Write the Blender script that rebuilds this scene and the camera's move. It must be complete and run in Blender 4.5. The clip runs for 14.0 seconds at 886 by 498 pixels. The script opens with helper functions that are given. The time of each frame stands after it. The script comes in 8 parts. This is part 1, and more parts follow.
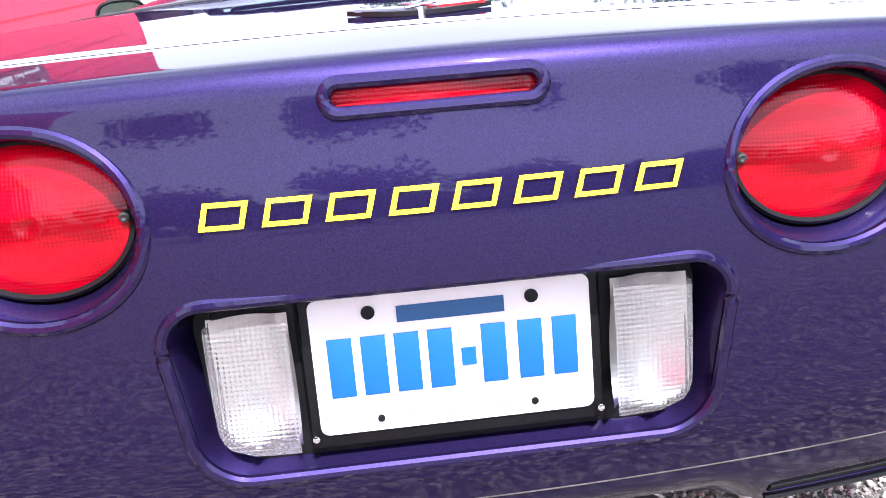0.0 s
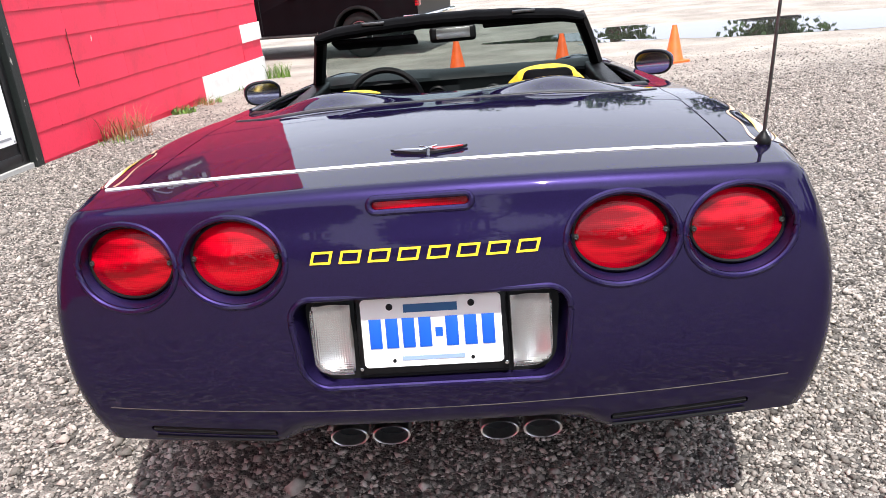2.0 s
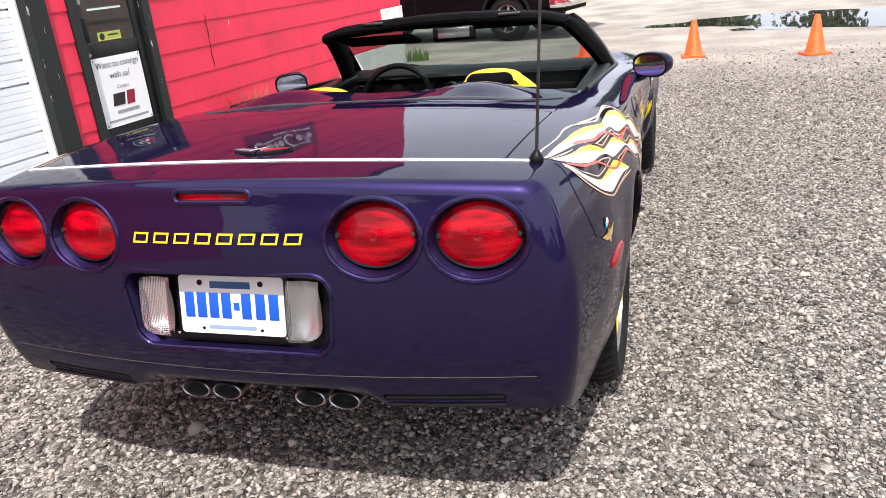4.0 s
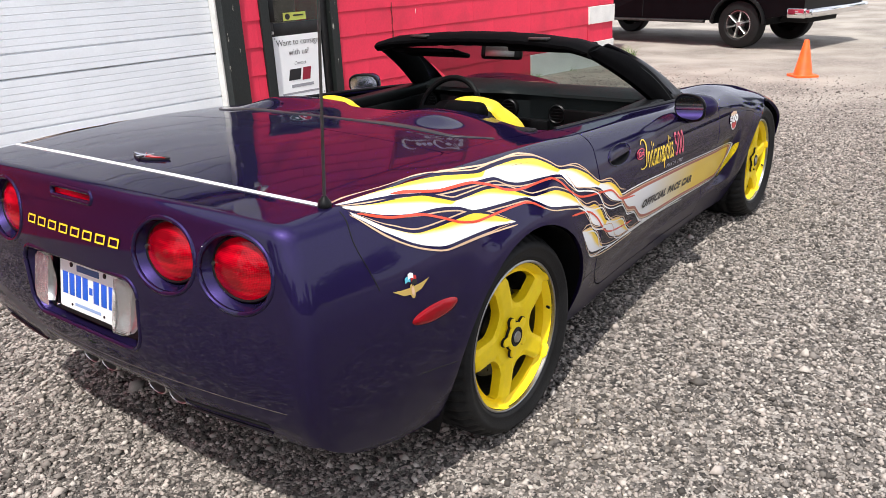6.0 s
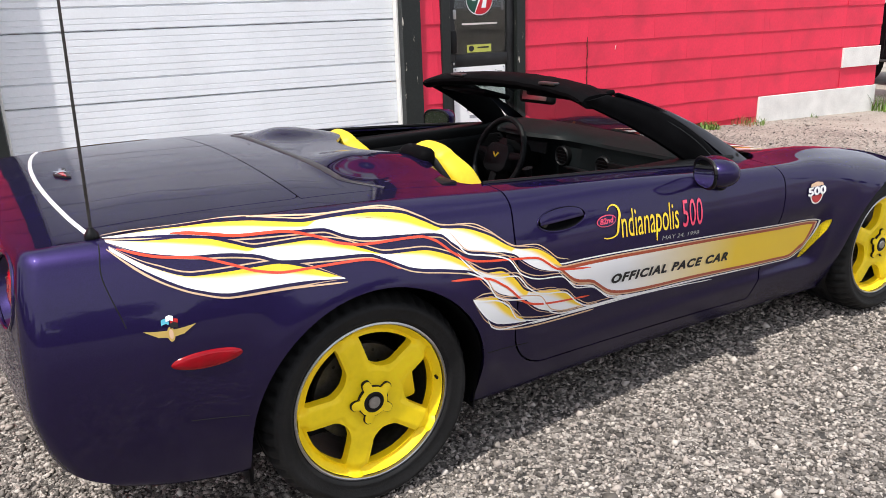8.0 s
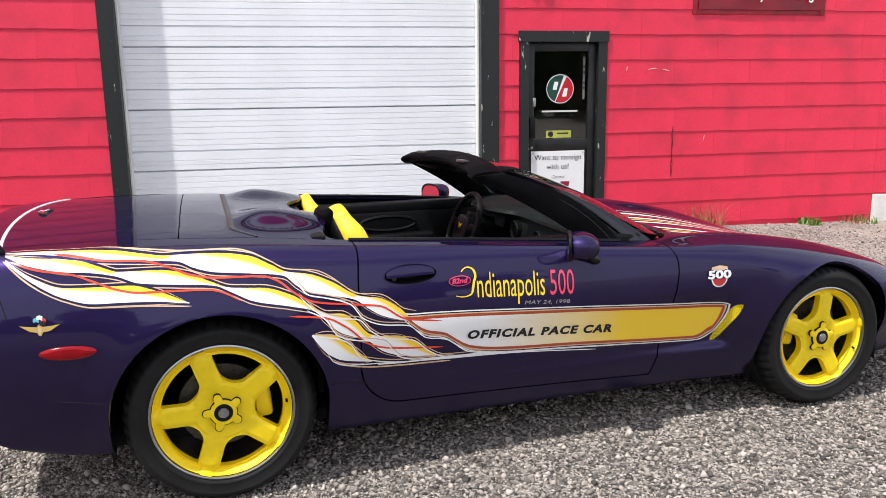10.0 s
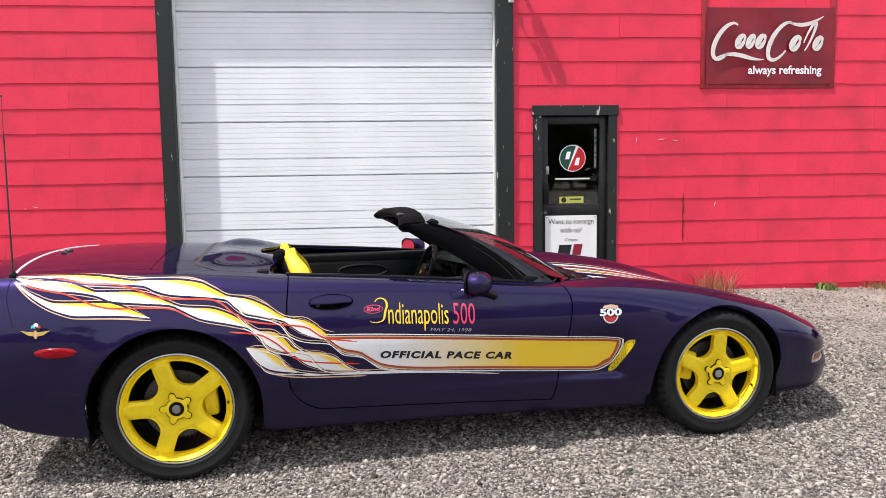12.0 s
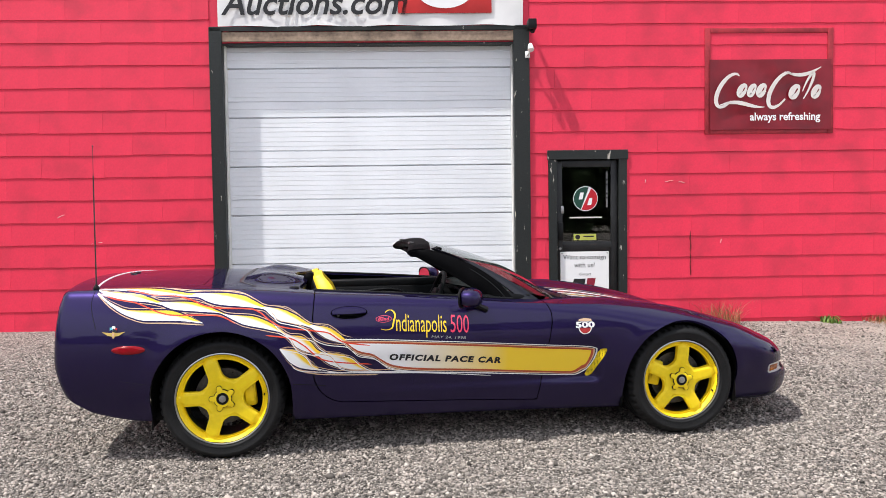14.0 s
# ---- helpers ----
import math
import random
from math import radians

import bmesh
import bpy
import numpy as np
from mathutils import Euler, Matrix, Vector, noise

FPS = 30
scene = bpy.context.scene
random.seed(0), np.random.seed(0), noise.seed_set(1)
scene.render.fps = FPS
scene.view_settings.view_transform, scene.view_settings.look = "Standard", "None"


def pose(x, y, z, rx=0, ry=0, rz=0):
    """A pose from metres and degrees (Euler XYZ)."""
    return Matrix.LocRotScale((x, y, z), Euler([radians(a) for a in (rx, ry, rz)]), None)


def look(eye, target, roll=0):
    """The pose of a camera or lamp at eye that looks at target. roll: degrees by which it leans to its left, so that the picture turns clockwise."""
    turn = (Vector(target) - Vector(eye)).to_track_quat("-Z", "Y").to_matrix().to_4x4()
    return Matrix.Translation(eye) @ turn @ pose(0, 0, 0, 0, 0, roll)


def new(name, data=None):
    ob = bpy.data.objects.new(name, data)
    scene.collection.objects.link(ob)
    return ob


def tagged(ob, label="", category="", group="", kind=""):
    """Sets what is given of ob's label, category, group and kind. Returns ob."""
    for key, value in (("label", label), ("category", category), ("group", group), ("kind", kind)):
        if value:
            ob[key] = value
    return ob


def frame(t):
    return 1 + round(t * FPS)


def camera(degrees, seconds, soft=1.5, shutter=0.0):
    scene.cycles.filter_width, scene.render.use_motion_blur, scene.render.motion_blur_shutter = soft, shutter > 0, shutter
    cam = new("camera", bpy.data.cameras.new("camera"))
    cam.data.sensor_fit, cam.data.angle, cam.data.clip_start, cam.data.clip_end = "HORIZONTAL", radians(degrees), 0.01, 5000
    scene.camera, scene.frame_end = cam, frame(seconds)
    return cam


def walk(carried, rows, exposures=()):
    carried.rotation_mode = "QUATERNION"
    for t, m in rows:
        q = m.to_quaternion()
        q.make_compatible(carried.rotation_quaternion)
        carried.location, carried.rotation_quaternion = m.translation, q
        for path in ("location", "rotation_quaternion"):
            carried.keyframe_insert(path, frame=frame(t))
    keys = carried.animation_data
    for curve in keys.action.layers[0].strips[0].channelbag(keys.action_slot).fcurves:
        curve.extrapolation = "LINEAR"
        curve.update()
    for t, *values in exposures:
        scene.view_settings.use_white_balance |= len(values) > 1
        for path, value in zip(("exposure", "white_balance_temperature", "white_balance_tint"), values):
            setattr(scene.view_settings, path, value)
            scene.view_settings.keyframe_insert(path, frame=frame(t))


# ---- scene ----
# The camera: a phone carried round the car from its tail to its side. Origin on the ground under the middle of the rear axle, y ahead of the car.
cam = camera(59.9, 14.0, 0.8)
PATH = [
    (0, (-0.054, -1.632, 1.071), (0.074, 0.209, 0.301), -4.2),
    (0.5, (-0.096, -1.811, 1.17), (-0.056, 0.028, 0.386), -4.5),
    (1, (-0.121, -2.036, 1.28), (-0.131, -0.187, 0.517), -4.4),
    (1.5, (0.005, -2.267, 1.341), (-0.059, -0.404, 0.617), -4.7),
    (2, (0.152, -2.392, 1.384), (0.011, -0.524, 0.685), -5.2),
    (2.5, (0.353, -2.38, 1.371), (0.117, -0.518, 0.679), -5.8),
    (3, (0.573, -2.376, 1.385), (0.223, -0.536, 0.686), -6.3),
    (3.5, (0.862, -2.436, 1.389), (0.391, -0.625, 0.683), -6.2),
    (3.7, (0.955, -2.447, 1.401), (0.435, -0.65, 0.694), -6.1),
    (5.8, (1.973, -2.003, 1.463), (0.89, -0.474, 0.765), -2.7),
    (6, (2.059, -1.912, 1.483), (0.92, -0.424, 0.784), -2.6),
    (6.5, (2.259, -1.686, 1.496), (0.984, -0.308, 0.807), -2.2),
    (7, (2.491, -1.46, 1.51), (1.086, -0.204, 0.841), -2.1),
    (7.5, (2.627, -1.166, 1.474), (1.099, -0.045, 0.834), -2.0),
    (8, (2.761, -0.868, 1.458), (1.125, 0.112, 0.856), -2.0),
    (8.5, (2.948, -0.57, 1.436), (1.227, 0.288, 0.885), -1.7),
    (9, (3.13, -0.37, 1.427), (1.348, 0.388, 0.925), -1.2),
    (9.2, (3.223, -0.294, 1.429), (1.419, 0.425, 0.949), -1.0),
    (11.3, (4.111, 0.371, 1.407), (2.177, 0.817, 1.163), -1.0),
    (11.5, (4.186, 0.435, 1.382), (2.245, 0.861, 1.153), -0.9),
    (12, (4.4, 0.538, 1.373), (2.446, 0.919, 1.174), -0.8),
    (12.5, (4.647, 0.545, 1.388), (2.684, 0.881, 1.211), -0.7),
    (13, (4.865, 0.55, 1.369), (2.893, 0.851, 1.219), -0.7),
    (13.5, (5.049, 0.606, 1.333), (3.073, 0.889, 1.216), -0.7),
    (14, (5.18, 0.631, 1.317), (3.201, 0.907, 1.232), -0.8),
]
EXPOSURES = [(0.0, 1.52, 5800, 15), (0.5, 1.24, 5950, 14), (1.0, 0.92, 6150, 13), (1.5, 0.7, 6200, 11), (2.0, 0.57, 6250, 10), (3.5, 0.44, 6350, 10), (6.0, 0.12, 6400, 10), (9.0, 0.15, 6400, 10), (12.0, 0.17, 6400, 10), (14.0, 0.18, 6400, 10)]
walk(cam, [(t, look(eye, target, roll)) for t, eye, target, roll in PATH], EXPOSURES)

# World and sun
world = bpy.data.worlds.new("sky")
scene.world = world
world.use_nodes = True
wn = world.node_tree.nodes
wl = world.node_tree.links
SUN_DIR = Vector((-0.175, 0.484, -1.0)).normalized()
sky = wn.new("ShaderNodeTexSky")
sky.sky_type = "NISHITA"
sky.sun_disc = False
sky.sun_elevation = math.asin(-SUN_DIR.z)
sky.sun_rotation = math.atan2(-SUN_DIR.x, -SUN_DIR.y)
sky.air_density, sky.dust_density, sky.ozone_density = 1.0, 2.5, 1.0
# soft broken cloud over the sky
wtc = wn.new("ShaderNodeTexCoord")
wmap = wn.new("ShaderNodeMapping")
wmap.inputs["Scale"].default_value = (1.0, 1.0, 2.2)
wno = wn.new("ShaderNodeTexNoise")
wno.inputs["Scale"].default_value = 2.3
wno.inputs["Detail"].default_value = 6.0
wramp = wn.new("ShaderNodeValToRGB")
wramp.color_ramp.elements[0].position, wramp.color_ramp.elements[1].position = 0.36, 0.62
wramp.color_ramp.elements[0].color, wramp.color_ramp.elements[1].color = (0.25, 0.25, 0.25, 1), (0.95, 0.95, 0.95, 1)
wmix = wn.new("ShaderNodeMixRGB")
wmix.inputs[2].default_value = (14.2, 14.7, 16.4, 1)
wl.new(wtc.outputs["Generated"], wmap.inputs["Vector"])
wl.new(wmap.outputs["Vector"], wno.inputs["Vector"])
wl.new(wno.outputs["Fac"], wramp.inputs["Fac"])
# thicker, paler haze low over the horizon
wxyz = wn.new("ShaderNodeSeparateXYZ")
wl.new(wtc.outputs["Generated"], wxyz.inputs["Vector"])
whaze = wn.new("ShaderNodeMapRange")
whaze.interpolation_type = "SMOOTHSTEP"
whaze.inputs["From Min"].default_value, whaze.inputs["From Max"].default_value = 0.75, 0.15
whaze.inputs["To Min"].default_value, whaze.inputs["To Max"].default_value = 0.0, 0.75
wl.new(wxyz.outputs["Z"], whaze.inputs["Value"])
wadd = wn.new("ShaderNodeMath")
wadd.operation = "ADD"
wadd.use_clamp = True
wl.new(wramp.outputs["Color"], wadd.inputs[0])
wl.new(whaze.outputs["Result"], wadd.inputs[1])
wl.new(wadd.outputs[0], wmix.inputs[0])
wl.new(sky.outputs["Color"], wmix.inputs[1])
wl.new(wmix.outputs["Color"], wn["Background"].inputs["Color"])
wn["Background"].inputs["Strength"].default_value = 0.08
sun_data = bpy.data.lights.new("sun", "SUN")
sun_data.energy, sun_data.angle, sun_data.color = 4.65, radians(0.8), (1.0, 0.96, 0.9)
sun = new("sun", sun_data)
sun.matrix_world = look((0, -20, 20), tuple(Vector((0, -20, 20)) + SUN_DIR))


# ---- small tools ----
import functools

def mesh_of(name, verts, faces, mat=None, smooth=True):
    me = bpy.data.meshes.new(name)
    me.from_pydata([tuple(v) for v in verts], [], [tuple(f) for f in faces])
    me.validate()
    if smooth:
        me.shade_smooth()
    if mat:
        me.materials.append(mat)
    return me


def bm_mesh(name, bm, mat=None, smooth=False, sharp=35):
    bm.normal_update()
    if smooth:
        for e in bm.edges:
            e.smooth = not (len(e.link_faces) == 2 and e.calc_face_angle(0) > radians(sharp))
        for f in bm.faces:
            f.smooth = True
    me = bpy.data.meshes.new(name)
    bm.to_mesh(me)
    bm.free()
    if mat:
        me.materials.append(mat)
    return me


def part(name, data, mat, parent, label=""):
    """Links a bmesh or mesh as one object under a thing or a part."""
    me = bm_mesh(name, data, mat, True) if isinstance(data, bmesh.types.BMesh) else data
    if mat and not me.materials:
        me.materials.append(mat)
    ob = new(name, me)
    ob.parent = parent
    if label:
        tagged(ob, label)
    return ob


def thing(name, m, label, category, group="", kind=""):
    ob = new(name)
    ob.empty_display_size = 0.1
    ob.matrix_world = m
    return tagged(ob, label, category, group, kind)


def box(x0, x1, y0, y1, z0, z1, bevel=0.0, seg=2, bm=None):
    own = bmesh.new()
    bmesh.ops.create_cube(own, size=1.0)
    for v in own.verts:
        v.co = Vector(((x0 + x1) / 2 + v.co.x * (x1 - x0), (y0 + y1) / 2 + v.co.y * (y1 - y0), (z0 + z1) / 2 + v.co.z * (z1 - z0)))
    if bevel:
        bmesh.ops.bevel(own, geom=own.edges[:], offset=bevel, segments=seg, profile=0.5, affect="EDGES")
    return joined(bm, own) if bm else own


def joined(bm, other):
    """Adds the faces of other to bm."""
    at = {v: bm.verts.new(v.co) for v in other.verts}
    for f in other.faces:
        bm.faces.new([at[v] for v in f.verts])
    other.free()
    return bm


def moved(bm, m):
    bmesh.ops.transform(bm, matrix=m, verts=bm.verts)
    return bm


def lathe(profile, n=48, a0=0.0, a1=2 * math.pi):
    """Turns (radius, height) pairs about the x axis: height runs along x."""
    bm = bmesh.new()
    full = abs(a1 - a0 - 2 * math.pi) < 1e-6
    rings = []
    for k in range(n if full else n + 1):
        a = a0 + (a1 - a0) * k / n
        rings.append([bm.verts.new((h, r * math.cos(a), r * math.sin(a))) for r, h in profile])
    for k in range(n):
        p, q = rings[k], rings[(k + 1) % len(rings)]
        for i in range(len(profile) - 1):
            bm.faces.new((p[i], q[i], q[i + 1], p[i + 1]))
    bmesh.ops.remove_doubles(bm, verts=bm.verts, dist=1e-6)
    bmesh.ops.recalc_face_normals(bm, faces=bm.faces)
    return bm


def tube(points, radius, n=8, closed=False, flat=1.0, caps=True):
    """A tube along points; radius may be a list."""
    bm = bmesh.new()
    pts = [Vector(p) for p in points]
    rings = []
    count = len(pts)
    for i, p in enumerate(pts):
        a = pts[(i - 1) % count] if (closed or i) else p
        b = pts[(i + 1) % count] if (closed or i < count - 1) else p
        d = (b - a).normalized()
        u = d.cross(Vector((0, 0, 1)))
        u = u.normalized() if u.length > 0.05 else Vector((1, 0, 0))
        w = u.cross(d).normalized()
        r = radius[i] if isinstance(radius, (list, tuple)) else radius
        rings.append([bm.verts.new(p + u * (r * math.cos(2 * math.pi * k / n)) + w * (r * flat * math.sin(2 * math.pi * k / n))) for k in range(n)])
    for i in range(count if closed else count - 1):
        p, q = rings[i], rings[(i + 1) % count]
        for k in range(n):
            bm.faces.new((p[k], p[(k + 1) % n], q[(k + 1) % n], q[k]))
    if caps and not closed:
        bm.faces.new(rings[0][::-1])
        bm.faces.new(rings[-1])
    bmesh.ops.recalc_face_normals(bm, faces=bm.faces)
    return bm


def slab(outline, z0, z1, bevel=0.0):
    """A plate with an outline in x and y, from z0 to z1."""
    bm = bmesh.new()
    low = [bm.verts.new((x, y, z0)) for x, y in outline]
    top = [bm.verts.new((x, y, z1)) for x, y in outline]
    bm.faces.new(low[::-1])
    face = bm.faces.new(top)
    n = len(low)
    for i in range(n):
        bm.faces.new((low[i], low[(i + 1) % n], top[(i + 1) % n], top[i]))
    bmesh.ops.recalc_face_normals(bm, faces=bm.faces)
    if bevel:
        bmesh.ops.bevel(bm, geom=list(face.edges), offset=bevel, segments=2, profile=0.5, affect="EDGES")
    return bm


def rounded_rect(w, h, r, n=6):
    out = []
    for cx, cy, a0 in ((w / 2 - r, h / 2 - r, 0), (-w / 2 + r, h / 2 - r, 90), (-w / 2 + r, -h / 2 + r, 180), (w / 2 - r, -h / 2 + r, 270)):
        for k in range(n + 1):
            a = radians(a0 + 90 * k / n)
            out.append((cx + r * math.cos(a), cy + r * math.sin(a)))
    return out


def ellipse(a, b, n=40):
    return [(a * math.cos(2 * math.pi * k / n), b * math.sin(2 * math.pi * k / n)) for k in range(n)]


def text_mesh(words, size, shear=0.0, offset=0.0, wide=1.0, space=1.0):
    """Letters of the built-in font as a flat mesh in x and y, centred."""
    cu = bpy.data.curves.new("letters", "FONT")
    cu.body, cu.size, cu.shear, cu.offset, cu.space_character = words, size, shear, offset, space
    cu.align_x, cu.align_y = "CENTER", "CENTER"
    cu.fill_mode, cu.resolution_u = "FRONT", 3
    ob = new("letters", cu)
    me = bpy.data.meshes.new_from_object(ob.evaluated_get(bpy.context.evaluated_depsgraph_get()))
    bpy.data.objects.remove(ob)
    bpy.data.curves.remove(cu)
    for v in me.vertices:
        v.co.x *= wide
    me.materials.clear()
    return me


def letters(me, mat, parent, basis=None):
    """Splits a mesh of writing into its separate shapes, each a part."""
    group = list(range(len(me.vertices)))

    def root(i):
        while group[i] != i:
            group[i] = group[group[i]]
            i = group[i]
        return i
    for e in me.edges:
        a, b = root(e.vertices[0]), root(e.vertices[1])
        group[a] = b
    shapes = {}
    for f in me.polygons:
        shapes.setdefault(root(f.vertices[0]), []).append(tuple(f.vertices))
    for faces in shapes.values():
        used = sorted({i for f in faces for i in f})
        at = {v: n for n, v in enumerate(used)}
        ob = part("letter", mesh_of("letter", [me.vertices[i].co[:] for i in used], [tuple(at[i] for i in f) for f in faces], mat, False), None, parent)
        if basis is not None:
            ob.matrix_basis = basis
    bpy.data.meshes.remove(me)


@functools.lru_cache(maxsize=None)
def curve_terms(pts):
    xs, vs = np.array([p[0] for p in pts], float), np.array([p[1] for p in pts], float)
    h = np.diff(xs)
    d = np.diff(vs) / h
    m = np.zeros(len(xs))
    for i in range(1, len(xs) - 1):
        if d[i - 1] * d[i] > 0:
            w1, w2 = 2 * h[i] + h[i - 1], h[i] + 2 * h[i - 1]
            m[i] = (w1 + w2) / (w1 / d[i - 1] + w2 / d[i])
    m[0], m[-1] = d[0], d[-1]
    c2 = (3 * d - 2 * m[:-1] - m[1:]) / h
    c3 = (m[:-1] + m[1:] - 2 * d) / h**2
    return xs, vs, m, c2, c3


def curve(q, *pts):
    """A smooth monotone curve through (at, value) pairs, held flat beyond its ends."""
    xs, vs, m, c2, c3 = curve_terms(pts)
    q = np.minimum(np.maximum(q, xs[0]), xs[-1])
    i = np.minimum(np.maximum(xs.searchsorted(q) - 1, 0), len(c2) - 1)
    t = q - xs[i]
    return vs[i] + t * (m[i] + t * (c2[i] + t * c3[i]))


def step(q, a, b):
    t = np.minimum(np.maximum((np.asarray(q, float) - a) / (b - a), 0), 1)
    return t * t * (3 - 2 * t)


# ---- materials ----
def material(name, color=(0.5, 0.5, 0.5), rough=0.5, metal=0.0, coat=0.0, grain=0.0, grain_size=60.0, stain=0.0, stain_size=3.0, bump=0.0, bump_size=120.0,
             spec=0.5, per_object=0.0, trans=0.0, ior=1.45, rough_var=0.0):
    """A surface with fine grain, broad stains and relief at real size."""
    mat = bpy.data.materials.new(name)
    mat.use_nodes = True
    n, l = mat.node_tree.nodes, mat.node_tree.links
    b = n["Principled BSDF"]
    b.inputs["Base Color"].default_value = (*color, 1)
    b.inputs["Roughness"].default_value, b.inputs["Metallic"].default_value = rough, metal
    b.inputs["Specular IOR Level"].default_value = spec
    b.inputs["Coat Weight"].default_value = coat
    b.inputs["Coat Roughness"].default_value = 0.02
    b.inputs["Transmission Weight"].default_value = trans
    b.inputs["IOR"].default_value = ior
    tc = n.new("ShaderNodeTexCoord")
    out = None
    for amount, size, detail in ((grain, grain_size, 3.0), (stain, stain_size, 5.0)):
        if not amount:
            continue
        no = n.new("ShaderNodeTexNoise")
        no.inputs["Scale"].default_value, no.inputs["Detail"].default_value = size, detail
        l.new(tc.outputs["Object"], no.inputs["Vector"])
        mr = n.new("ShaderNodeMapRange")
        mr.inputs["From Min"].default_value, mr.inputs["From Max"].default_value = 0.3, 0.7
        mr.inputs["To Min"].default_value, mr.inputs["To Max"].default_value = 1 - amount, 1 + amount
        l.new(no.outputs["Fac"], mr.inputs["Value"])
        mul = n.new("ShaderNodeVectorMath")
        mul.operation = "SCALE"
        if out is None:
            mul.inputs[0].default_value = color
        else:
            l.new(out, mul.inputs[0])
        l.new(mr.outputs["Result"], mul.inputs["Scale"])
        out = mul.outputs["Vector"]
        if rough_var and size == stain_size:
            rr = n.new("ShaderNodeMapRange")
            rr.inputs["From Min"].default_value, rr.inputs["From Max"].default_value = 0.3, 0.7
            rr.inputs["To Min"].default_value, rr.inputs["To Max"].default_value = max(rough - rough_var, 0.02), rough + rough_var
            l.new(no.outputs["Fac"], rr.inputs["Value"])
            l.new(rr.outputs["Result"], b.inputs["Roughness"])
    if per_object:
        oi = n.new("ShaderNodeObjectInfo")
        mr = n.new("ShaderNodeMapRange")
        mr.inputs["To Min"].default_value, mr.inputs["To Max"].default_value = 1 - per_object, 1 + per_object
        l.new(oi.outputs["Random"], mr.inputs["Value"])
        mul = n.new("ShaderNodeVectorMath")
        mul.operation = "SCALE"
        if out is None:
            mul.inputs[0].default_value = color
        else:
            l.new(out, mul.inputs[0])
        l.new(mr.outputs["Result"], mul.inputs["Scale"])
        out = mul.outputs["Vector"]
    if out is not None:
        l.new(out, b.inputs["Base Color"])
    if bump:
        no = n.new("ShaderNodeTexNoise")
        no.inputs["Scale"].default_value, no.inputs["Detail"].default_value = bump_size, 4.0
        l.new(tc.outputs["Object"], no.inputs["Vector"])
        bp = n.new("ShaderNodeBump")
        bp.inputs["Strength"].default_value, bp.inputs["Distance"].default_value = bump, 0.01
        l.new(no.outputs["Fac"], bp.inputs["Height"])
        l.new(bp.outputs["Normal"], b.inputs["Normal"])
    return mat


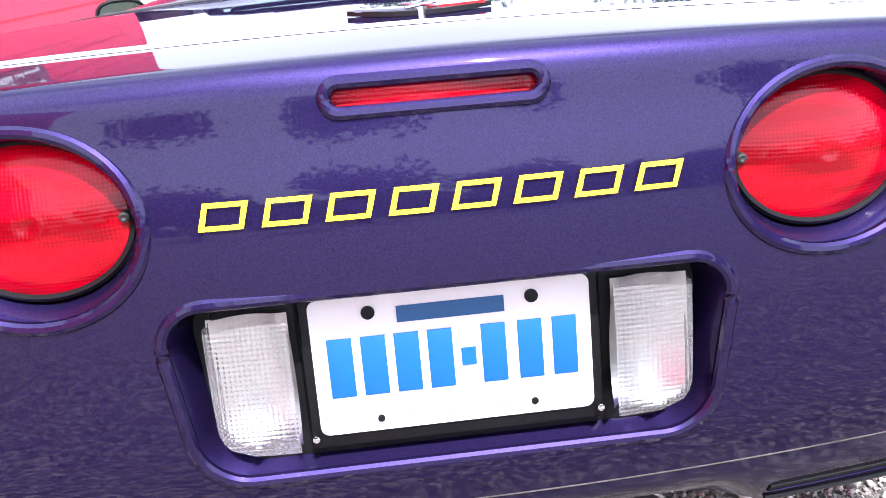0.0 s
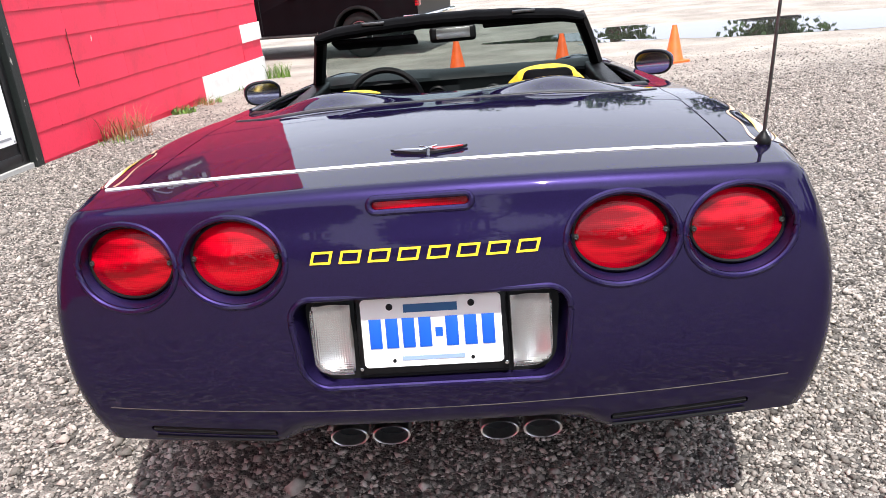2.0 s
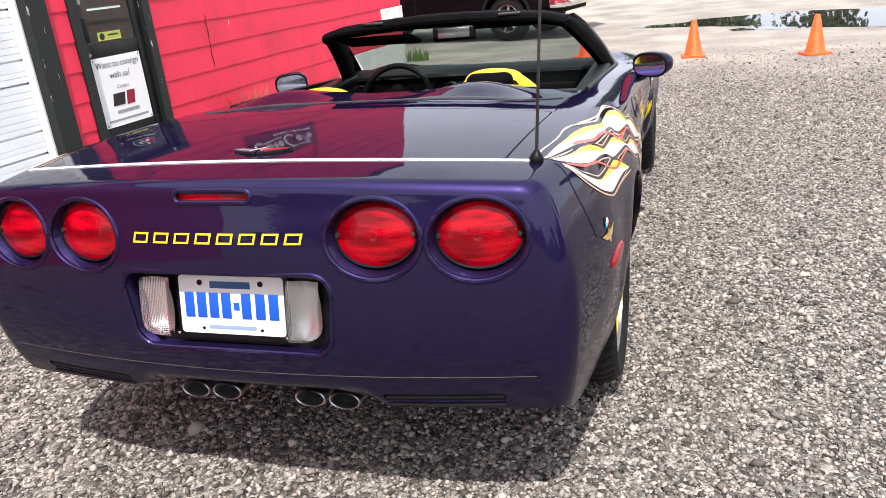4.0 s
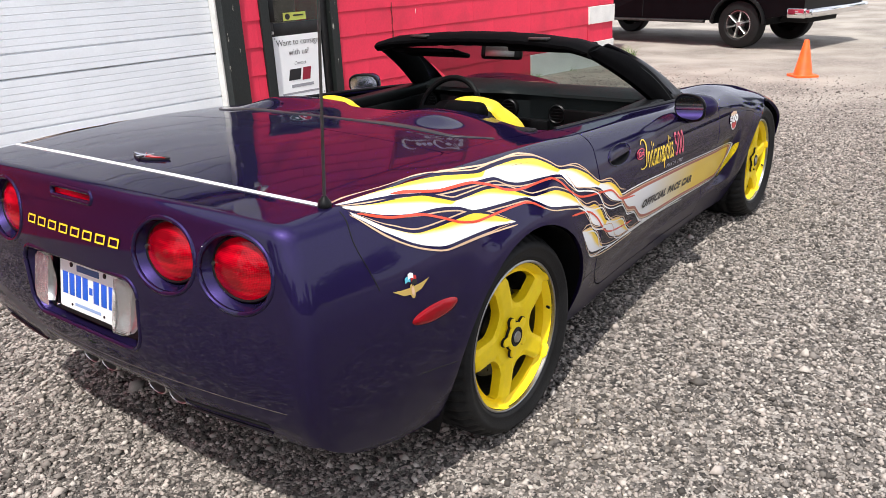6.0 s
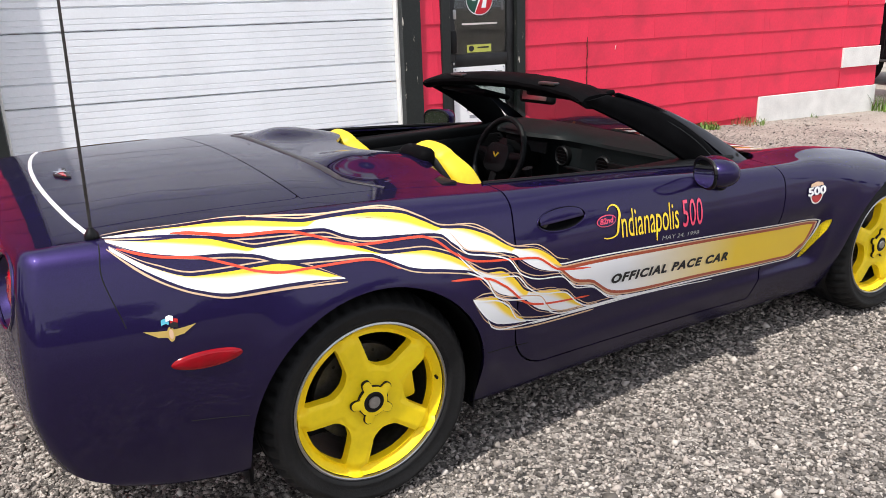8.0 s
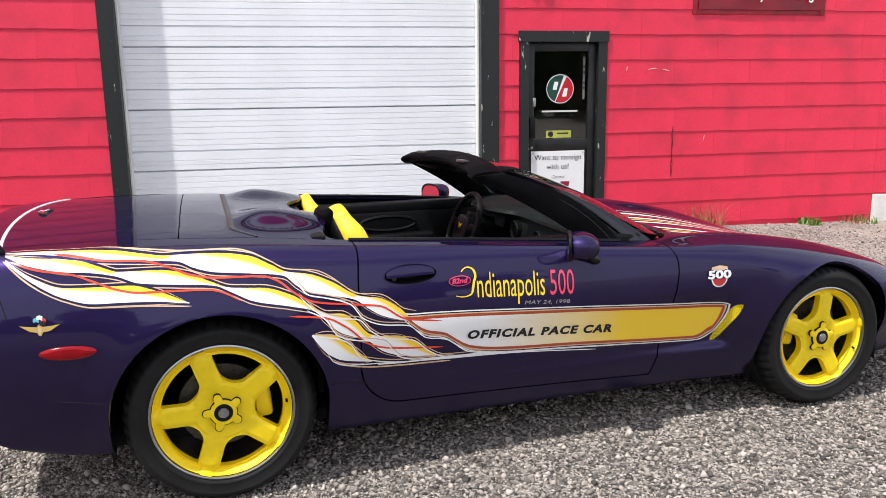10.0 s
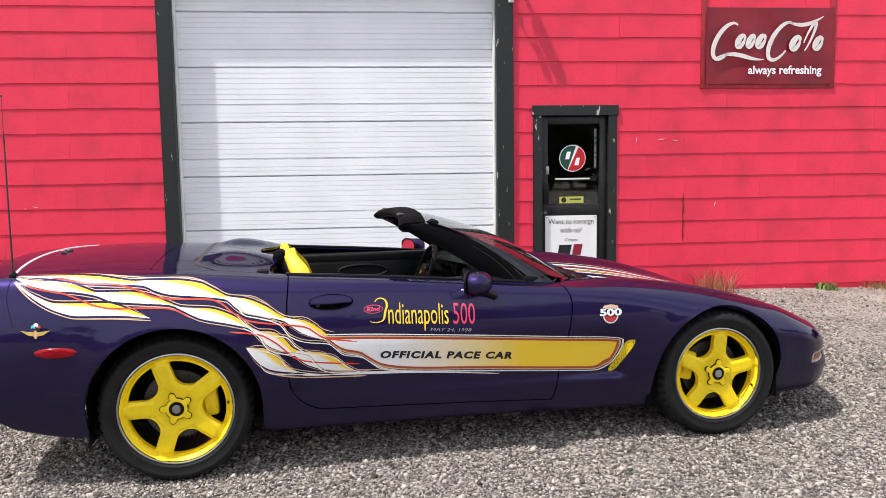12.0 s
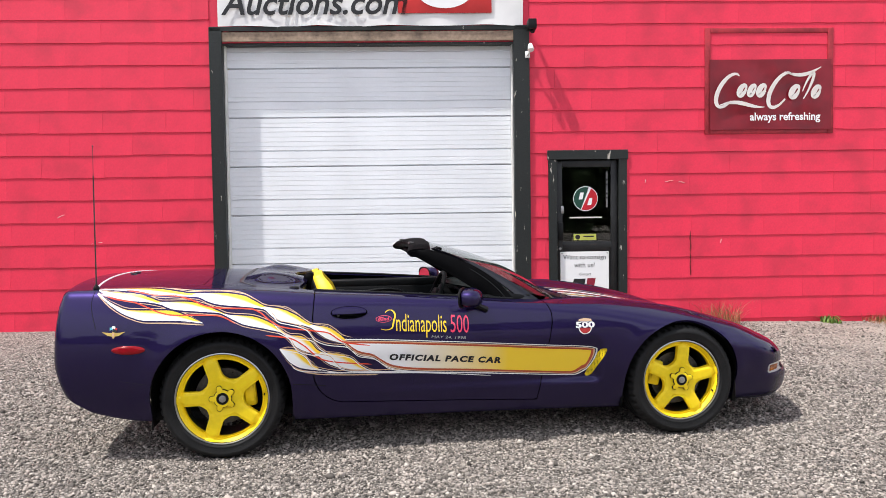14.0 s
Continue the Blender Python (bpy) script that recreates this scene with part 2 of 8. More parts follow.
def car_paint():
    """Dark purple metallic under clear coat, with road dust low on the sides and tail."""
    mat = material("purple_metallic_paint", (0.0208, 0.0138, 0.061), 0.46, 0.85, 0.8, spec=0.0)
    mat.node_tree.nodes["Principled BSDF"].inputs["Coat Roughness"].default_value = 0.03
    mat.node_tree.nodes["Principled BSDF"].inputs["Specular Tint"].default_value = (0.13, 0.1, 0.22, 1)
    mat.node_tree.nodes["Principled BSDF"].inputs["Coat IOR"].default_value = 1.4
    n, l = mat.node_tree.nodes, mat.node_tree.links
    b = n["Principled BSDF"]
    tc = n.new("ShaderNodeTexCoord")
    fl = n.new("ShaderNodeTexVoronoi")
    fl.inputs["Scale"].default_value = 900.0
    l.new(tc.outputs["Object"], fl.inputs["Vector"])
    mr = n.new("ShaderNodeMapRange")
    mr.inputs["To Min"].default_value, mr.inputs["To Max"].default_value = 0.7, 1.5
    l.new(fl.outputs["Color"], mr.inputs["Value"])
    mul = n.new("ShaderNodeVectorMath")
    mul.operation = "SCALE"
    mul.inputs[0].default_value = (0.0208, 0.0138, 0.061)
    l.new(mr.outputs["Result"], mul.inputs["Scale"])
    geo = n.new("ShaderNodeNewGeometry")
    sx = n.new("ShaderNodeSeparateXYZ")
    l.new(geo.outputs["Position"], sx.inputs["Vector"])
    low = n.new("ShaderNodeMapRange")
    low.inputs["From Min"].default_value, low.inputs["From Max"].default_value = 0.50, 0.2
    l.new(sx.outputs["Z"], low.inputs["Value"])
    sp = n.new("ShaderNodeTexNoise")
    sp.inputs["Scale"].default_value, sp.inputs["Detail"].default_value = 55.0, 8.0
    l.new(tc.outputs["Object"], sp.inputs["Vector"])
    spr = n.new("ShaderNodeMapRange")
    spr.inputs["From Min"].default_value, spr.inputs["From Max"].default_value = 0.66, 1.2
    l.new(sp.outputs["Fac"], spr.inputs["Value"])
    dust = n.new("ShaderNodeMath")
    dust.operation = "MULTIPLY"
    l.new(low.outputs["Result"], dust.inputs[0])
    l.new(spr.outputs["Result"], dust.inputs[1])
    mix = n.new("ShaderNodeMixRGB")
    mix.inputs[2].default_value = (0.16, 0.14, 0.13, 1)
    l.new(dust.outputs[0], mix.inputs[0])
    l.new(mul.outputs["Vector"], mix.inputs[1])
    l.new(mix.outputs["Color"], b.inputs["Base Color"])
    cw = n.new("ShaderNodeMath")
    cw.operation = "SUBTRACT"
    cw.inputs[0].default_value = 0.8
    cw.use_clamp = True
    l.new(dust.outputs[0], cw.inputs[1])
    l.new(cw.outputs[0], b.inputs["Coat Weight"])
    # road film dulls the clear coat low down
    film_ = n.new("ShaderNodeMapRange")
    film_.inputs["From Min"].default_value, film_.inputs["From Max"].default_value = 0.52, 0.3
    film_.inputs["To Min"].default_value, film_.inputs["To Max"].default_value = 0.03, 0.26
    l.new(sx.outputs["Z"], film_.inputs["Value"])
    l.new(film_.outputs["Result"], b.inputs["Coat Roughness"])
    # faint long waves of the moulded panels
    wv = n.new("ShaderNodeTexNoise")
    wv.inputs["Scale"].default_value, wv.inputs["Detail"].default_value = 5.5, 1.5
    l.new(tc.outputs["Object"], wv.inputs["Vector"])
    wb = n.new("ShaderNodeBump")
    wb.inputs["Strength"].default_value, wb.inputs["Distance"].default_value = 0.5, 0.0016
    l.new(wv.outputs["Fac"], wb.inputs["Height"])
    l.new(wb.outputs["Normal"], b.inputs["Normal"])
    l.new(wb.outputs["Normal"], b.inputs["Coat Normal"])
    return mat


def lens_material(name, color, ribs, rough=0.08, deep=0.35, metal=0.0, bands=14.0, relief=0.5):
    """Moulded lamp plastic: fine ribs in relief; deeper and brighter reflector bands are painted into the colour."""
    mat = material(name, color, rough, metal, 0.3, spec=0.2)
    n, l = mat.node_tree.nodes, mat.node_tree.links
    b = n["Principled BSDF"]
    tc = n.new("ShaderNodeTexCoord")
    waves = []
    for axis in ("X", "Z"):
        w = n.new("ShaderNodeTexWave")
        w.bands_direction = axis
        w.inputs["Scale"].default_value = ribs
        l.new(tc.outputs["Object"], w.inputs["Vector"])
        waves.append(w)
    add = n.new("ShaderNodeMath")
    add.operation = "ADD"
    l.new(waves[0].outputs["Fac"], add.inputs[0])
    l.new(waves[1].outputs["Fac"], add.inputs[1])
    bp = n.new("ShaderNodeBump")
    bp.inputs["Strength"].default_value, bp.inputs["Distance"].default_value = relief, 0.002
    l.new(add.outputs[0], bp.inputs["Height"])
    l.new(bp.outputs["Normal"], b.inputs["Normal"])
    mp = n.new("ShaderNodeMapping")
    mp.inputs["Scale"].default_value = (0.35, 0.35, 1.6)
    no = n.new("ShaderNodeTexNoise")
    no.inputs["Scale"].default_value, no.inputs["Detail"].default_value = bands, 2.0
    l.new(tc.outputs["Object"], mp.inputs["Vector"])
    l.new(mp.outputs["Vector"], no.inputs["Vector"])
    rib = n.new("ShaderNodeMath")
    rib.operation = "MULTIPLY_ADD"
    rib.inputs[1].default_value = 0.05
    l.new(add.outputs[0], rib.inputs[0])
    l.new(no.outputs["Fac"], rib.inputs[2])
    # reflected light imitated: bands scale the base colour from deep to full
    mr = n.new("ShaderNodeMapRange")
    mr.inputs["From Min"].default_value, mr.inputs["From Max"].default_value = 0.47, 0.68
    mr.inputs["To Min"].default_value = deep
    l.new(rib.outputs[0], mr.inputs["Value"])
    mul = n.new("ShaderNodeVectorMath")
    mul.operation = "SCALE"
    mul.inputs[0].default_value = color
    l.new(mr.outputs["Result"], mul.inputs["Scale"])
    l.new(mul.outputs["Vector"], b.inputs["Base Color"])
    return mat


PAINT = car_paint()
BLACK_PLASTIC = material("black_plastic", (0.005, 0.005, 0.0055), 0.4, spec=0.25, grain=0.2, grain_size=200, stain=0.25, stain_size=6, bump=0.08, bump_size=400)
BLACK_VINYL = material("black_vinyl", (0.003, 0.003, 0.0034), 0.6, spec=0.03, grain=0.2, grain_size=150, stain=0.3, stain_size=9, bump=0.1, bump_size=260)
BLACK_LEATHER = material("black_leather", (0.004, 0.004, 0.0045), 0.42, spec=0.18, stain=0.2, stain_size=12, bump=0.2, bump_size=350)
YELLOW_LEATHER = material("yellow_leather", (0.78, 0.55, 0.02), 0.45, grain=0.05, stain=0.08, stain_size=10, bump=0.15, bump_size=300)
TYRE_RUBBER = material("tyre_rubber", (0.0085, 0.0085, 0.0088), 0.66, spec=0.35, grain=0.25, grain_size=90, stain=0.35, stain_size=9, bump=0.15, bump_size=200)
YELLOW_PAINT = material("yellow_wheel_paint", (0.98, 0.71, 0.006), 0.5, 0.0, 0.0, grain=0.04, grain_size=40, stain=0.07, stain_size=8)
BARE_METAL = material("machined_metal", (0.42, 0.42, 0.42), 0.32, 1.0, grain=0.1, grain_size=150)
CHROME = material("chrome", (0.75, 0.75, 0.76), 0.08, 1.0, stain=0.08, stain_size=8)
PIPE_STEEL = material("satin_pipe_steel", (0.62, 0.61, 0.6), 0.34, 1.0, grain=0.08, grain_size=90, stain=0.2, stain_size=14)
DASH_VINYL = material("grey_dash_vinyl", (0.0055, 0.0075, 0.008), 0.5, spec=0.2, grain=0.15, grain_size=200, stain=0.2, stain_size=7, bump=0.1, bump_size=300)
DARK_METAL = material("dark_disc_metal", (0.08, 0.078, 0.075), 0.4, 0.8, grain=0.25, grain_size=60, stain=0.3, stain_size=9)
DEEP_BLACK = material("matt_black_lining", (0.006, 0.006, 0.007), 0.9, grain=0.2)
BLACK_GLOSS = material("blue_black_gloss_paint", (0.006, 0.006, 0.011), 0.3, 0.0, 0.6, spec=0.3, stain=0.1, stain_size=5)
RED_LENS = lens_material("red_lamp_plastic", (0.5, 0.0002, 0.010), 75, 0.05, 0.32, bands=20.0, relief=0.10)
CLEAR_LENS = lens_material("clear_lamp_plastic", (0.8, 0.78, 0.75), 110, 0.14, 0.55, 0.35, 9.0, 0.5)
REFLECTOR = material("silvered_reflector", (0.46, 0.46, 0.45), 0.3, 1.0, grain=0.05, grain_size=60)
MARKER_RED = material("red_marker_plastic", (0.25, 0.0006, 0.006), 0.15, coat=0.25, spec=0.25, stain=0.15, stain_size=20)
SEAL_GREY = material("grey_deck_rubber", (0.028, 0.028, 0.03), 0.4, spec=0.35, grain=0.15, grain_size=120, stain=0.25, stain_size=9)
AMBER_LENS = lens_material("amber_lamp_plastic", (0.8, 0.22, 0.02), 110)
WHITE_VINYL = material("white_vinyl_decal", (0.87, 0.87, 0.87), 0.35, 0, 0.4, stain=0.03)
YELLOW_VINYL = material("yellow_vinyl_decal", (0.95, 0.66, 0.03), 0.35, 0, 0.4, stain=0.05)
TAN_VINYL = material("tan_vinyl_decal", (0.68, 0.45, 0.29), 0.35, 0, 0.4, stain=0.05)
RED_VINYL = material("red_vinyl_decal", (0.75, 0.06, 0.02), 0.3, 0, 0.6, stain=0.05)
BROWN_VINYL = material("brown_vinyl_decal", (0.42, 0.065, 0.02), 0.3, 0, 0.6, stain=0.05)
PINK_VINYL = material("pink_vinyl_decal", (0.75, 0.05, 0.13), 0.3, 0, 0.6, stain=0.05)
INK = material("black_ink", (0.012, 0.012, 0.013), 0.4, stain=0.1)
BLUE_INK = material("blue_ink", (0.01, 0.1, 0.55), 0.35, stain=0.1)
GREY_INK = material("grey_ink", (0.3, 0.3, 0.32), 0.4, stain=0.1)
WHITE_ENAMEL = material("white_enamel", (0.78, 0.78, 0.76), 0.35, stain=0.05, stain_size=5)


def ribbed_glass():
    """Clear moulded plastic with a fine square rib."""
    mat = material("ribbed_clear_plastic", (0.95, 0.94, 0.92), 0.12, trans=0.9, ior=1.25, spec=0.5)
    n, l = mat.node_tree.nodes, mat.node_tree.links
    tc = n.new("ShaderNodeTexCoord")
    add = n.new("ShaderNodeMath")
    add.operation = "ADD"
    for k, axis in enumerate(("X", "Z")):
        w = n.new("ShaderNodeTexWave")
        w.bands_direction = axis
        w.inputs["Scale"].default_value = 60.0
        l.new(tc.outputs["Object"], w.inputs["Vector"])
        l.new(w.outputs["Fac"], add.inputs[k])
    bp = n.new("ShaderNodeBump")
    bp.inputs["Strength"].default_value, bp.inputs["Distance"].default_value = 0.5, 0.002
    l.new(add.outputs[0], bp.inputs["Height"])
    l.new(bp.outputs["Normal"], n["Principled BSDF"].inputs["Normal"])
    return mat


RIBBED_GLASS = ribbed_glass()


# ---- materials of the place ----
def siding_red():
    mat = material("red_painted_siding", (0.75, 0.028, 0.074), 0.55, grain=0.05, grain_size=45, stain=0.05, stain_size=1.6, bump=0.12, bump_size=55, per_object=0.009)
    n, l = mat.node_tree.nodes, mat.node_tree.links
    b = n["Principled BSDF"]
    old = b.inputs["Base Color"].links[0].from_socket
    geo = n.new("ShaderNodeNewGeometry")
    sp = n.new("ShaderNodeTexNoise")
    sp.inputs["Scale"].default_value, sp.inputs["Detail"].default_value, sp.inputs["Roughness"].default_value = 5.0, 9.0, 0.72
    l.new(geo.outputs["Position"], sp.inputs["Vector"])
    mr = n.new("ShaderNodeMapRange")
    mr.inputs["From Min"].default_value, mr.inputs["From Max"].default_value = 0.74, 0.8
    l.new(sp.outputs["Fac"], mr.inputs["Value"])
    mix = n.new("ShaderNodeMixRGB")
    mix.inputs[2].default_value = (0.75, 0.42, 0.42, 1)
    l.new(mr.outputs["Result"], mix.inputs[0])
    l.new(old, mix.inputs[1])
    dk = n.new("ShaderNodeTexNoise")
    dk.inputs["Scale"].default_value, dk.inputs["Detail"].default_value = 2.2, 7.0
    l.new(geo.outputs["Position"], dk.inputs["Vector"])
    md = n.new("ShaderNodeMapRange")
    md.inputs["From Min"].default_value, md.inputs["From Max"].default_value = 0.5, 0.72
    md.inputs["To Max"].default_value = 0.5
    l.new(dk.outputs["Fac"], md.inputs["Value"])
    mix2 = n.new("ShaderNodeMixRGB")
    mix2.inputs[2].default_value = (0.42, 0.025, 0.05, 1)
    l.new(md.outputs["Result"], mix2.inputs[0])
    l.new(mix.outputs["Color"], mix2.inputs[1])
    l.new(mix2.outputs["Color"], b.inputs["Base Color"])
    return mat


def peeling_black():
    """Green-black paint flaking off pale wood."""
    mat = material("flaking_black_paint", (0.011, 0.014, 0.013), 0.5, grain=0.2, grain_size=40, bump=0.3, bump_size=60)
    n, l = mat.node_tree.nodes, mat.node_tree.links
    b = n["Principled BSDF"]
    old = b.inputs["Base Color"].links[0].from_socket
    tc = n.new("ShaderNodeTexCoord")
    mp = n.new("ShaderNodeMapping")
    mp.inputs["Scale"].default_value = (1, 1, 0.22)
    sp = n.new("ShaderNodeTexNoise")
    sp.inputs["Scale"].default_value, sp.inputs["Detail"].default_value, sp.inputs["Roughness"].default_value = 19.0, 7.0, 0.66
    l.new(tc.outputs["Object"], mp.inputs["Vector"])
    l.new(mp.outputs["Vector"], sp.inputs["Vector"])
    mr = n.new("ShaderNodeMapRange")
    mr.inputs["From Min"].default_value, mr.inputs["From Max"].default_value = 0.645, 0.67
    l.new(sp.outputs["Fac"], mr.inputs["Value"])
    mix = n.new("ShaderNodeMixRGB")
    mix.inputs[2].default_value = (0.5, 0.46, 0.4, 1)
    l.new(mr.outputs["Result"], mix.inputs[0])
    l.new(old, mix.inputs[1])
    l.new(mix.outputs["Color"], b.inputs["Base Color"])
    return mat


def gravel_ground():
    """Crushed grey stone with sandy, packed ground farther off."""
    mat = material("gravel_ground", (0.3, 0.28, 0.26), 0.9)
    n, l = mat.node_tree.nodes, mat.node_tree.links
    b = n["Principled BSDF"]
    geo = n.new("ShaderNodeNewGeometry")
    v1 = n.new("ShaderNodeTexVoronoi")
    v1.inputs["Scale"].default_value = 62.0
    v2 = n.new("ShaderNodeTexVoronoi")
    v2.inputs["Scale"].default_value = 150.0
    no = n.new("ShaderNodeTexNoise")
    no.inputs["Scale"].default_value, no.inputs["Detail"].default_value = 1.1, 8.0
    for t in (v1, v2, no):
        l.new(geo.outputs["Position"], t.inputs["Vector"])
    ramp = n.new("ShaderNodeValToRGB")
    e = ramp.color_ramp.elements
    e[0].position, e[0].color = 0.0, (0.035, 0.032, 0.03, 1)
    e[1].position, e[1].color = 1.0, (0.52, 0.47, 0.42, 1)
    mid = e.new(0.55)
    mid.color = (0.19, 0.168, 0.148, 1)
    sep = n.new("ShaderNodeSeparateColor")
    l.new(v1.outputs["Color"], sep.inputs["Color"])
    l.new(sep.outputs["Red"], ramp.inputs["Fac"])
    sand = n.new("ShaderNodeValToRGB")
    s = sand.color_ramp.elements
    s[0].position, s[0].color = 0.3, (0.35, 0.3, 0.253, 1)
    s[1].position, s[1].color = 0.75, (0.5, 0.45, 0.39, 1)
    l.new(no.outputs["Fac"], sand.inputs["Fac"])
    xyz = n.new("ShaderNodeSeparateXYZ")
    l.new(geo.outputs["Position"], xyz.inputs["Vector"])
    far = n.new("ShaderNodeMapRange")
    far.inputs["From Min"].default_value, far.inputs["From Max"].default_value = 3.6, 8.2
    l.new(xyz.outputs["Y"], far.inputs["Value"])
    jit = n.new("ShaderNodeMath")
    jit.operation = "MULTIPLY_ADD"
    jit.inputs[1].default_value, jit.inputs[2].default_value = 1.6, -1.0
    l.new(no.outputs["Fac"], jit.inputs[0])
    add = n.new("ShaderNodeMath")
    add.operation = "ADD"
    add.use_clamp = True
    l.new(far.outputs["Result"], add.inputs[0])
    l.new(jit.outputs[0], add.inputs[1])
    mix = n.new("ShaderNodeMixRGB")
    l.new(add.outputs[0], mix.inputs[0])
    l.new(ramp.outputs["Color"], mix.inputs[1])
    l.new(sand.outputs["Color"], mix.inputs[2])
    l.new(mix.outputs["Color"], b.inputs["Base Color"])
    bp = n.new("ShaderNodeBump")
    bp.inputs["Strength"].default_value, bp.inputs["Distance"].default_value = 0.7, 0.012
    inv = n.new("ShaderNodeMath")
    inv.operation = "ADD"
    l.new(v1.outputs["Distance"], inv.inputs[0])
    l.new(v2.outputs["Distance"], inv.inputs[1])
    bp.invert = True
    l.new(inv.outputs[0], bp.inputs["Height"])
    l.new(bp.outputs["Normal"], b.inputs["Normal"])
    return mat


def stone_material():
    mat = material("crushed_stone", (0.3, 0.28, 0.26), 0.85, bump=0.2, bump_size=300)
    n, l = mat.node_tree.nodes, mat.node_tree.links
    geo = n.new("ShaderNodeNewGeometry")
    ramp = n.new("ShaderNodeValToRGB")
    e = ramp.color_ramp.elements
    e[0].position, e[0].color = 0.0, (0.055, 0.048, 0.042, 1)
    e[1].position, e[1].color = 1.0, (0.56, 0.505, 0.45, 1)
    for pos, col in ((0.35, (0.195, 0.172, 0.152, 1)), (0.6, (0.3, 0.264, 0.235, 1)), (0.8, (0.41, 0.352, 0.31, 1))):
        e.new(pos).color = col
    l.new(geo.outputs["Random Per Island"], ramp.inputs["Fac"])
    l.new(ramp.outputs["Color"], n["Principled BSDF"].inputs["Base Color"])
    return mat


SIDING = siding_red()
FRAME_BLACK = peeling_black()
GROUND_MAT = gravel_ground()
STONE = stone_material()
DOOR_WHITE = material("white_steel_door_paint", (0.84, 0.86, 0.89), 0.45, grain=0.02, stain=0.05, stain_size=1.5)
WHITE_PAINT = material("white_board_paint", (0.75, 0.74, 0.71), 0.6, grain=0.05, stain=0.12, stain_size=4, bump=0.15, bump_size=40)
RAW_WOOD = material("weathered_wood", (0.3, 0.22, 0.16), 0.8, grain=0.25, grain_size=25, stain=0.35, stain_size=5, bump=0.3, bump_size=50)
RED_WOOD = material("dark_red_painted_wood", (0.33, 0.018, 0.03), 0.6, grain=0.15, grain_size=30, stain=0.3, stain_size=6, bump=0.25, bump_size=50)
WHITE_SIGN = material("white_sign_enamel", (0.72, 0.68, 0.64), 0.4, stain=0.08)
SIGN_RED = material("dark_red_sheet_metal", (0.2, 0.002, 0.012), 0.3, stain=0.25, stain_size=4, bump=0.12, bump_size=5)
BANNER = material("white_vinyl_banner", (0.78, 0.77, 0.76), 0.5, stain=0.06, bump=0.35, bump_size=6)
ORANGE = material("orange_cone_plastic", (0.85, 0.12, 0.015), 0.5, grain=0.06, stain=0.18, stain_size=9)
DARK_ROOM = material("dark_interior", (0.05, 0.045, 0.04), 0.9, stain=0.3, stain_size=2)
GLASS = material("window_glass", (0.9, 0.95, 0.93), 0.0, trans=1.0, ior=1.45)
DARK_FRAME = material("dark_bronze_aluminium", (0.02, 0.02, 0.021), 0.4, 0.3, grain=0.15, stain=0.3, stain_size=8)
CONCRETE = material("pale_concrete", (0.42, 0.41, 0.39), 0.85, grain=0.1, grain_size=30, stain=0.2, stain_size=0.5, bump=0.2)


# ---- ground ----
def ground_z(x, y):
    fall = -0.016 * np.maximum(np.minimum(y, 12.0) - 3.2, 0)
    soft = 0.012 * np.sin(x * 0.9 + 0.4) * np.sin(y * 0.7) * step(np.hypot(x - 0.4, y - 1.3), 2.6, 5.0) * (1 - step(x, -2.8, -3.6))
    return fall + soft * (1 - step(np.abs(y), 14.0, 30.0))


edges = np.concatenate([-np.geomspace(400, 13, 14), np.linspace(-12, 12, 97), np.geomspace(13, 400, 14)])
gx, gy = np.meshgrid(edges, edges + 1.5)
gz = ground_z(gx, gy)
cols = len(edges)
gverts = np.stack([gx.ravel(), gy.ravel(), gz.ravel()], 1)
gfaces = [(j * cols + i, j * cols + i + 1, (j + 1) * cols + i + 1, (j + 1) * cols + i) for j in range(cols - 1) for i in range(cols - 1)]
tagged(new("ground", mesh_of("ground", gverts, gfaces, GROUND_MAT)), "grey crushed-stone yard turning to packed sandy ground", "ground", kind="structure")


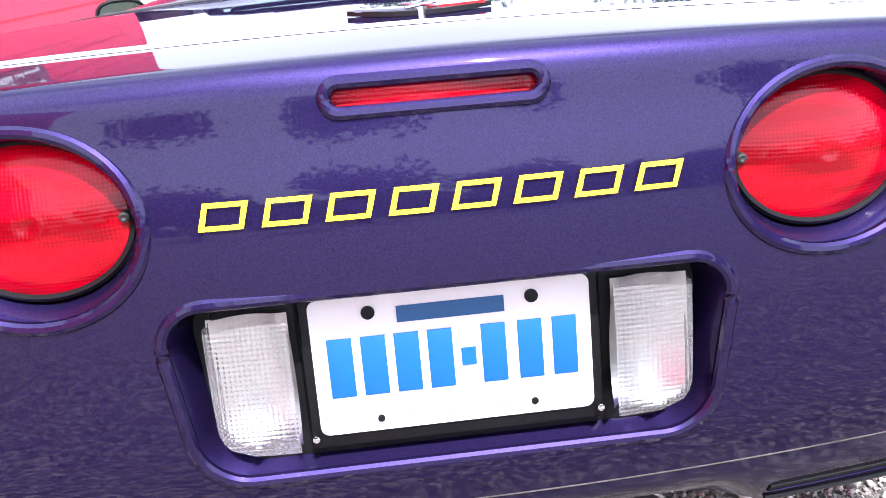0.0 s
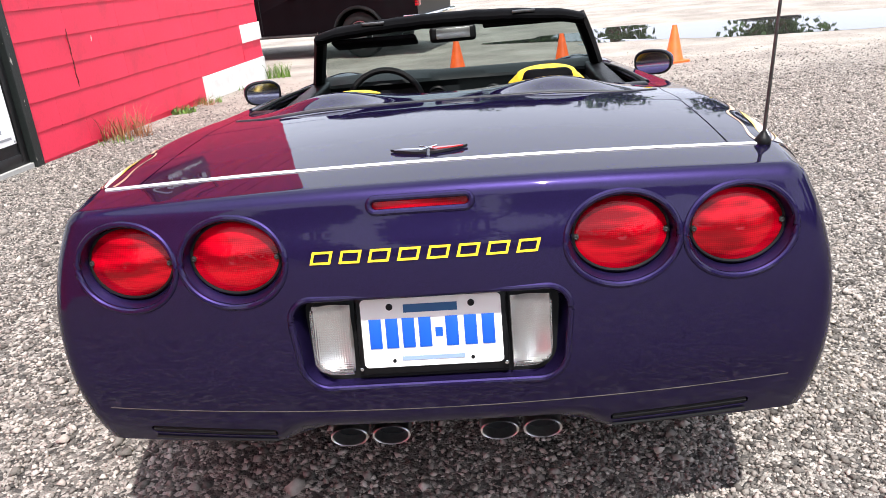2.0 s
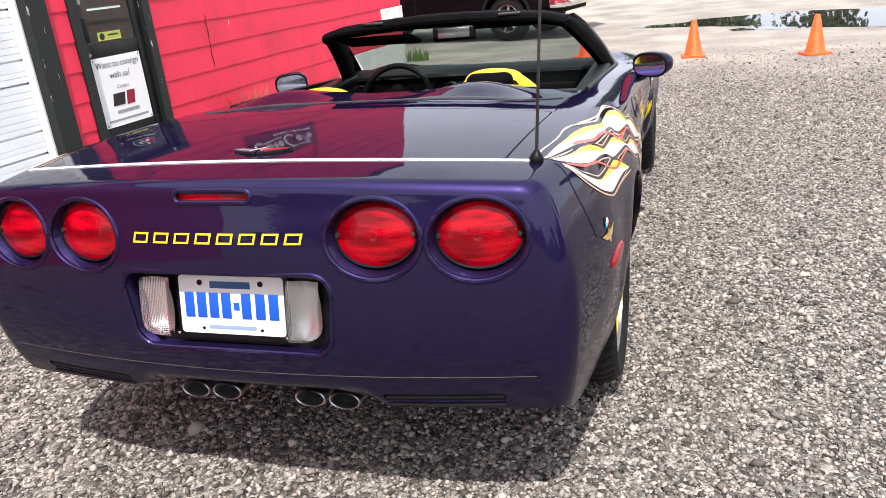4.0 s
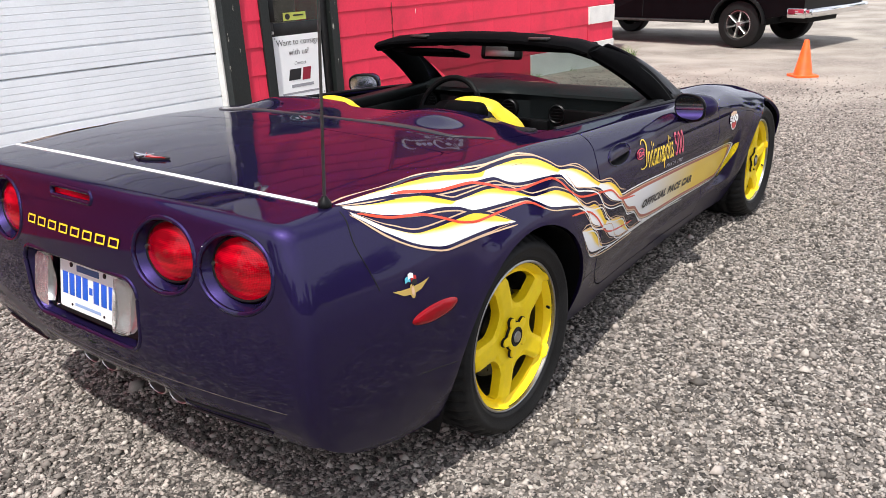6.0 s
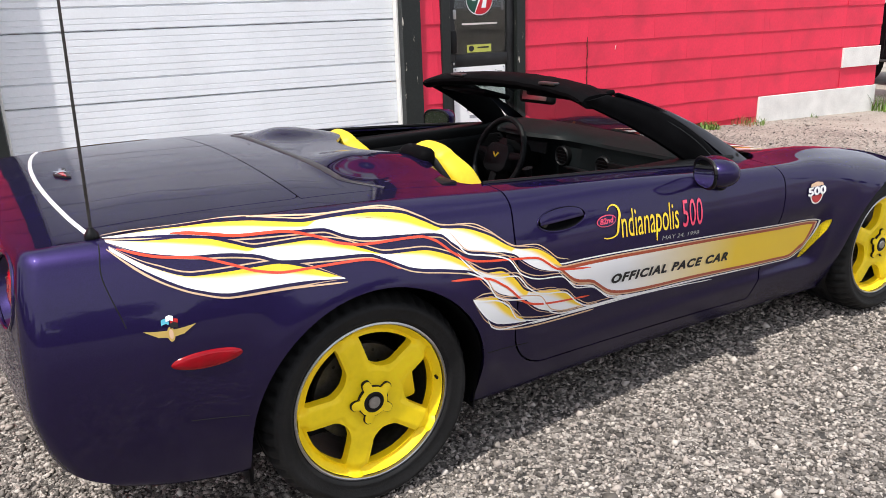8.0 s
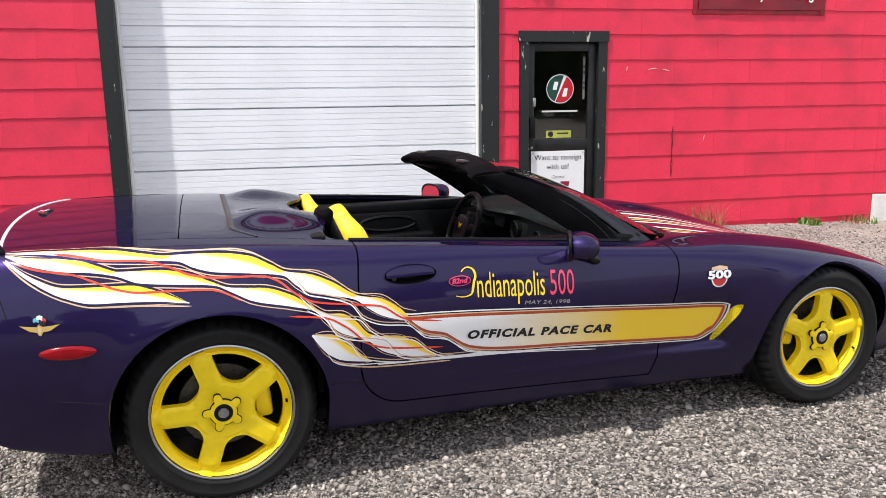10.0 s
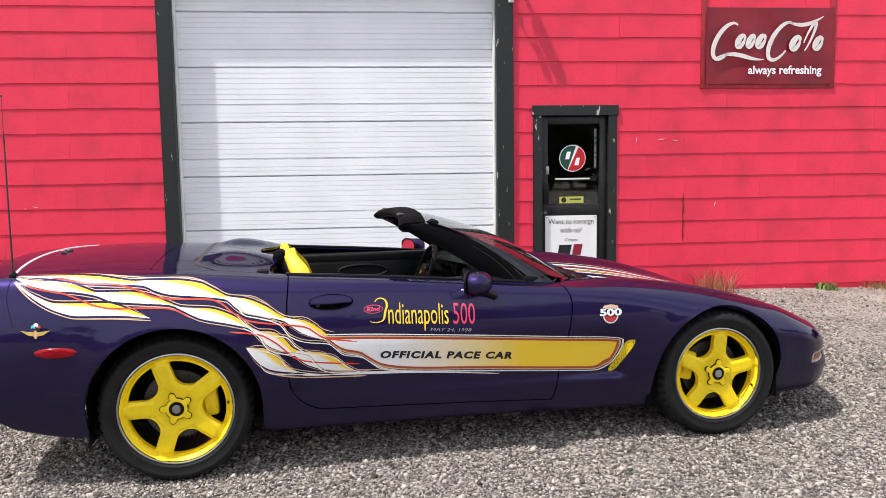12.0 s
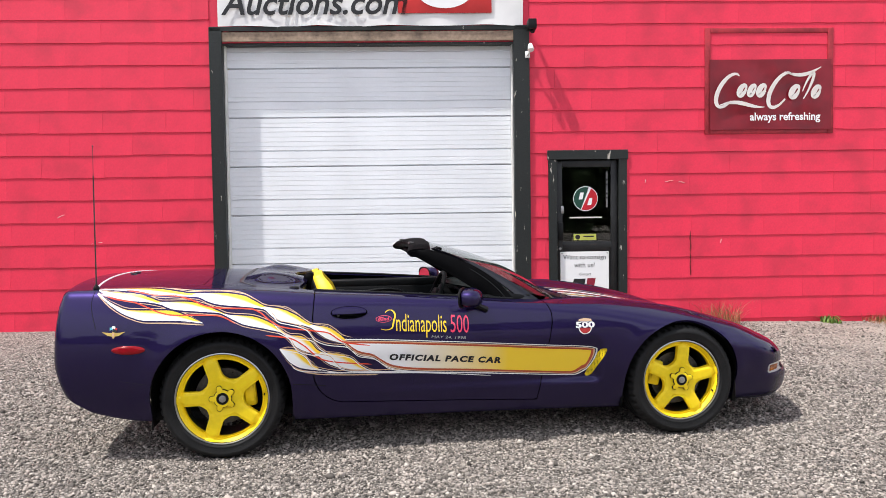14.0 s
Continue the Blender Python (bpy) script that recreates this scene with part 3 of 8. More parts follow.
def gravel(name, count, area, size, seed, label, clear=None):
    """Loose angular stones as one mesh. area(rng, n) gives places."""
    rng = np.random.default_rng(seed)
    x, y = area(rng, count)
    if clear is not None:
        keep = clear(x, y)
        x, y = x[keep], y[keep]
    n = len(x)
    base = np.array([(1, 0, 0), (0, 1, 0), (-1, 0, 0), (0, -1, 0), (0, 0, 1), (0, 0, -1)], float)
    v = np.repeat(base[None], n, 0) * (1 + rng.uniform(-0.35, 0.35, (n, 6, 3)))
    v += rng.uniform(-0.22, 0.22, (n, 6, 3))
    s = size * np.exp(rng.normal(0, 0.38, n))
    v *= s[:, None, None] * np.stack([rng.uniform(0.8, 1.25, n), rng.uniform(0.7, 1.1, n), rng.uniform(0.5, 0.85, n)], 1)[:, None, :]
    a, t = rng.uniform(0, 2 * np.pi, n), rng.normal(0, 0.35, n)
    ca, sa, ct, st = np.cos(a), np.sin(a), np.cos(t), np.sin(t)
    vx, vz = v[..., 0] * ct[:, None] + v[..., 2] * st[:, None], -v[..., 0] * st[:, None] + v[..., 2] * ct[:, None]
    vx, vy = vx * ca[:, None] - v[..., 1] * sa[:, None], vx * sa[:, None] + v[..., 1] * ca[:, None]
    z = ground_z(x, y) + s * 0.28
    verts = np.stack([vx + x[:, None], vy + y[:, None], vz + z[:, None]], -1).reshape(-1, 3)
    tri = np.array([(0, 1, 4), (1, 2, 4), (2, 3, 4), (3, 0, 4), (1, 0, 5), (2, 1, 5), (3, 2, 5), (0, 3, 5)])
    faces = (tri[None] + 6 * np.arange(n)[:, None, None]).reshape(-1)
    me = bpy.data.meshes.new(name)
    me.vertices.add(len(verts))
    me.vertices.foreach_set("co", verts.ravel())
    me.loops.add(len(faces))
    me.loops.foreach_set("vertex_index", faces)
    me.polygons.add(len(faces) // 3)
    me.polygons.foreach_set("loop_start", np.arange(0, len(faces), 3))
    me.update(calc_edges=True)
    me.materials.append(STONE)
    return tagged(new(name, me), label, "gravel", kind="stuff")


def outside_wall(x, y):
    return x > -3.97 + 0.105 * (y - 2.9)


gravel("gravel", 195000, lambda r, n: (r.uniform(0.2, 4.6, n) + r.normal(0, 0.35, n), -2.3 + 8.3 * r.beta(1.1, 1.35, n) + r.normal(0, 0.35, n)), 0.0063, 3, "loose angular grey and pinkish crushed stones", outside_wall)
gravel("gravel", 72000, lambda r, n: (r.uniform(-3.9, 0.4, n) + r.normal(0, 0.2, n), r.uniform(-2.2, 4.5, n) + r.normal(0, 0.35, n)), 0.0076, 4, "loose grey crushed stones along the wall", outside_wall)
gravel("gravel", 32000, lambda r, n: (r.uniform(-3.8, 6.0, n) + r.normal(0, 0.5, n), 3.5 + 5.0 * r.beta(1.0, 1.7, n) + r.normal(0, 0.5, n)), 0.0078, 5, "loose grey crushed stones thinning towards packed ground", outside_wall)
gravel("gravel", 420, lambda r, n: (r.uniform(-3.5, 4.6, n), r.uniform(-2.2, 6.5, n)), 0.016, 6, "larger stray stones in the gravel", outside_wall)

# ---- the puddle ----
WATER = material("still_water", (0.03, 0.03, 0.027), 0.02, spec=0.3)
rng = np.random.default_rng(11)
ring = []
for k in range(72):
    a = 2 * math.pi * k / 72
    r = 1 + 0.14 * math.sin(3 * a + 0.7) + 0.09 * math.sin(7 * a) + 0.05 * math.sin(13 * a + 2)
    ring.append((5.4 + 4.7 * r * math.cos(a) - 0.5 * math.sin(a), 11.75 + 1.55 * r * math.sin(a) - 0.09 * r * 4.7 * math.cos(a)))
pz = float(ground_z(5.0, 11.5)) + 0.02
bm = bmesh.new()
bm.faces.new([bm.verts.new((x, y, max(pz, float(ground_z(x, y)) + 0.004))) for x, y in ring])
bmesh.ops.triangulate(bm, faces=bm.faces)
tagged(new("puddle", bm_mesh("puddle", bm, WATER)), "shallow still rain puddle on the packed ground", "puddle", kind="structure")

# ---- the red building ----
BLD = pose(-4.0, 2.9, 0, 0, 0, 84)  # x along the front, y into the house
GAR = (-3.60, -0.08, 3.42)
ENTRY = (0.33, 1.26, 2.08)
S0, S1, HIGH, DEEP = -12.0, 6.82, 5.2, 8.0


def structure(name, bm, mat, label, category):
    ob = new(name, bm_mesh(name, bm, mat) if isinstance(bm, bmesh.types.BMesh) else bm)
    ob.matrix_world = BLD
    return tagged(ob, label, category, kind="structure")


bm = box(S0, GAR[0], 0, 0.18, -0.3, HIGH)
for x0, x1, z0, z1 in ((GAR[0], GAR[1], GAR[2], HIGH), (GAR[1], ENTRY[0], -0.3, HIGH), (ENTRY[0], ENTRY[1], ENTRY[2], HIGH), (ENTRY[1], S1, -0.3, HIGH)):
    box(x0, x1, 0, 0.18, z0, z1, bm=bm)
wall_front = structure("wall_front", bm, SIDING, "red painted lap-siding front wall of a workshop", "wall")
structure("wall_end", box(S1 - 0.18, S1, 0.18, DEEP, -0.3, HIGH), SIDING, "red end wall of the workshop", "wall")
structure("wall_back", box(S0, S1 - 0.18, DEEP - 0.18, DEEP, -0.3, HIGH), DARK_ROOM, "back wall of the workshop", "wall")
structure("wall_side", box(S0, S0 + 0.18, 0.18, DEEP - 0.18, -0.3, HIGH), SIDING, "red side wall of the workshop", "wall")
structure("ceiling", box(S0, S1, 0, DEEP, HIGH, HIGH + 0.2), DARK_ROOM, "flat roof of the workshop", "roof")
structure("floor", box(S0, S1, 0.19, DEEP - 0.18, -0.02, 0.02), DARK_ROOM, "dark workshop floor", "floor")
# an added screen wall behind the entrance blocks light to keep the room dark
structure("dark_screen_wall", box(-3.9, 2.2, 2.4, 2.5, 0.02, HIGH), DARK_ROOM, "added dark screen wall behind the entrance, blocking light", "wall")


def board_mesh(k):
    """One length of lap siding, one metre long: thick, ragged lower edge, thin top."""
    rng = np.random.default_rng(40 + k)
    n = 9
    verts, faces = [], []
    for i in range(n):
        x = i / (n - 1)
        dz = rng.normal(0, 0.003)
        dy = rng.normal(0, 0.0004)
        verts += [(x, -0.004, 0.272), (x, -0.0132 + dy, dz + 0.005), (x, -0.0115 + dy, dz), (x, 0.0, dz)]
    for i in range(n - 1):
        a, b = 4 * i, 4 * i + 4
        faces += [(a, a + 1, b + 1, b), (a + 1, a + 2, b + 2, b + 1), (a + 2, a + 3, b + 3, b + 2)]
    faces += [(0, 3, 2, 1), (4 * n - 4, 4 * n - 3, 4 * n - 2, 4 * n - 1)]
    return mesh_of("board", verts, faces, SIDING, False)


BOARDS = [board_mesh(k) for k in range(7)]


def clapboards(s0, s1, z0, pitch, top, length, phase, low=-0.05):
    rng = random.Random(int(s0 * 100) + 5000)
    row = 0
    z = z0
    while z < top:
        if z >= low - pitch:
            s = s0 - length * ((row * 0.5 + phase + rng.uniform(-0.06, 0.06)) % 1.0)
            while s < s1:
                a, b = max(s, s0), min(s + length - 0.0015, s1)
                if b - a > 0.03:
                    ob = new("board", BOARDS[rng.randrange(7)])
                    ob.parent = wall_front
                    ob.matrix_basis = pose(a, 0, z + rng.uniform(-0.003, 0.003)) @ Matrix.Diagonal((b - a, 1, min(pitch / 0.2675, (top - z) / 0.272), 1))
                s += length
        row += 1
        z += pitch


# ---- garage door ----
structure("trim", box(GAR[0] + 0.004, GAR[1] - 0.004, 0.004, 0.15, GAR[2] - 0.022, GAR[2] - 0.002, 0.002), FRAME_BLACK, "black soffit board over the garage door", "trim")
garage = thing("garage_door", BLD, "closed white ribbed steel sectional garage door", "garage door")


def section_mesh(h):
    """A ribbed door leaf: pressed lines across a flat sheet."""
    prof = [(0.0, 0.03), (0.003, 0.03), (0.009, 0.0)]
    z = 0.0
    for at, w, d in ((0.055, 0.010, 0.006), (0.098, 0.010, 0.006), (0.19, 0.020, 0.022), (0.245, 0.010, 0.006), (0.30, 0.010, 0.006), (0.36, 0.010, 0.006), (0.42, 0.010, 0.006), (0.475, 0.010, 0.006), (0.53, 0.010, 0.006)):
        if at + w < h - 0.02:
            prof += [(at - w / 2, 0.0), (at - w / 4, d), (at + w / 4, d), (at + w / 2, 0.0)]
    prof += [(h - 0.008, 0.0), (h - 0.003, 0.03), (h, 0.03)]
    bm = bmesh.new()
    a = [bm.verts.new((GAR[0] + 0.02, 0.155 + y, z)) for z, y in prof]
    b = [bm.verts.new((GAR[1] - 0.02, 0.155 + y, z)) for z, y in prof]
    for i in range(len(prof) - 1):
        bm.faces.new((a[i], b[i], b[i + 1], a[i + 1]))
    back = [bm.verts.new(c) for c in ((GAR[0] + 0.02, 0.205, 0), (GAR[1] - 0.02, 0.205, 0), (GAR[1] - 0.02, 0.205, h), (GAR[0] + 0.02, 0.205, h))]
    bm.faces.new(back[::-1])
    bm.faces.new((a[0], back[0], back[1], b[0]))
    bm.faces.new((a[-1], b[-1], back[2], back[3]))
    return bm_mesh("section", bm, DOOR_WHITE)


leaf, top_leaf = section_mesh(0.592), section_mesh(0.275)
for z in (-0.431, 0.165, 0.761, 1.357, 1.953, 2.549, 3.145):
    ob = part("section", top_leaf if z > 3 else leaf, None, garage)
    ob.matrix_basis = pose(0, 0, z)
structure("trim", box(GAR[0] - 0.135, GAR[0] + 0.017, -0.045, 0.17, -0.1, 3.60, 0.006), FRAME_BLACK, "flaking black wooden garage door post", "door frame")
structure("trim", box(GAR[1] - 0.017, GAR[1] + 0.175, -0.045, 0.17, -0.1, 3.60, 0.006), FRAME_BLACK, "flaking black wooden garage door post", "door frame")
structure("trim", box(GAR[0] - 0.004, GAR[0] + 0.034, 0.06, 0.15, -0.1, 3.42, 0.003), WHITE_PAINT, "white weather strip beside the garage door", "trim")
structure("trim", box(GAR[1] - 0.034, GAR[1] + 0.004, 0.06, 0.15, -0.1, 3.42, 0.003), WHITE_PAINT, "white weather strip beside the garage door", "trim")
structure("trim", box(GAR[0] - 0.004, GAR[1] + 0.004, -0.03, 0.15, 3.43, 3.545, 0.006), RAW_WOOD, "bare weathered wooden lintel over the garage door", "lintel")
structure("trim", box(GAR[0] - 0.13, GAR[1] + 0.17, -0.045, -0.022, 3.55, 3.605, 0.004), FRAME_BLACK, "flaking black trim board over the garage door", "trim")

# ---- banner over the garage ----
banner = thing("banner", BLD, "creased white vinyl banner with black lettering and a red picture panel", "banner")
nx, nz = 60, 16
bverts, bfaces = [], []
for j in range(nz + 1):
    for i in range(nx + 1):
        s, z = -3.62 + 3.64 * i / nx, 3.605 + 0.95 * j / nz
        ripple = 0.012 * math.sin(i * 0.55 + j * 0.3) * math.exp(-j * 0.25) + 0.006 * noise.noise(Vector((s * 4, z * 5, 0)))
        bverts.append((s, -0.05 + ripple, z + (0.008 * math.sin(i * 0.4) if j == 0 else 0)))
for j in range(nz):
    for i in range(nx):
        a = j * (nx + 1) + i
        bfaces.append((a, a + 1, a + nx + 2, a + nx + 1))
part("sheet", mesh_of("sheet", bverts, bfaces, BANNER), None, banner)
me = text_mesh("Auctions.com", 0.40, 0.25, 0.006, 0.98)
letters(me, INK, banner, pose(-2.47, -0.072, 3.86, 90, 0, 0))
part("picture_panel", box(-1.48, -0.36, -0.072, -0.066, 3.745, 4.3, 0.002), material("red_print", (0.6, 0.03, 0.03), 0.5, stain=0.15), banner, "red printed panel")
part("picture_shape", moved(slab(ellipse(0.34, 0.22), 0, 0.004), pose(-0.92, -0.076, 4.02, 90, 0, 0)), WHITE_VINYL, banner, "pale oval shape")

# ---- entrance ----
entry = thing("entrance_door", BLD, "closed dark framed glass door with a white paper sign", "door")
e0, e1, et = ENTRY
part("leaf_stile", box(e0 + 0.095, e0 + 0.165, 0.03, 0.075, 0.03, et - 0.1, 0.004), DARK_FRAME, entry)
part("leaf_stile", box(e1 - 0.165, e1 - 0.085, 0.03, 0.075, 0.03, et - 0.1, 0.004), DARK_FRAME, entry)
part("leaf_rail", box(e0 + 0.165, e1 - 0.165, 0.03, 0.075, et - 0.185, et - 0.1, 0.004), DARK_FRAME, entry)
part("leaf_rail", box(e0 + 0.165, e1 - 0.165, 0.03, 0.075, 0.87, 0.985, 0.004), DARK_FRAME, entry)
part("leaf_rail", box(e0 + 0.165, e1 - 0.165, 0.03, 0.075, 0.03, 0.13, 0.004), DARK_FRAME, entry)
part("lower_panel", box(e0 + 0.165, e1 - 0.165, 0.046, 0.062, 0.13, 0.87), DARK_FRAME, entry)
pane = part("pane", box(e0 + 0.165, e1 - 0.165, 0.05, 0.056, 0.985, et - 0.185), GLASS, entry, "dark reflecting glass pane")
pane.visible_shadow = False
part("push_box", box(e0 + 0.105, e0 + 0.17, 0.0, 0.03, 1.0, 1.22, 0.006), BLACK_PLASTIC, entry, "black lock box")
part("lock_plate", box(e0 + 0.145, e0 + 0.178, 0.02, 0.03, 1.33, 1.42, 0.003), BARE_METAL, entry, "grey metal latch plate")
part("door_knob", moved(lathe([(0.0, -0.03), (0.012, -0.03), (0.017, -0.02), (0.017, -0.008), (0.009, 0.0), (0.009, 0.02)], 16), pose(e0 + 0.13, 0.03, 0.90, 0, 0, 90)), BARE_METAL, entry, "small metal key cylinder")
for x0, x1, z0, z1, y0 in ((e0 - 0.012, e0 + 0.09, -0.05, et, -0.03), (e1 - 0.08, e1 + 0.022, -0.05, et, -0.03), (e0 - 0.025, e1 + 0.035, et - 0.095, et + 0.02, -0.04)):
    structure("trim", box(x0, x1, y0, 0.12, z0, z1, 0.006), FRAME_BLACK, "flaking black wooden entrance frame", "door frame")
structure("trim", box(e0 + 0.09, e1 - 0.08, 0.0, 0.14, -0.05, 0.03, 0.005), CONCRETE, "concrete doorstep", "doorstep")

paper = thing("paper_sign", BLD @ pose(0.765, 0.03, 0.545), "white paper notice pinned to the door", "sign")
part("sheet", box(-0.30, 0.30, -0.005, 0.0, -0.315, 0.315), WHITE_VINYL, paper)
for words, size, z, sh in (("Want to consign", 0.083, 0.245, 0.0), ("with us?", 0.083, 0.145, 0.0), ("Contact", 0.048, 0.035, 0.3)):
    me = text_mesh(words, size, sh, 0.0, 0.95)
    letters(me, INK, paper, pose(0, -0.008, z, 90, 0, 0))
part("logo_shape", moved(slab([(-0.16, -0.055), (-0.135, 0.055), (0.01, 0.055), (-0.015, -0.055)], 0, 0.002), pose(0, -0.006, -0.075, 90, 0, 0)), INK, paper, "plain black slanted shape")
part("logo_shape", moved(slab([(0.01, -0.065), (0.035, 0.06), (0.135, 0.06), (0.11, -0.065)], 0, 0.002), pose(0, -0.006, -0.075, 90, 0, 0)), material("maroon_ink", (0.25, 0.01, 0.03), 0.5, stain=0.1), paper, "plain maroon slanted shape")
part("writing_bar", box(-0.13, 0.15, -0.007, -0.0055, -0.205, -0.175), GREY_INK, paper)
part("writing_bar", box(-0.25, 0.25, -0.007, -0.0055, -0.272, -0.252), GREY_INK, paper)
for s, z in ((-0.28, 0.295), (0.28, 0.295), (-0.28, -0.295), (0.28, -0.295)):
    part("pin", box(s - 0.008, s + 0.008, -0.012, -0.005, z - 0.008, z + 0.008, 0.003), BARE_METAL, paper)

roundel = thing("window_sticker", BLD @ pose(0.785, 0.046, 1.51), "round green and red sticker with a white rim on the glass", "sticker")
part("rim", moved(slab(ellipse(0.152, 0.152, 48), 0, 0.0015), pose(0, 0, 0, 90, 0, 0)), WHITE_VINYL, roundel)
for sgn, col, nm in ((-1, (0.008, 0.06, 0.04), "green_half"), (1, (0.5, 0.008, 0.02), "red_half")):
    arc = [(0.142 * math.cos(a), 0.142 * math.sin(a)) for a in np.linspace(radians(-112) if sgn > 0 else radians(73), radians(62) if sgn > 0 else radians(247), 24)]
    part("half", moved(slab(arc, 0, 0.0012), pose(0.003 * sgn, -0.002, 0, 90, 0, 0)), material(nm, col, 0.4, stain=0.1), roundel)
part("bar", moved(slab([(-0.085, -0.01), (-0.065, 0.075), (-0.02, 0.075), (-0.04, -0.01)], 0, 0.001), pose(0, -0.0035, 0, 90, 0, 0)), WHITE_VINYL, roundel)
part("bar", moved(slab([(0.02, -0.08), (0.045, 0.005), (0.085, 0.005), (0.07, -0.08)], 0, 0.001), pose(0, -0.0035, 0, 90, 0, 0)), WHITE_VINYL, roundel)
url = tagged(new("window_lettering", bm_mesh("window_lettering", box(-0.2, 0.2, -0.001, 0.0, -0.009, 0.009), WHITE_SIGN)), "row of small white letters as a bar on the glass", "sticker")
url.matrix_world = BLD @ pose(0.785, 0.047, 1.278)
note = thing("window_note", BLD @ pose(0.775, 0.049, 1.037), "yellow-green paper note with a dark round mark behind the glass", "sticker")
part("sheet", box(-0.14, 0.14, -0.002, 0.0, -0.038, 0.038), material("yellow_green_paper", (0.5, 0.52, 0.1), 0.6, stain=0.1), note)
part("mark", moved(slab(ellipse(0.03, 0.03, 24), 0, 0.001), pose(-0.09, -0.003, 0.0, 90, 0, 0)), INK, note)
part("writing_bar", box(-0.02, 0.11, -0.004, -0.003, 0.0, 0.015), INK, note)
hours = thing("paper_strip", BLD @ pose(1.05, 0.0485, 1.62), "narrow grey printed strip behind the glass", "sticker")
part("sheet", box(-0.012, 0.012, -0.002, 0.0, -0.22, 0.22), material("grey_paper", (0.16, 0.16, 0.16), 0.7, stain=0.2), hours)
for z in (0.12, 0.06, -0.05, -0.1):
    part("writing_bar", box(-0.008, 0.008, -0.004, -0.003, z - 0.012, z + 0.012), INK, hours)

# ---- white boards low on the wall ----
structure("baseboard", box(4.68, S1 + 0.012, -0.03, -0.002, -0.2, 0.245, 0.004), WHITE_PAINT, "white painted skirting board along the wall", "baseboard")
structure("trim", box(6.12, S1 + 0.012, -0.032, -0.002, 0.512, 0.763, 0.004), WHITE_PAINT, "white painted board patch in the siding", "trim")

# ---- drinks sign in its wooden frame ----
sign = thing("wall_sign", BLD @ pose(0, 0.05, 0), "dented dark red metal advertising sign in an old wooden frame", "sign")
part("post", box(2.245, 2.315, -0.075, -0.02, 2.275, 3.56, 0.006), RED_WOOD, sign)
part("post", box(3.77, 3.84, -0.075, -0.02, 2.275, 3.56, 0.006), RED_WOOD, sign)
part("rail", box(2.315, 3.77, -0.07, -0.02, 3.50, 3.56, 0.006), RED_WOOD, sign)
part("rail", box(2.315, 3.77, -0.07, -0.02, 2.275, 2.33, 0.006), RED_WOOD, sign)
sverts, sfaces = [], []
for j in range(25):
    for i in range(41):
        s, z = 2.30 + 1.51 * i / 40, 2.325 + 0.85 * j / 24
        d = 0.016 * noise.noise(Vector((s * 2.6, z * 2.6, 3))) + 0.008 * abs(noise.noise(Vector((s * 5, z * 5, 8))))
        sverts.append((s, -0.085 + d * min(1, min(i, 40 - i) / 6, min(j, 24 - j) / 6 + 0.3), z))
sfaces = [(j * 41 + i, j * 41 + i + 1, (j + 1) * 41 + i + 1, (j + 1) * 41 + i) for j in range(24) for i in range(40)]
part("panel", mesh_of("panel", sverts, sfaces, SIGN_RED), None, sign, "creased dark red enamelled sheet")
letters(text_mesh("always refreshing", 0.13, 0, 0.003, 0.97), WHITE_VINYL, sign, pose(3.225, -0.105, 2.475, 90, 0, 0))


def swash(points, widths):
    """A flat ribbon of changing width along points in x and y."""
    bm = bmesh.new()
    pts = [Vector((*p, 0)) for p in points]
    rows = []
    for i, p in enumerate(pts):
        d = (pts[min(i + 1, len(pts) - 1)] - pts[max(i - 1, 0)]).normalized()
        nrm = Vector((-d.y, d.x, 0)) * widths[i]
        rows.append((bm.verts.new(p + nrm), bm.verts.new(p - nrm)))
    for a, b in zip(rows, rows[1:]):
        bm.faces.new((a[0], a[1], b[1], b[0]))
    return bm


def bowl(cx, cz, a, b, lean, start, end, thick, n=26):
    """A slanted open loop as a plain ribbon."""
    pts, ws = [], []
    for k in range(n):
        t = k / (n - 1)
        ang = radians(start + (end - start) * t)
        x, z = a * math.cos(ang), b * math.sin(ang)
        pts.append((cx + x + lean * z, cz + z))
        ws.append(thick * (0.35 + 0.65 * abs(math.sin(math.pi * t))))
    return swash(pts, ws)


for args in ((2.52, 2.80, 0.12, 0.2, 0.45, 60, 320, 0.026), (2.70, 2.80, 0.035, 0.06, 0.4, 20, 380, 0.034), (2.82, 2.80, 0.03, 0.06, 0.4, 20, 380, 0.03), (2.94, 2.80, 0.035, 0.06, 0.4, 20, 380, 0.034),
             (3.17, 2.80, 0.12, 0.21, 0.45, 60, 330, 0.026), (3.35, 2.78, 0.04, 0.065, 0.4, 20, 380, 0.036), (3.50, 2.84, 0.035, 0.17, 0.45, -60, 200, 0.018), (3.62, 2.78, 0.035, 0.06, 0.4, 20, 380, 0.034)):
    part("white_shape", moved(bowl(*args), pose(0, -0.104, 0, 90, 0, 0)), WHITE_SIGN, sign)
part("white_shape", moved(swash([(2.42 + 0.55 * t, 2.625 + 0.03 * math.sin(t * 5)) for t in np.linspace(0, 1, 24)], [0.004 + 0.02 * math.sin(math.pi * t) for t in np.linspace(0, 1, 24)]), pose(0, -0.104, 0, 90, 0, 0)), WHITE_SIGN, sign)
part("white_shape", moved(swash([(3.22 + 0.45 * t, 3.02 - 0.05 * math.sin(t * 3.1) + 0.06 * t * t) for t in np.linspace(0, 1, 24)], [0.004 + 0.018 * math.sin(math.pi * t) for t in np.linspace(0, 1, 24)]), pose(0, -0.104, 0, 90, 0, 0)), WHITE_SIGN, sign)

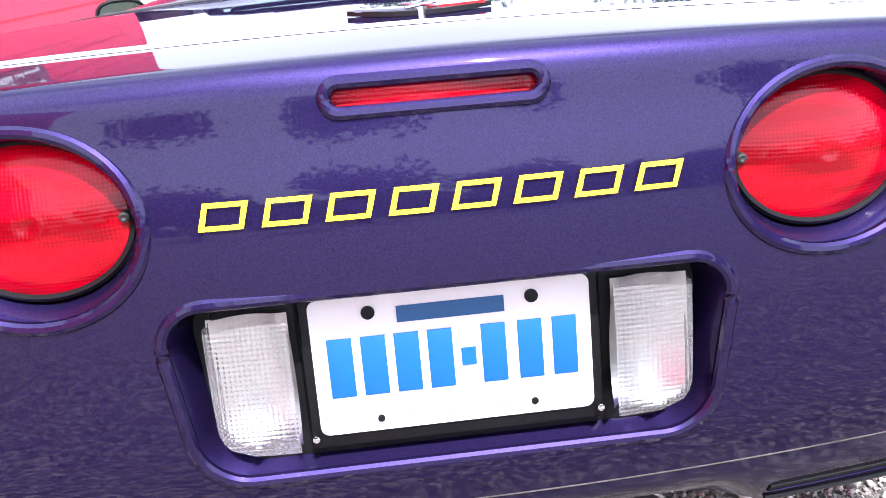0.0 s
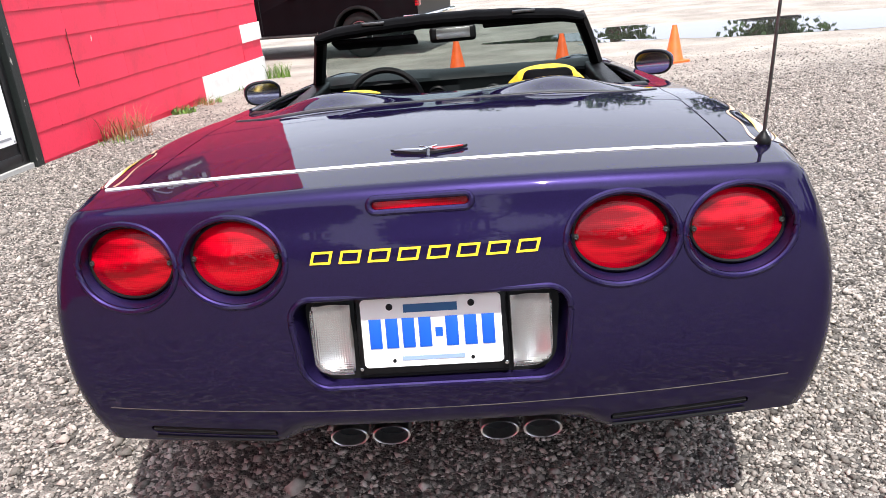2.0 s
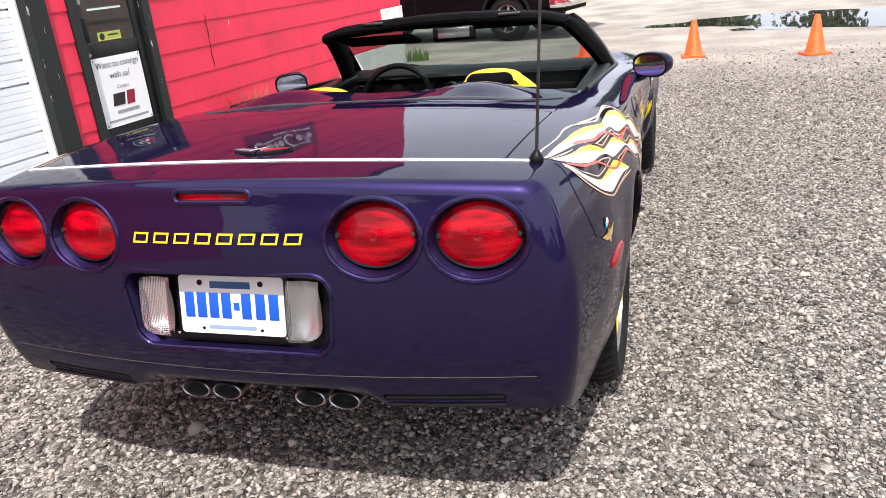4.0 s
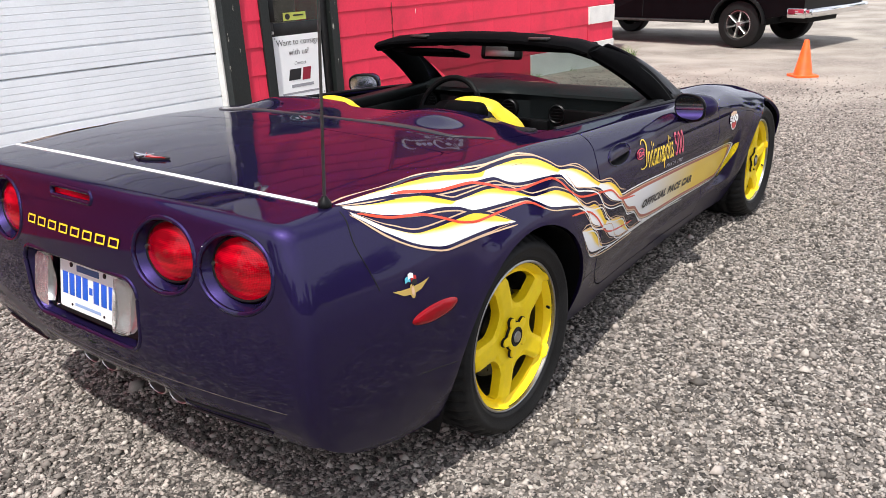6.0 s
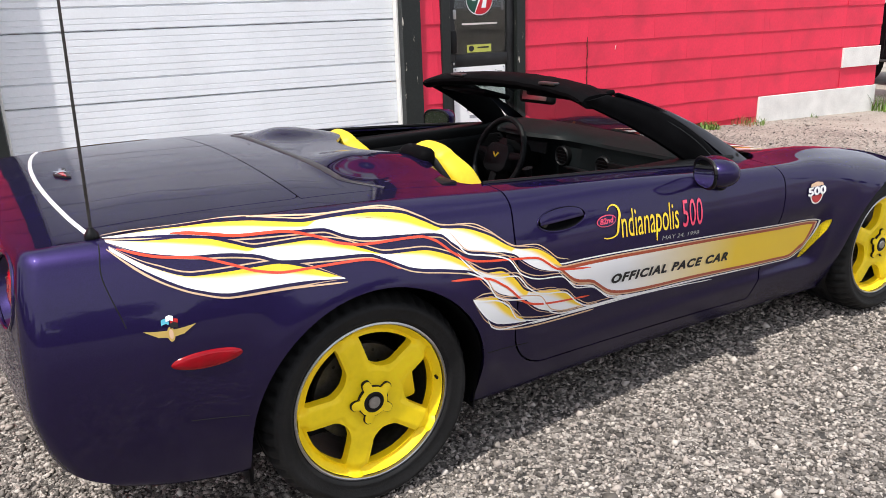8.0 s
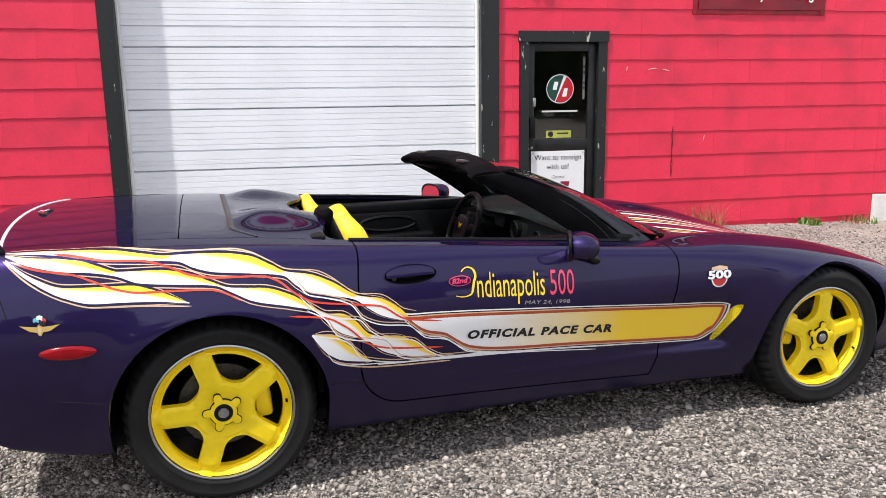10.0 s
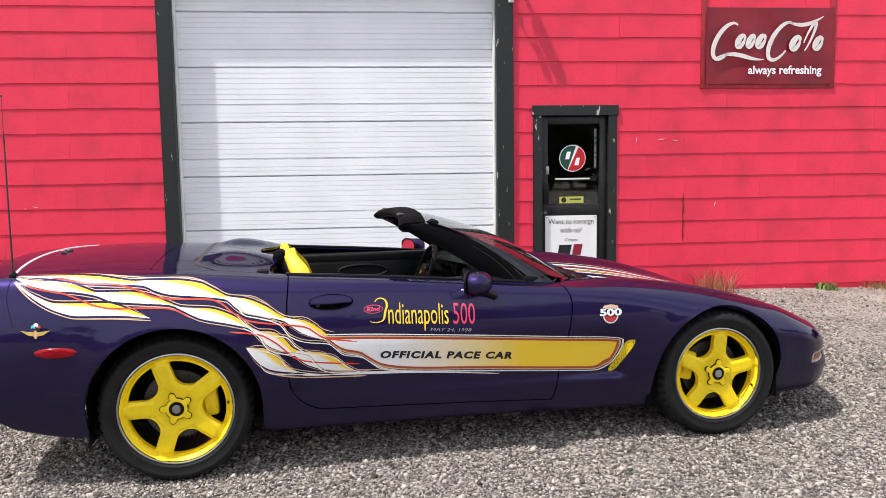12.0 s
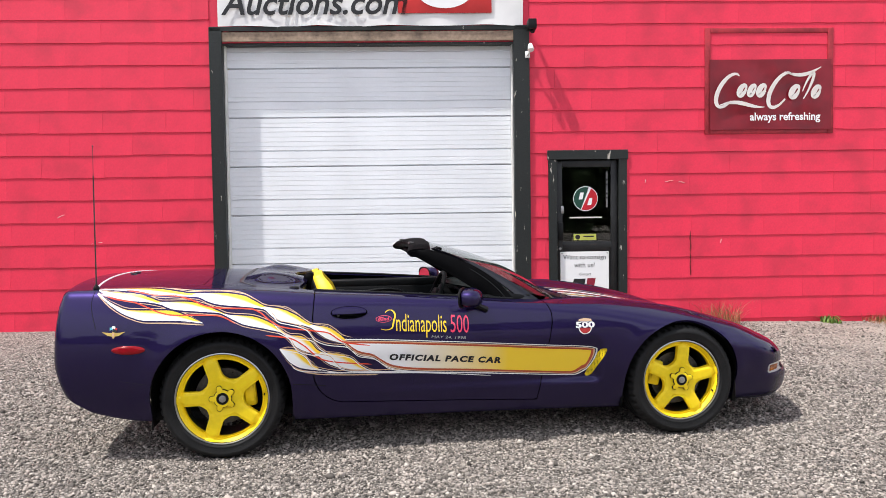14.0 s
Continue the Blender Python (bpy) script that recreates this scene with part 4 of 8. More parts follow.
# ---- fixtures on the wall ----
seccam = thing("security_camera", BLD @ pose(0.10, -0.045, 3.565), "small black box camera on a bracket over the garage post", "camera")
part("bracket", box(-0.02, 0.02, -0.10, 0.0, -0.02, 0.02, 0.004), BLACK_PLASTIC, seccam)
part("housing", box(-0.05, 0.05, -0.24, -0.08, -0.06, 0.06, 0.012), BLACK_PLASTIC, seccam)
part("lens", moved(lathe([(0.0, 0.0), (0.022, 0.0), (0.028, -0.015), (0.03, -0.05)], 20), pose(0.01, -0.17, -0.085, 0, 60, -90)), BLACK_PLASTIC, seccam)
spot = thing("flood_light", BLD @ pose(0.07, -0.045, 3.26), "small white outdoor spotlight on a swivel arm", "lamp")
part("mount", box(-0.03, 0.03, -0.02, 0.0, -0.05, 0.03, 0.005), WHITE_ENAMEL, spot)
part("arm", tube([(0, -0.01, -0.02), (0.01, -0.07, -0.01), (0.02, -0.10, 0.03)], 0.012), WHITE_ENAMEL, spot)
part("head", moved(lathe([(0.0, -0.05), (0.022, -0.05), (0.032, -0.02), (0.038, 0.03), (0.034, 0.045), (0.0, 0.045)], 24), pose(0.02, -0.13, 0.05, 0, 55, -90)), WHITE_ENAMEL, spot)

# rusty streak where a bracket stood
RUST = material("rust_scar", (0.16, 0.02, 0.02), 0.8, grain=0.3, grain_size=80, stain=0.4, stain_size=20, bump=0.4)
scar = tube([(2.07 + 0.004 * math.sin(k * 1.7), -0.012, 0.55 + 0.54 * k / 12) for k in range(13)], [0.004 + 0.005 * abs(math.sin(k * 2.1)) for k in range(13)], 6)
ob = tagged(new("iron_strap", bm_mesh("iron_strap", scar, RUST)), "thin rusted iron strap painted over on the siding", "strap")
ob.matrix_world = BLD


# ---- the sports car: its skin as one smooth solid, cut into panels ----
def round_max(r, *gs):
    """The largest of several distances, with edges rounded to the radius r."""
    inner = np.maximum.reduce(gs) + r
    return np.minimum(inner, 0) + np.sqrt(sum(np.maximum(g + r, 0) ** 2 for g in gs)) - r


REAR_HUB, FRONT_HUB = (0.0, 0.335), (2.654, 0.325)
ARCH_REAR, ARCH_FRONT = 0.378, 0.358


def half_width(y, z):
    a = curve(y, (-0.95, 0.845), (-0.72, 0.89), (-0.45, 0.928), (0.0, 0.942), (0.45, 0.936), (1.0, 0.915), (1.5, 0.905), (2.0, 0.91), (2.3, 0.926), (2.65, 0.93), (2.95, 0.91), (3.3, 0.84), (3.6, 0.7))
    up = np.maximum(z - 0.62, 0)
    down = np.maximum(0.62 - z, 0)
    w = a - 0.85 * up**2 - 0.58 * down**2
    # the flares over the wheels
    for (hy, hz), r, amount in ((REAR_HUB, ARCH_REAR, 0.012), (FRONT_HUB, ARCH_FRONT, 0.012)):
        dist = np.hypot(y - hy, np.maximum(z - hz, 0)) - r
        w = w + amount * np.exp(-(dist / 0.07) ** 2) * step(z, 0.2, 0.4)
    # the hollow along the door, deepest at the vent behind the front wheel
    deep = curve(y, (0.55, 0.0), (1.0, 0.008), (1.7, 0.016), (2.02, 0.03), (2.10, 0.034), (2.17, 0.0))
    w = w - deep * step(z, 0.325, 0.372) * (1 - step(z, 0.50, 0.63))
    return w


def rear_y(x, z):
    y = curve(z, (0.15, -0.76), (0.28, -0.842), (0.36, -0.896), (0.46, -0.933), (0.56, -0.948), (0.68, -0.943), (0.83, -0.924), (0.905, -0.905), (0.93, -0.9), (1.0, -0.885))
    return y + 0.1 * x**2


def front_y(x, z):
    y = curve(z, (0.13, 3.58), (0.18, 3.64), (0.29, 3.66), (0.315, 3.645), (0.335, 3.625), (0.42, 3.63), (0.5, 3.6), (0.57, 3.51), (0.64, 3.42), (0.8, 3.3))
    return y - 0.47 * x**2


def top_z(x, y):
    ax = np.abs(x)
    z = curve(y, (-1.0, 0.957), (-0.88, 0.965), (-0.7, 0.975), (-0.4, 0.981), (-0.1, 0.977), (0.2, 0.962), (0.5, 0.94), (1.0, 0.912), (1.5, 0.876), (1.8, 0.850), (2.0, 0.822), (2.2, 0.797), (2.45, 0.764), (2.7, 0.722), (3.04, 0.646), (3.3, 0.568), (3.47, 0.512), (3.6, 0.45), (3.7, 0.38))
    z = z - curve(y, (-0.9, 0.055), (0.5, 0.062), (1.6, 0.07), (2.2, 0.035), (3.2, 0.05), (3.6, 0.1)) * x**2
    # fender crests beside the bonnet
    z = z + 0.040 * np.exp(-((ax - 0.70) / 0.13) ** 2) * step(y, 1.8, 2.3) * (1 - 0.8 * step(y, 2.6, 3.4))
    # the two fairings behind the seats
    z = z + 0.042 * np.exp(-np.abs((ax - 0.385) / 0.165) ** 2.2) * step(y, 0.03, 0.24) * (1 - step(y, 0.25, 0.62))
    # the bonnet lies lower than the fenders
    z = z - 0.046 * np.exp(-((x / 0.5) ** 4)) * step(y, 1.5, 2.1) * (1 - 0.6 * step(y, 2.9, 3.5))
    return z


def bottom_z(x, y):
    z = curve(y, (-0.95, 0.36), (-0.85, 0.315), (-0.7, 0.25), (-0.5, 0.2), (-0.38, 0.185), (0.36, 0.155), (2.3, 0.135), (2.98, 0.15), (3.3, 0.145), (3.6, 0.165))
    gap = (1 - step(np.abs(x), 0.31, 0.40)) * (1 - step(y, -0.75, -0.6))
    return z + 0.05 * gap


def body(p):
    """Distance-like value of the car's solid: below 0 is inside."""
    x, y, z = p[:, 0], p[:, 1], p[:, 2]
    side = np.abs(x) - half_width(y, z)
    ends = round_max(0.042, side, rear_y(x, z) - y)
    ends = round_max(0.11, ends, y - front_y(x, z))
    low = round_max(0.055, ends, bottom_z(x, y) - z)
    r = curve(y, (-0.95, 0.02), (-0.75, 0.032), (0.3, 0.05), (1.6, 0.035), (2.1, 0.06), (2.6, 0.11), (3.5, 0.12))
    return round_max(r, low, z - top_z(x, y))


def gradient(fun, p, h=1e-4):
    g = np.empty_like(p)
    for k in range(3):
        d = np.zeros(3)
        d[k] = h
        g[:, k] = (fun(p + d) - fun(p - d)) / (2 * h)
    return g


def onto(p, level=0.0, rounds=14):
    """Moves points to where the solid has this level."""
    p = p.copy()
    for _ in range(rounds):
        g = gradient(body, p)
        p -= ((body(p) - level) / np.maximum((g**2).sum(1), 0.05))[:, None] * g * 0.9
    return p


def skin_x(y, z, lift=0.0, side=1):
    """x of the flank at y, z."""
    y, z = np.atleast_1d(np.asarray(y, float)), np.atleast_1d(np.asarray(z, float))
    a, b = np.full(y.shape, 0.4), np.full(y.shape, 1.1)
    for _ in range(22):
        m = (a + b) / 2
        inside = body(np.stack([m, y, z], 1)) < lift
        a, b = np.where(inside, m, a), np.where(inside, b, m)
    return side * a


def skin_z(x, y, lift=0.0):
    x, y = np.atleast_1d(np.asarray(x, float)), np.atleast_1d(np.asarray(y, float))
    a, b = np.full(x.shape, 0.45), np.full(x.shape, 1.2)
    for _ in range(22):
        m = (a + b) / 2
        inside = body(np.stack([x, y, m], 1)) < lift
        a, b = np.where(inside, m, a), np.where(inside, b, m)
    return a


def skin_rear(x, z, lift=0.0):
    x, z = np.atleast_1d(np.asarray(x, float)), np.atleast_1d(np.asarray(z, float))
    a, b = np.full(x.shape, -1.1), np.full(x.shape, -0.3)
    for _ in range(22):
        m = (a + b) / 2
        inside = body(np.stack([x, m, z], 1)) < lift
        b, a = np.where(inside, m, b), np.where(inside, a, m)
    return b


def shell_grid():
    """A net of quads over the top, flanks, tail and nose, pulled onto the solid."""
    ny, nx, nz = 330, 128, 60
    ys = np.linspace(-0.95, 3.6, ny + 1)
    verts, faces, index = [], [], {}

    def at(i, j, k):
        key = (i, j, k)
        if key not in index:
            index[key] = len(verts)
            verts.append((-1 + 2 * i / nx, ys[j], k / nz))
        return index[key]
    for j in range(ny):
        for i in range(nx):
            faces.append((at(i, j, nz), at(i + 1, j, nz), at(i + 1, j + 1, nz), at(i, j + 1, nz)))
        for k in range(nz):
            faces.append((at(nx, j, k), at(nx, j + 1, k), at(nx, j + 1, k + 1), at(nx, j, k + 1)))
            faces.append((at(0, j + 1, k), at(0, j, k), at(0, j, k + 1), at(0, j + 1, k + 1)))
    for i in range(nx):
        for k in range(nz):
            faces.append((at(i, 0, k), at(i + 1, 0, k), at(i + 1, 0, k + 1), at(i, 0, k + 1)))
            faces.append((at(i + 1, ny, k), at(i, ny, k), at(i, ny, k + 1), at(i + 1, ny, k + 1)))
    v = np.array(verts)
    x, y, t = v[:, 0], v[:, 1], v[:, 2]
    zt = top_z(0 * x, y)
    zb = bottom_z(x, y) + 0.004
    w = half_width(y, zb + (zt - zb) * np.clip(t, 0.1, 0.9))
    p = np.stack([x * w, y, zb + (zt - zb) * t], 1)
    # tuck the ends in so that the net starts near the solid
    back = y < -0.949
    p[back, 1] = rear_y(p[back, 0], p[back, 2])
    nose = y > 3.599
    p[nose, 1] = front_y(p[nose, 0], p[nose, 2])
    behind = (y < -0.7) & ~back
    p[behind, 1] = -0.7 + (p[behind, 1] + 0.7) * (-0.7 - rear_y(p[behind, 0], p[behind, 2])) / 0.25
    ahead = (y > 3.0) & ~nose
    p[ahead, 1] = 3.0 + (p[ahead, 1] - 3.0) * (front_y(p[ahead, 0], p[ahead, 2]) - 3.0) / 0.6
    return onto(p), faces


class Net:
    """Faces over a growing list of points that all lie on the solid."""

    def __init__(self, points):
        self.points = [tuple(p) for p in points]

    def cut(self, faces, region):
        """Splits faces where region(p) changes sign: those inside (below 0) and those outside."""
        pts = np.array(self.points)
        c = region(pts)
        inside, outside, mixed = [], [], []
        for f in faces:
            n = sum(c[i] < 0 for i in f)
            (inside if n == len(f) else outside if n == 0 else mixed).append(f)
        if not mixed:
            return inside, outside
        edges = {}
        for f in mixed:
            for a, b in zip(f, f[1:] + f[:1]):
                if (c[a] < 0) != (c[b] < 0):
                    edges[(min(a, b), max(a, b))] = 0
        keys = list(edges)
        a, b = pts[[k[0] for k in keys]], pts[[k[1] for k in keys]]
        lo, hi = a.copy(), b.copy()
        neg = region(a) < 0
        for _ in range(18):
            mid = (lo + hi) / 2
            same = (region(mid) < 0) == neg
            lo, hi = np.where(same[:, None], mid, lo), np.where(same[:, None], hi, mid)
        new_points = (lo + hi) / 2
        base = len(self.points)
        self.points += [tuple(p) for p in new_points]
        for n, k in enumerate(keys):
            edges[k] = base + n
        for f in mixed:
            poly_in, poly_out = [], []
            for a, b in zip(f, f[1:] + f[:1]):
                (poly_in if c[a] < 0 else poly_out).append(a)
                if (c[a] < 0) != (c[b] < 0):
                    e = edges[(min(a, b), max(a, b))]
                    poly_in.append(e)
                    poly_out.append(e)
            if len(poly_in) > 2:
                inside.append(tuple(poly_in))
            if len(poly_out) > 2:
                outside.append(tuple(poly_out))
        return inside, outside

    def gap(self, faces, region, width=0.004):
        """Cuts a panel out with a gap round it: the panel, and the rest."""
        panel, rest = self.cut(faces, lambda p: region(p) + width / 2)
        _, rest = self.cut(rest, lambda p: region(p) - width / 2)
        return panel, rest

    def panel(self, name, faces, mat, lip=0.014, way=None):
        """One mesh of these faces, with its open edges turned inwards."""
        used = sorted({i for f in faces for i in f})
        at = {v: n for n, v in enumerate(used)}
        p = np.array(self.points)[used]
        fs = [tuple(at[i] for i in f) for f in faces]
        count = {}
        for f in fs:
            for a, b in zip(f, f[1:] + f[:1]):
                count[(a, b)] = 1
        rim = [(a, b) for a, b in count if (b, a) not in count]
        if rim and lip:
            g = gradient(body, p) if way is None else np.repeat(np.array([way], float), len(p), 0)
            g /= np.linalg.norm(g, axis=1)[:, None]
            ring = sorted({i for e in rim for i in e})
            inner = {v: len(p) + n for n, v in enumerate(ring)}
            p = np.vstack([p, p[ring] - g[ring] * lip])
            fs += [(b, a, inner[a], inner[b]) for a, b in rim]
        me = mesh_of(name, p, fs, mat)
        # keep the turned edge crisp
        edges = {tuple(sorted(e)) for e in rim}
        sharp = np.array([tuple(sorted(e.vertices)) in edges for e in me.edges], bool)
        attr = me.attributes.new("sharp_edge", "BOOLEAN", "EDGE")
        attr.data.foreach_set("value", sharp)
        return me


def arch_region(p):
    x, y, z = p[:, 0], p[:, 1], p[:, 2]
    d = np.full(len(p), 9.0)
    for (hy, hz), r in ((REAR_HUB, ARCH_REAR), (FRONT_HUB, ARCH_FRONT)):
        d = np.minimum(d, np.hypot(y - hy, np.maximum(z - hz, 0)) - r)
    return np.maximum(d, 0.6 - np.abs(x))


def cockpit_rear(x):
    return 0.36 + 0.10 * np.exp(-np.abs((np.abs(x) - 0.385) / 0.22) ** 4) + 0.06 * step(np.abs(x), 0.52, 0.7)


def cockpit_front(x):
    return 2.12 - 0.42 * x**2


def cockpit_region(p):
    x, y, z = p[:, 0], p[:, 1], p[:, 2]
    side = np.abs(x) - curve(y, (0.4, 0.735), (1.0, 0.75), (1.6, 0.755), (2.0, 0.72))
    plan = round_max(0.06, side, cockpit_rear(x) - y, y - cockpit_front(x))
    return np.maximum(plan, 0.72 - z)


def door_region(p):
    x, y, z = p[:, 0], p[:, 1], p[:, 2]
    back = (0.497 + 0.012 * step(z, 0.75, 0.92)) - y
    front = y - (1.857 - 0.163 * np.maximum(0.7 - z, 0) - 3.2 * np.maximum(z - 0.72, 0) ** 2)
    low = (0.283 - 0.042 * (y - 0.67)) - z
    d = np.maximum(round_max(0.17, back, low), front)
    d = np.maximum(d, low)
    return np.maximum(d, 0.6 - np.abs(x))


def boot_region(p):
    x, y, z = p[:, 0], p[:, 1], p[:, 2]
    rear = (-0.736 + 0.1 * x**2) - y
    front = y + 0.11
    d = round_max(0.03, np.abs(x) - (0.69 + 0.05 * (y + 0.5)), rear, front)
    return np.maximum(d, 0.8 - z)


def tonneau_region(p):
    x, y, z = p[:, 0], p[:, 1], p[:, 2]
    d = np.maximum(np.abs(x) - (0.715 + 0.02 * step(y, 0.1, 0.4)), -0.11 - y)
    return np.maximum(np.maximum(d, y - 0.8), 0.8 - z)


def bonnet_region(p):
    x, y, z = p[:, 0], p[:, 1], p[:, 2]
    d = round_max(0.05, np.abs(x) - curve(y, (2.0, 0.60), (2.6, 0.59), (3.2, 0.56), (3.5, 0.5)), 2.22 - 0.42 * x**2 - y, y - 3.44 + 0.25 * x**2)
    return np.maximum(d, 0.4 - z)


def cowl_region(p):
    x, y, z = p[:, 0], p[:, 1], p[:, 2]
    d = np.maximum(np.abs(x) - 0.64, np.maximum(2.0 - 0.42 * x**2 - y, y - 2.23 + 0.42 * x**2))
    return np.maximum(d, 0.6 - z)


LAMP_AT = ((0.408, 0.825), (0.652, 0.819))
LAMP_A, LAMP_B = 0.117, 0.095


def lamp_region(p):
    x, y, z = p[:, 0], p[:, 1], p[:, 2]
    d = np.full(len(p), 9.0)
    for cx, cz in LAMP_AT:
        d = np.minimum(d, (np.hypot((np.abs(x) - cx) / LAMP_A, (z - cz) / LAMP_B) - 1) * 0.09)
    return np.maximum(d, y + 0.6)


PLATE_W, PLATE_Z0, PLATE_Z1 = 0.292, 0.530, 0.742


def plate_region(p):
    x, y, z = p[:, 0], p[:, 1], p[:, 2]
    d = round_max(0.055, np.abs(x) - PLATE_W - 0.1 * (z - 0.64), z - PLATE_Z1, PLATE_Z0 - z)
    return np.maximum(d, y + 0.6)


def brake_region(p):
    x, y, z = p[:, 0], p[:, 1], p[:, 2]
    return np.maximum(round_max(0.013, np.abs(x) - 0.106, np.abs(z - 0.928) - 0.0145), y + 0.6)


def slot_region(p):
    x, y, z = p[:, 0], p[:, 1], p[:, 2]
    return np.maximum(round_max(0.009, np.abs(np.abs(x) - 0.535) - 0.155, np.abs(z - 0.402 - 0.03 * (np.abs(x) - 0.5)) - 0.012), y + 0.6)


def vent_region(p):
    x, y, z = p[:, 0], p[:, 1], p[:, 2]
    yc = 2.084 + 0.081 * (z - 0.372) / 0.16
    d = round_max(0.016, np.abs(y - yc) - 0.0215, np.abs(z - 0.452) - 0.085)
    return np.maximum(d, 0.6 - np.abs(x))


def turn_lamp_region(p):
    x, y, z = p[:, 0], p[:, 1], p[:, 2]
    d = round_max(0.02, 3.25 - y, np.abs(z - 0.352) - 0.03, y - 3.56)
    return np.maximum(d, 0.5 - np.abs(x))


def handle_region(p, grow=0.0):
    x, y, z = p[:, 0], p[:, 1], p[:, 2]
    d = (np.hypot((y - 0.697) / 0.102, (z - 0.79) / 0.036) - 1) * 0.05
    return np.maximum(d, 0.6 - np.abs(x))


def wall_between(ring_a, ring_b, close=True):
    """A strip of quads between two rings of points."""
    n = len(ring_a)
    verts = list(ring_a) + list(ring_b)
    faces = [(i, (i + 1) % n, n + (i + 1) % n, n + i) for i in range(n if close else n - 1)]
    return verts, faces


car = thing("convertible_car", Matrix.Identity(4), "dark purple metallic two-seat convertible sports car with flag decals, top down", "car")
points, quads = shell_grid()
net = Net(points)
_, quads = net.cut(quads, arch_region)
lining_quads = list(quads)
_, quads = net.cut(quads, cockpit_region)
_, quads = net.cut(quads, lamp_region)
_, quads = net.cut(quads, plate_region)
_, quads = net.cut(quads, brake_region)
_, quads = net.cut(quads, slot_region)
_, quads = net.cut(quads, vent_region)
_, quads = net.cut(quads, turn_lamp_region)
_, quads = net.cut(quads, handle_region)
doors, quads = net.gap(quads, door_region, 0.006)
boot, quads = net.gap(quads, boot_region)
tonneau, quads = net.gap(quads, tonneau_region)
bonnet, quads = net.gap(quads, bonnet_region)
cowl, quads = net.gap(quads, cowl_region, 0.003)
x_of = [p[0] for p in net.points]
body_shell = part("body", net.panel("body", quads, PAINT), None, car)
door_right = part("door", net.panel("door", [f for f in doors if x_of[f[0]] > 0], PAINT), None, car)
door_left = part("door", net.panel("door", [f for f in doors if x_of[f[0]] < 0], PAINT), None, car)
boot_lid = part("boot_lid", net.panel("boot_lid", boot, PAINT), None, car)
tonneau_cover = part("tonneau_cover", net.panel("tonneau_cover", tonneau, PAINT), None, car, "purple rear deck cover with two head fairings")
bonnet_panel = part("bonnet", net.panel("bonnet", bonnet, PAINT), None, car)
part("cowl", net.panel("cowl", cowl, BLACK_PLASTIC), None, car, "black plastic cowl below the windscreen")
# an added dark lining under the skin keeps the panel gaps black
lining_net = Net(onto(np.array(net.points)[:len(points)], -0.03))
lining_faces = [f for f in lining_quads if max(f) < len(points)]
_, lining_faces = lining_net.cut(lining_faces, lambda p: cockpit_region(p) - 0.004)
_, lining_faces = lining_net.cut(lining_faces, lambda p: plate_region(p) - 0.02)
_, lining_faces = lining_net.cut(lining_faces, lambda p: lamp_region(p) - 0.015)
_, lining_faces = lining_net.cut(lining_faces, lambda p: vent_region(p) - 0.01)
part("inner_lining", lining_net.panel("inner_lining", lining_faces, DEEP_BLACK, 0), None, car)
# the floor pan
floor_pan = box(-0.74, 0.74, -0.42, 3.2, 0.19, 0.25, 0.03)
part("floor_pan", floor_pan, DEEP_BLACK, car)
# wheel housings
for (hy, hz), r in ((REAR_HUB, ARCH_REAR), (FRONT_HUB, ARCH_FRONT)):
    for s in (-1, 1):
        rings = []
        for depth, rr in ((0.905, r - 0.004), (0.84, r + 0.006), (0.52, r + 0.006), (0.52, 0.02)):
            ring = [(s * depth, hy + rr, 0.17)]
            ring += [(s * depth, hy + rr * math.cos(a), hz + rr * math.sin(a)) for a in np.linspace(0, math.pi, 25)]
            ring += [(s * depth, hy - rr, 0.17)]
            rings.append(ring)
        n = len(rings[0])
        edge_x = skin_x([q[1] for q in rings[0]], [max(q[2], 0.24) for q in rings[0]], -0.012)
        rings[0] = [(s * ex, q[1], q[2]) for ex, q in zip(edge_x, rings[0])]
        verts = [q for ring in rings for q in ring]
        faces = [(a * n + i, a * n + i + 1, (a + 1) * n + i + 1, (a + 1) * n + i) for a in range(3) for i in range(n - 1)]
        part("wheel_housing", mesh_of("wheel_housing", verts, faces, BLACK_PLASTIC), None, car)


# ---- wheels ----
def tyre_mesh(r, rim, width):
    """A road tyre with grooved tread: outer face near x = 0, the rest towards -x."""
    prof = [(rim - 0.012, -0.012, 0), (rim + 0.004, 0.004, 0), (rim + 0.012, 0.012, 0), (rim + 0.018, 0.0145, 0), (rim + 0.022, 0.0125, 0), ((rim + r) / 2, 0.027, 0), ((rim + r) / 2 + 0.012, 0.0265, 0), (r - 0.020, 0.014, 0), (r - 0.012, 0.001, 1), (r - 0.004, -0.012, 1), (r, -0.026, 1)]
    x = -0.026
    for groove in (0.25, 0.5, 0.75):
        g = -0.026 - (width - 0.052) * groove
        prof += [(r, g + 0.006, 0), (r - 0.007, g + 0.004, 0), (r - 0.007, g - 0.004, 0), (r, g - 0.006, 0)]
    prof += [(r, -width + 0.026, 1), (r - 0.006, -width + 0.01, 1), (r - 0.03, -width, 0), (rim, -width + 0.015, 0)]
    n = 288
    verts = []
    for k in range(n):
        a = 2 * math.pi * k / n
        for rr, h, tread in prof:
            d = 0.008 if tread and k % 6 < 2 else 0.0
            verts.append((h, (rr - d) * math.cos(a), (rr - d) * math.sin(a)))
    m = len(prof)
    faces = [(k * m + i, ((k + 1) % n) * m + i, ((k + 1) % n) * m + i + 1, k * m + i + 1) for k in range(n) for i in range(m - 1)]
    return mesh_of("tyre", verts, faces, TYRE_RUBBER)


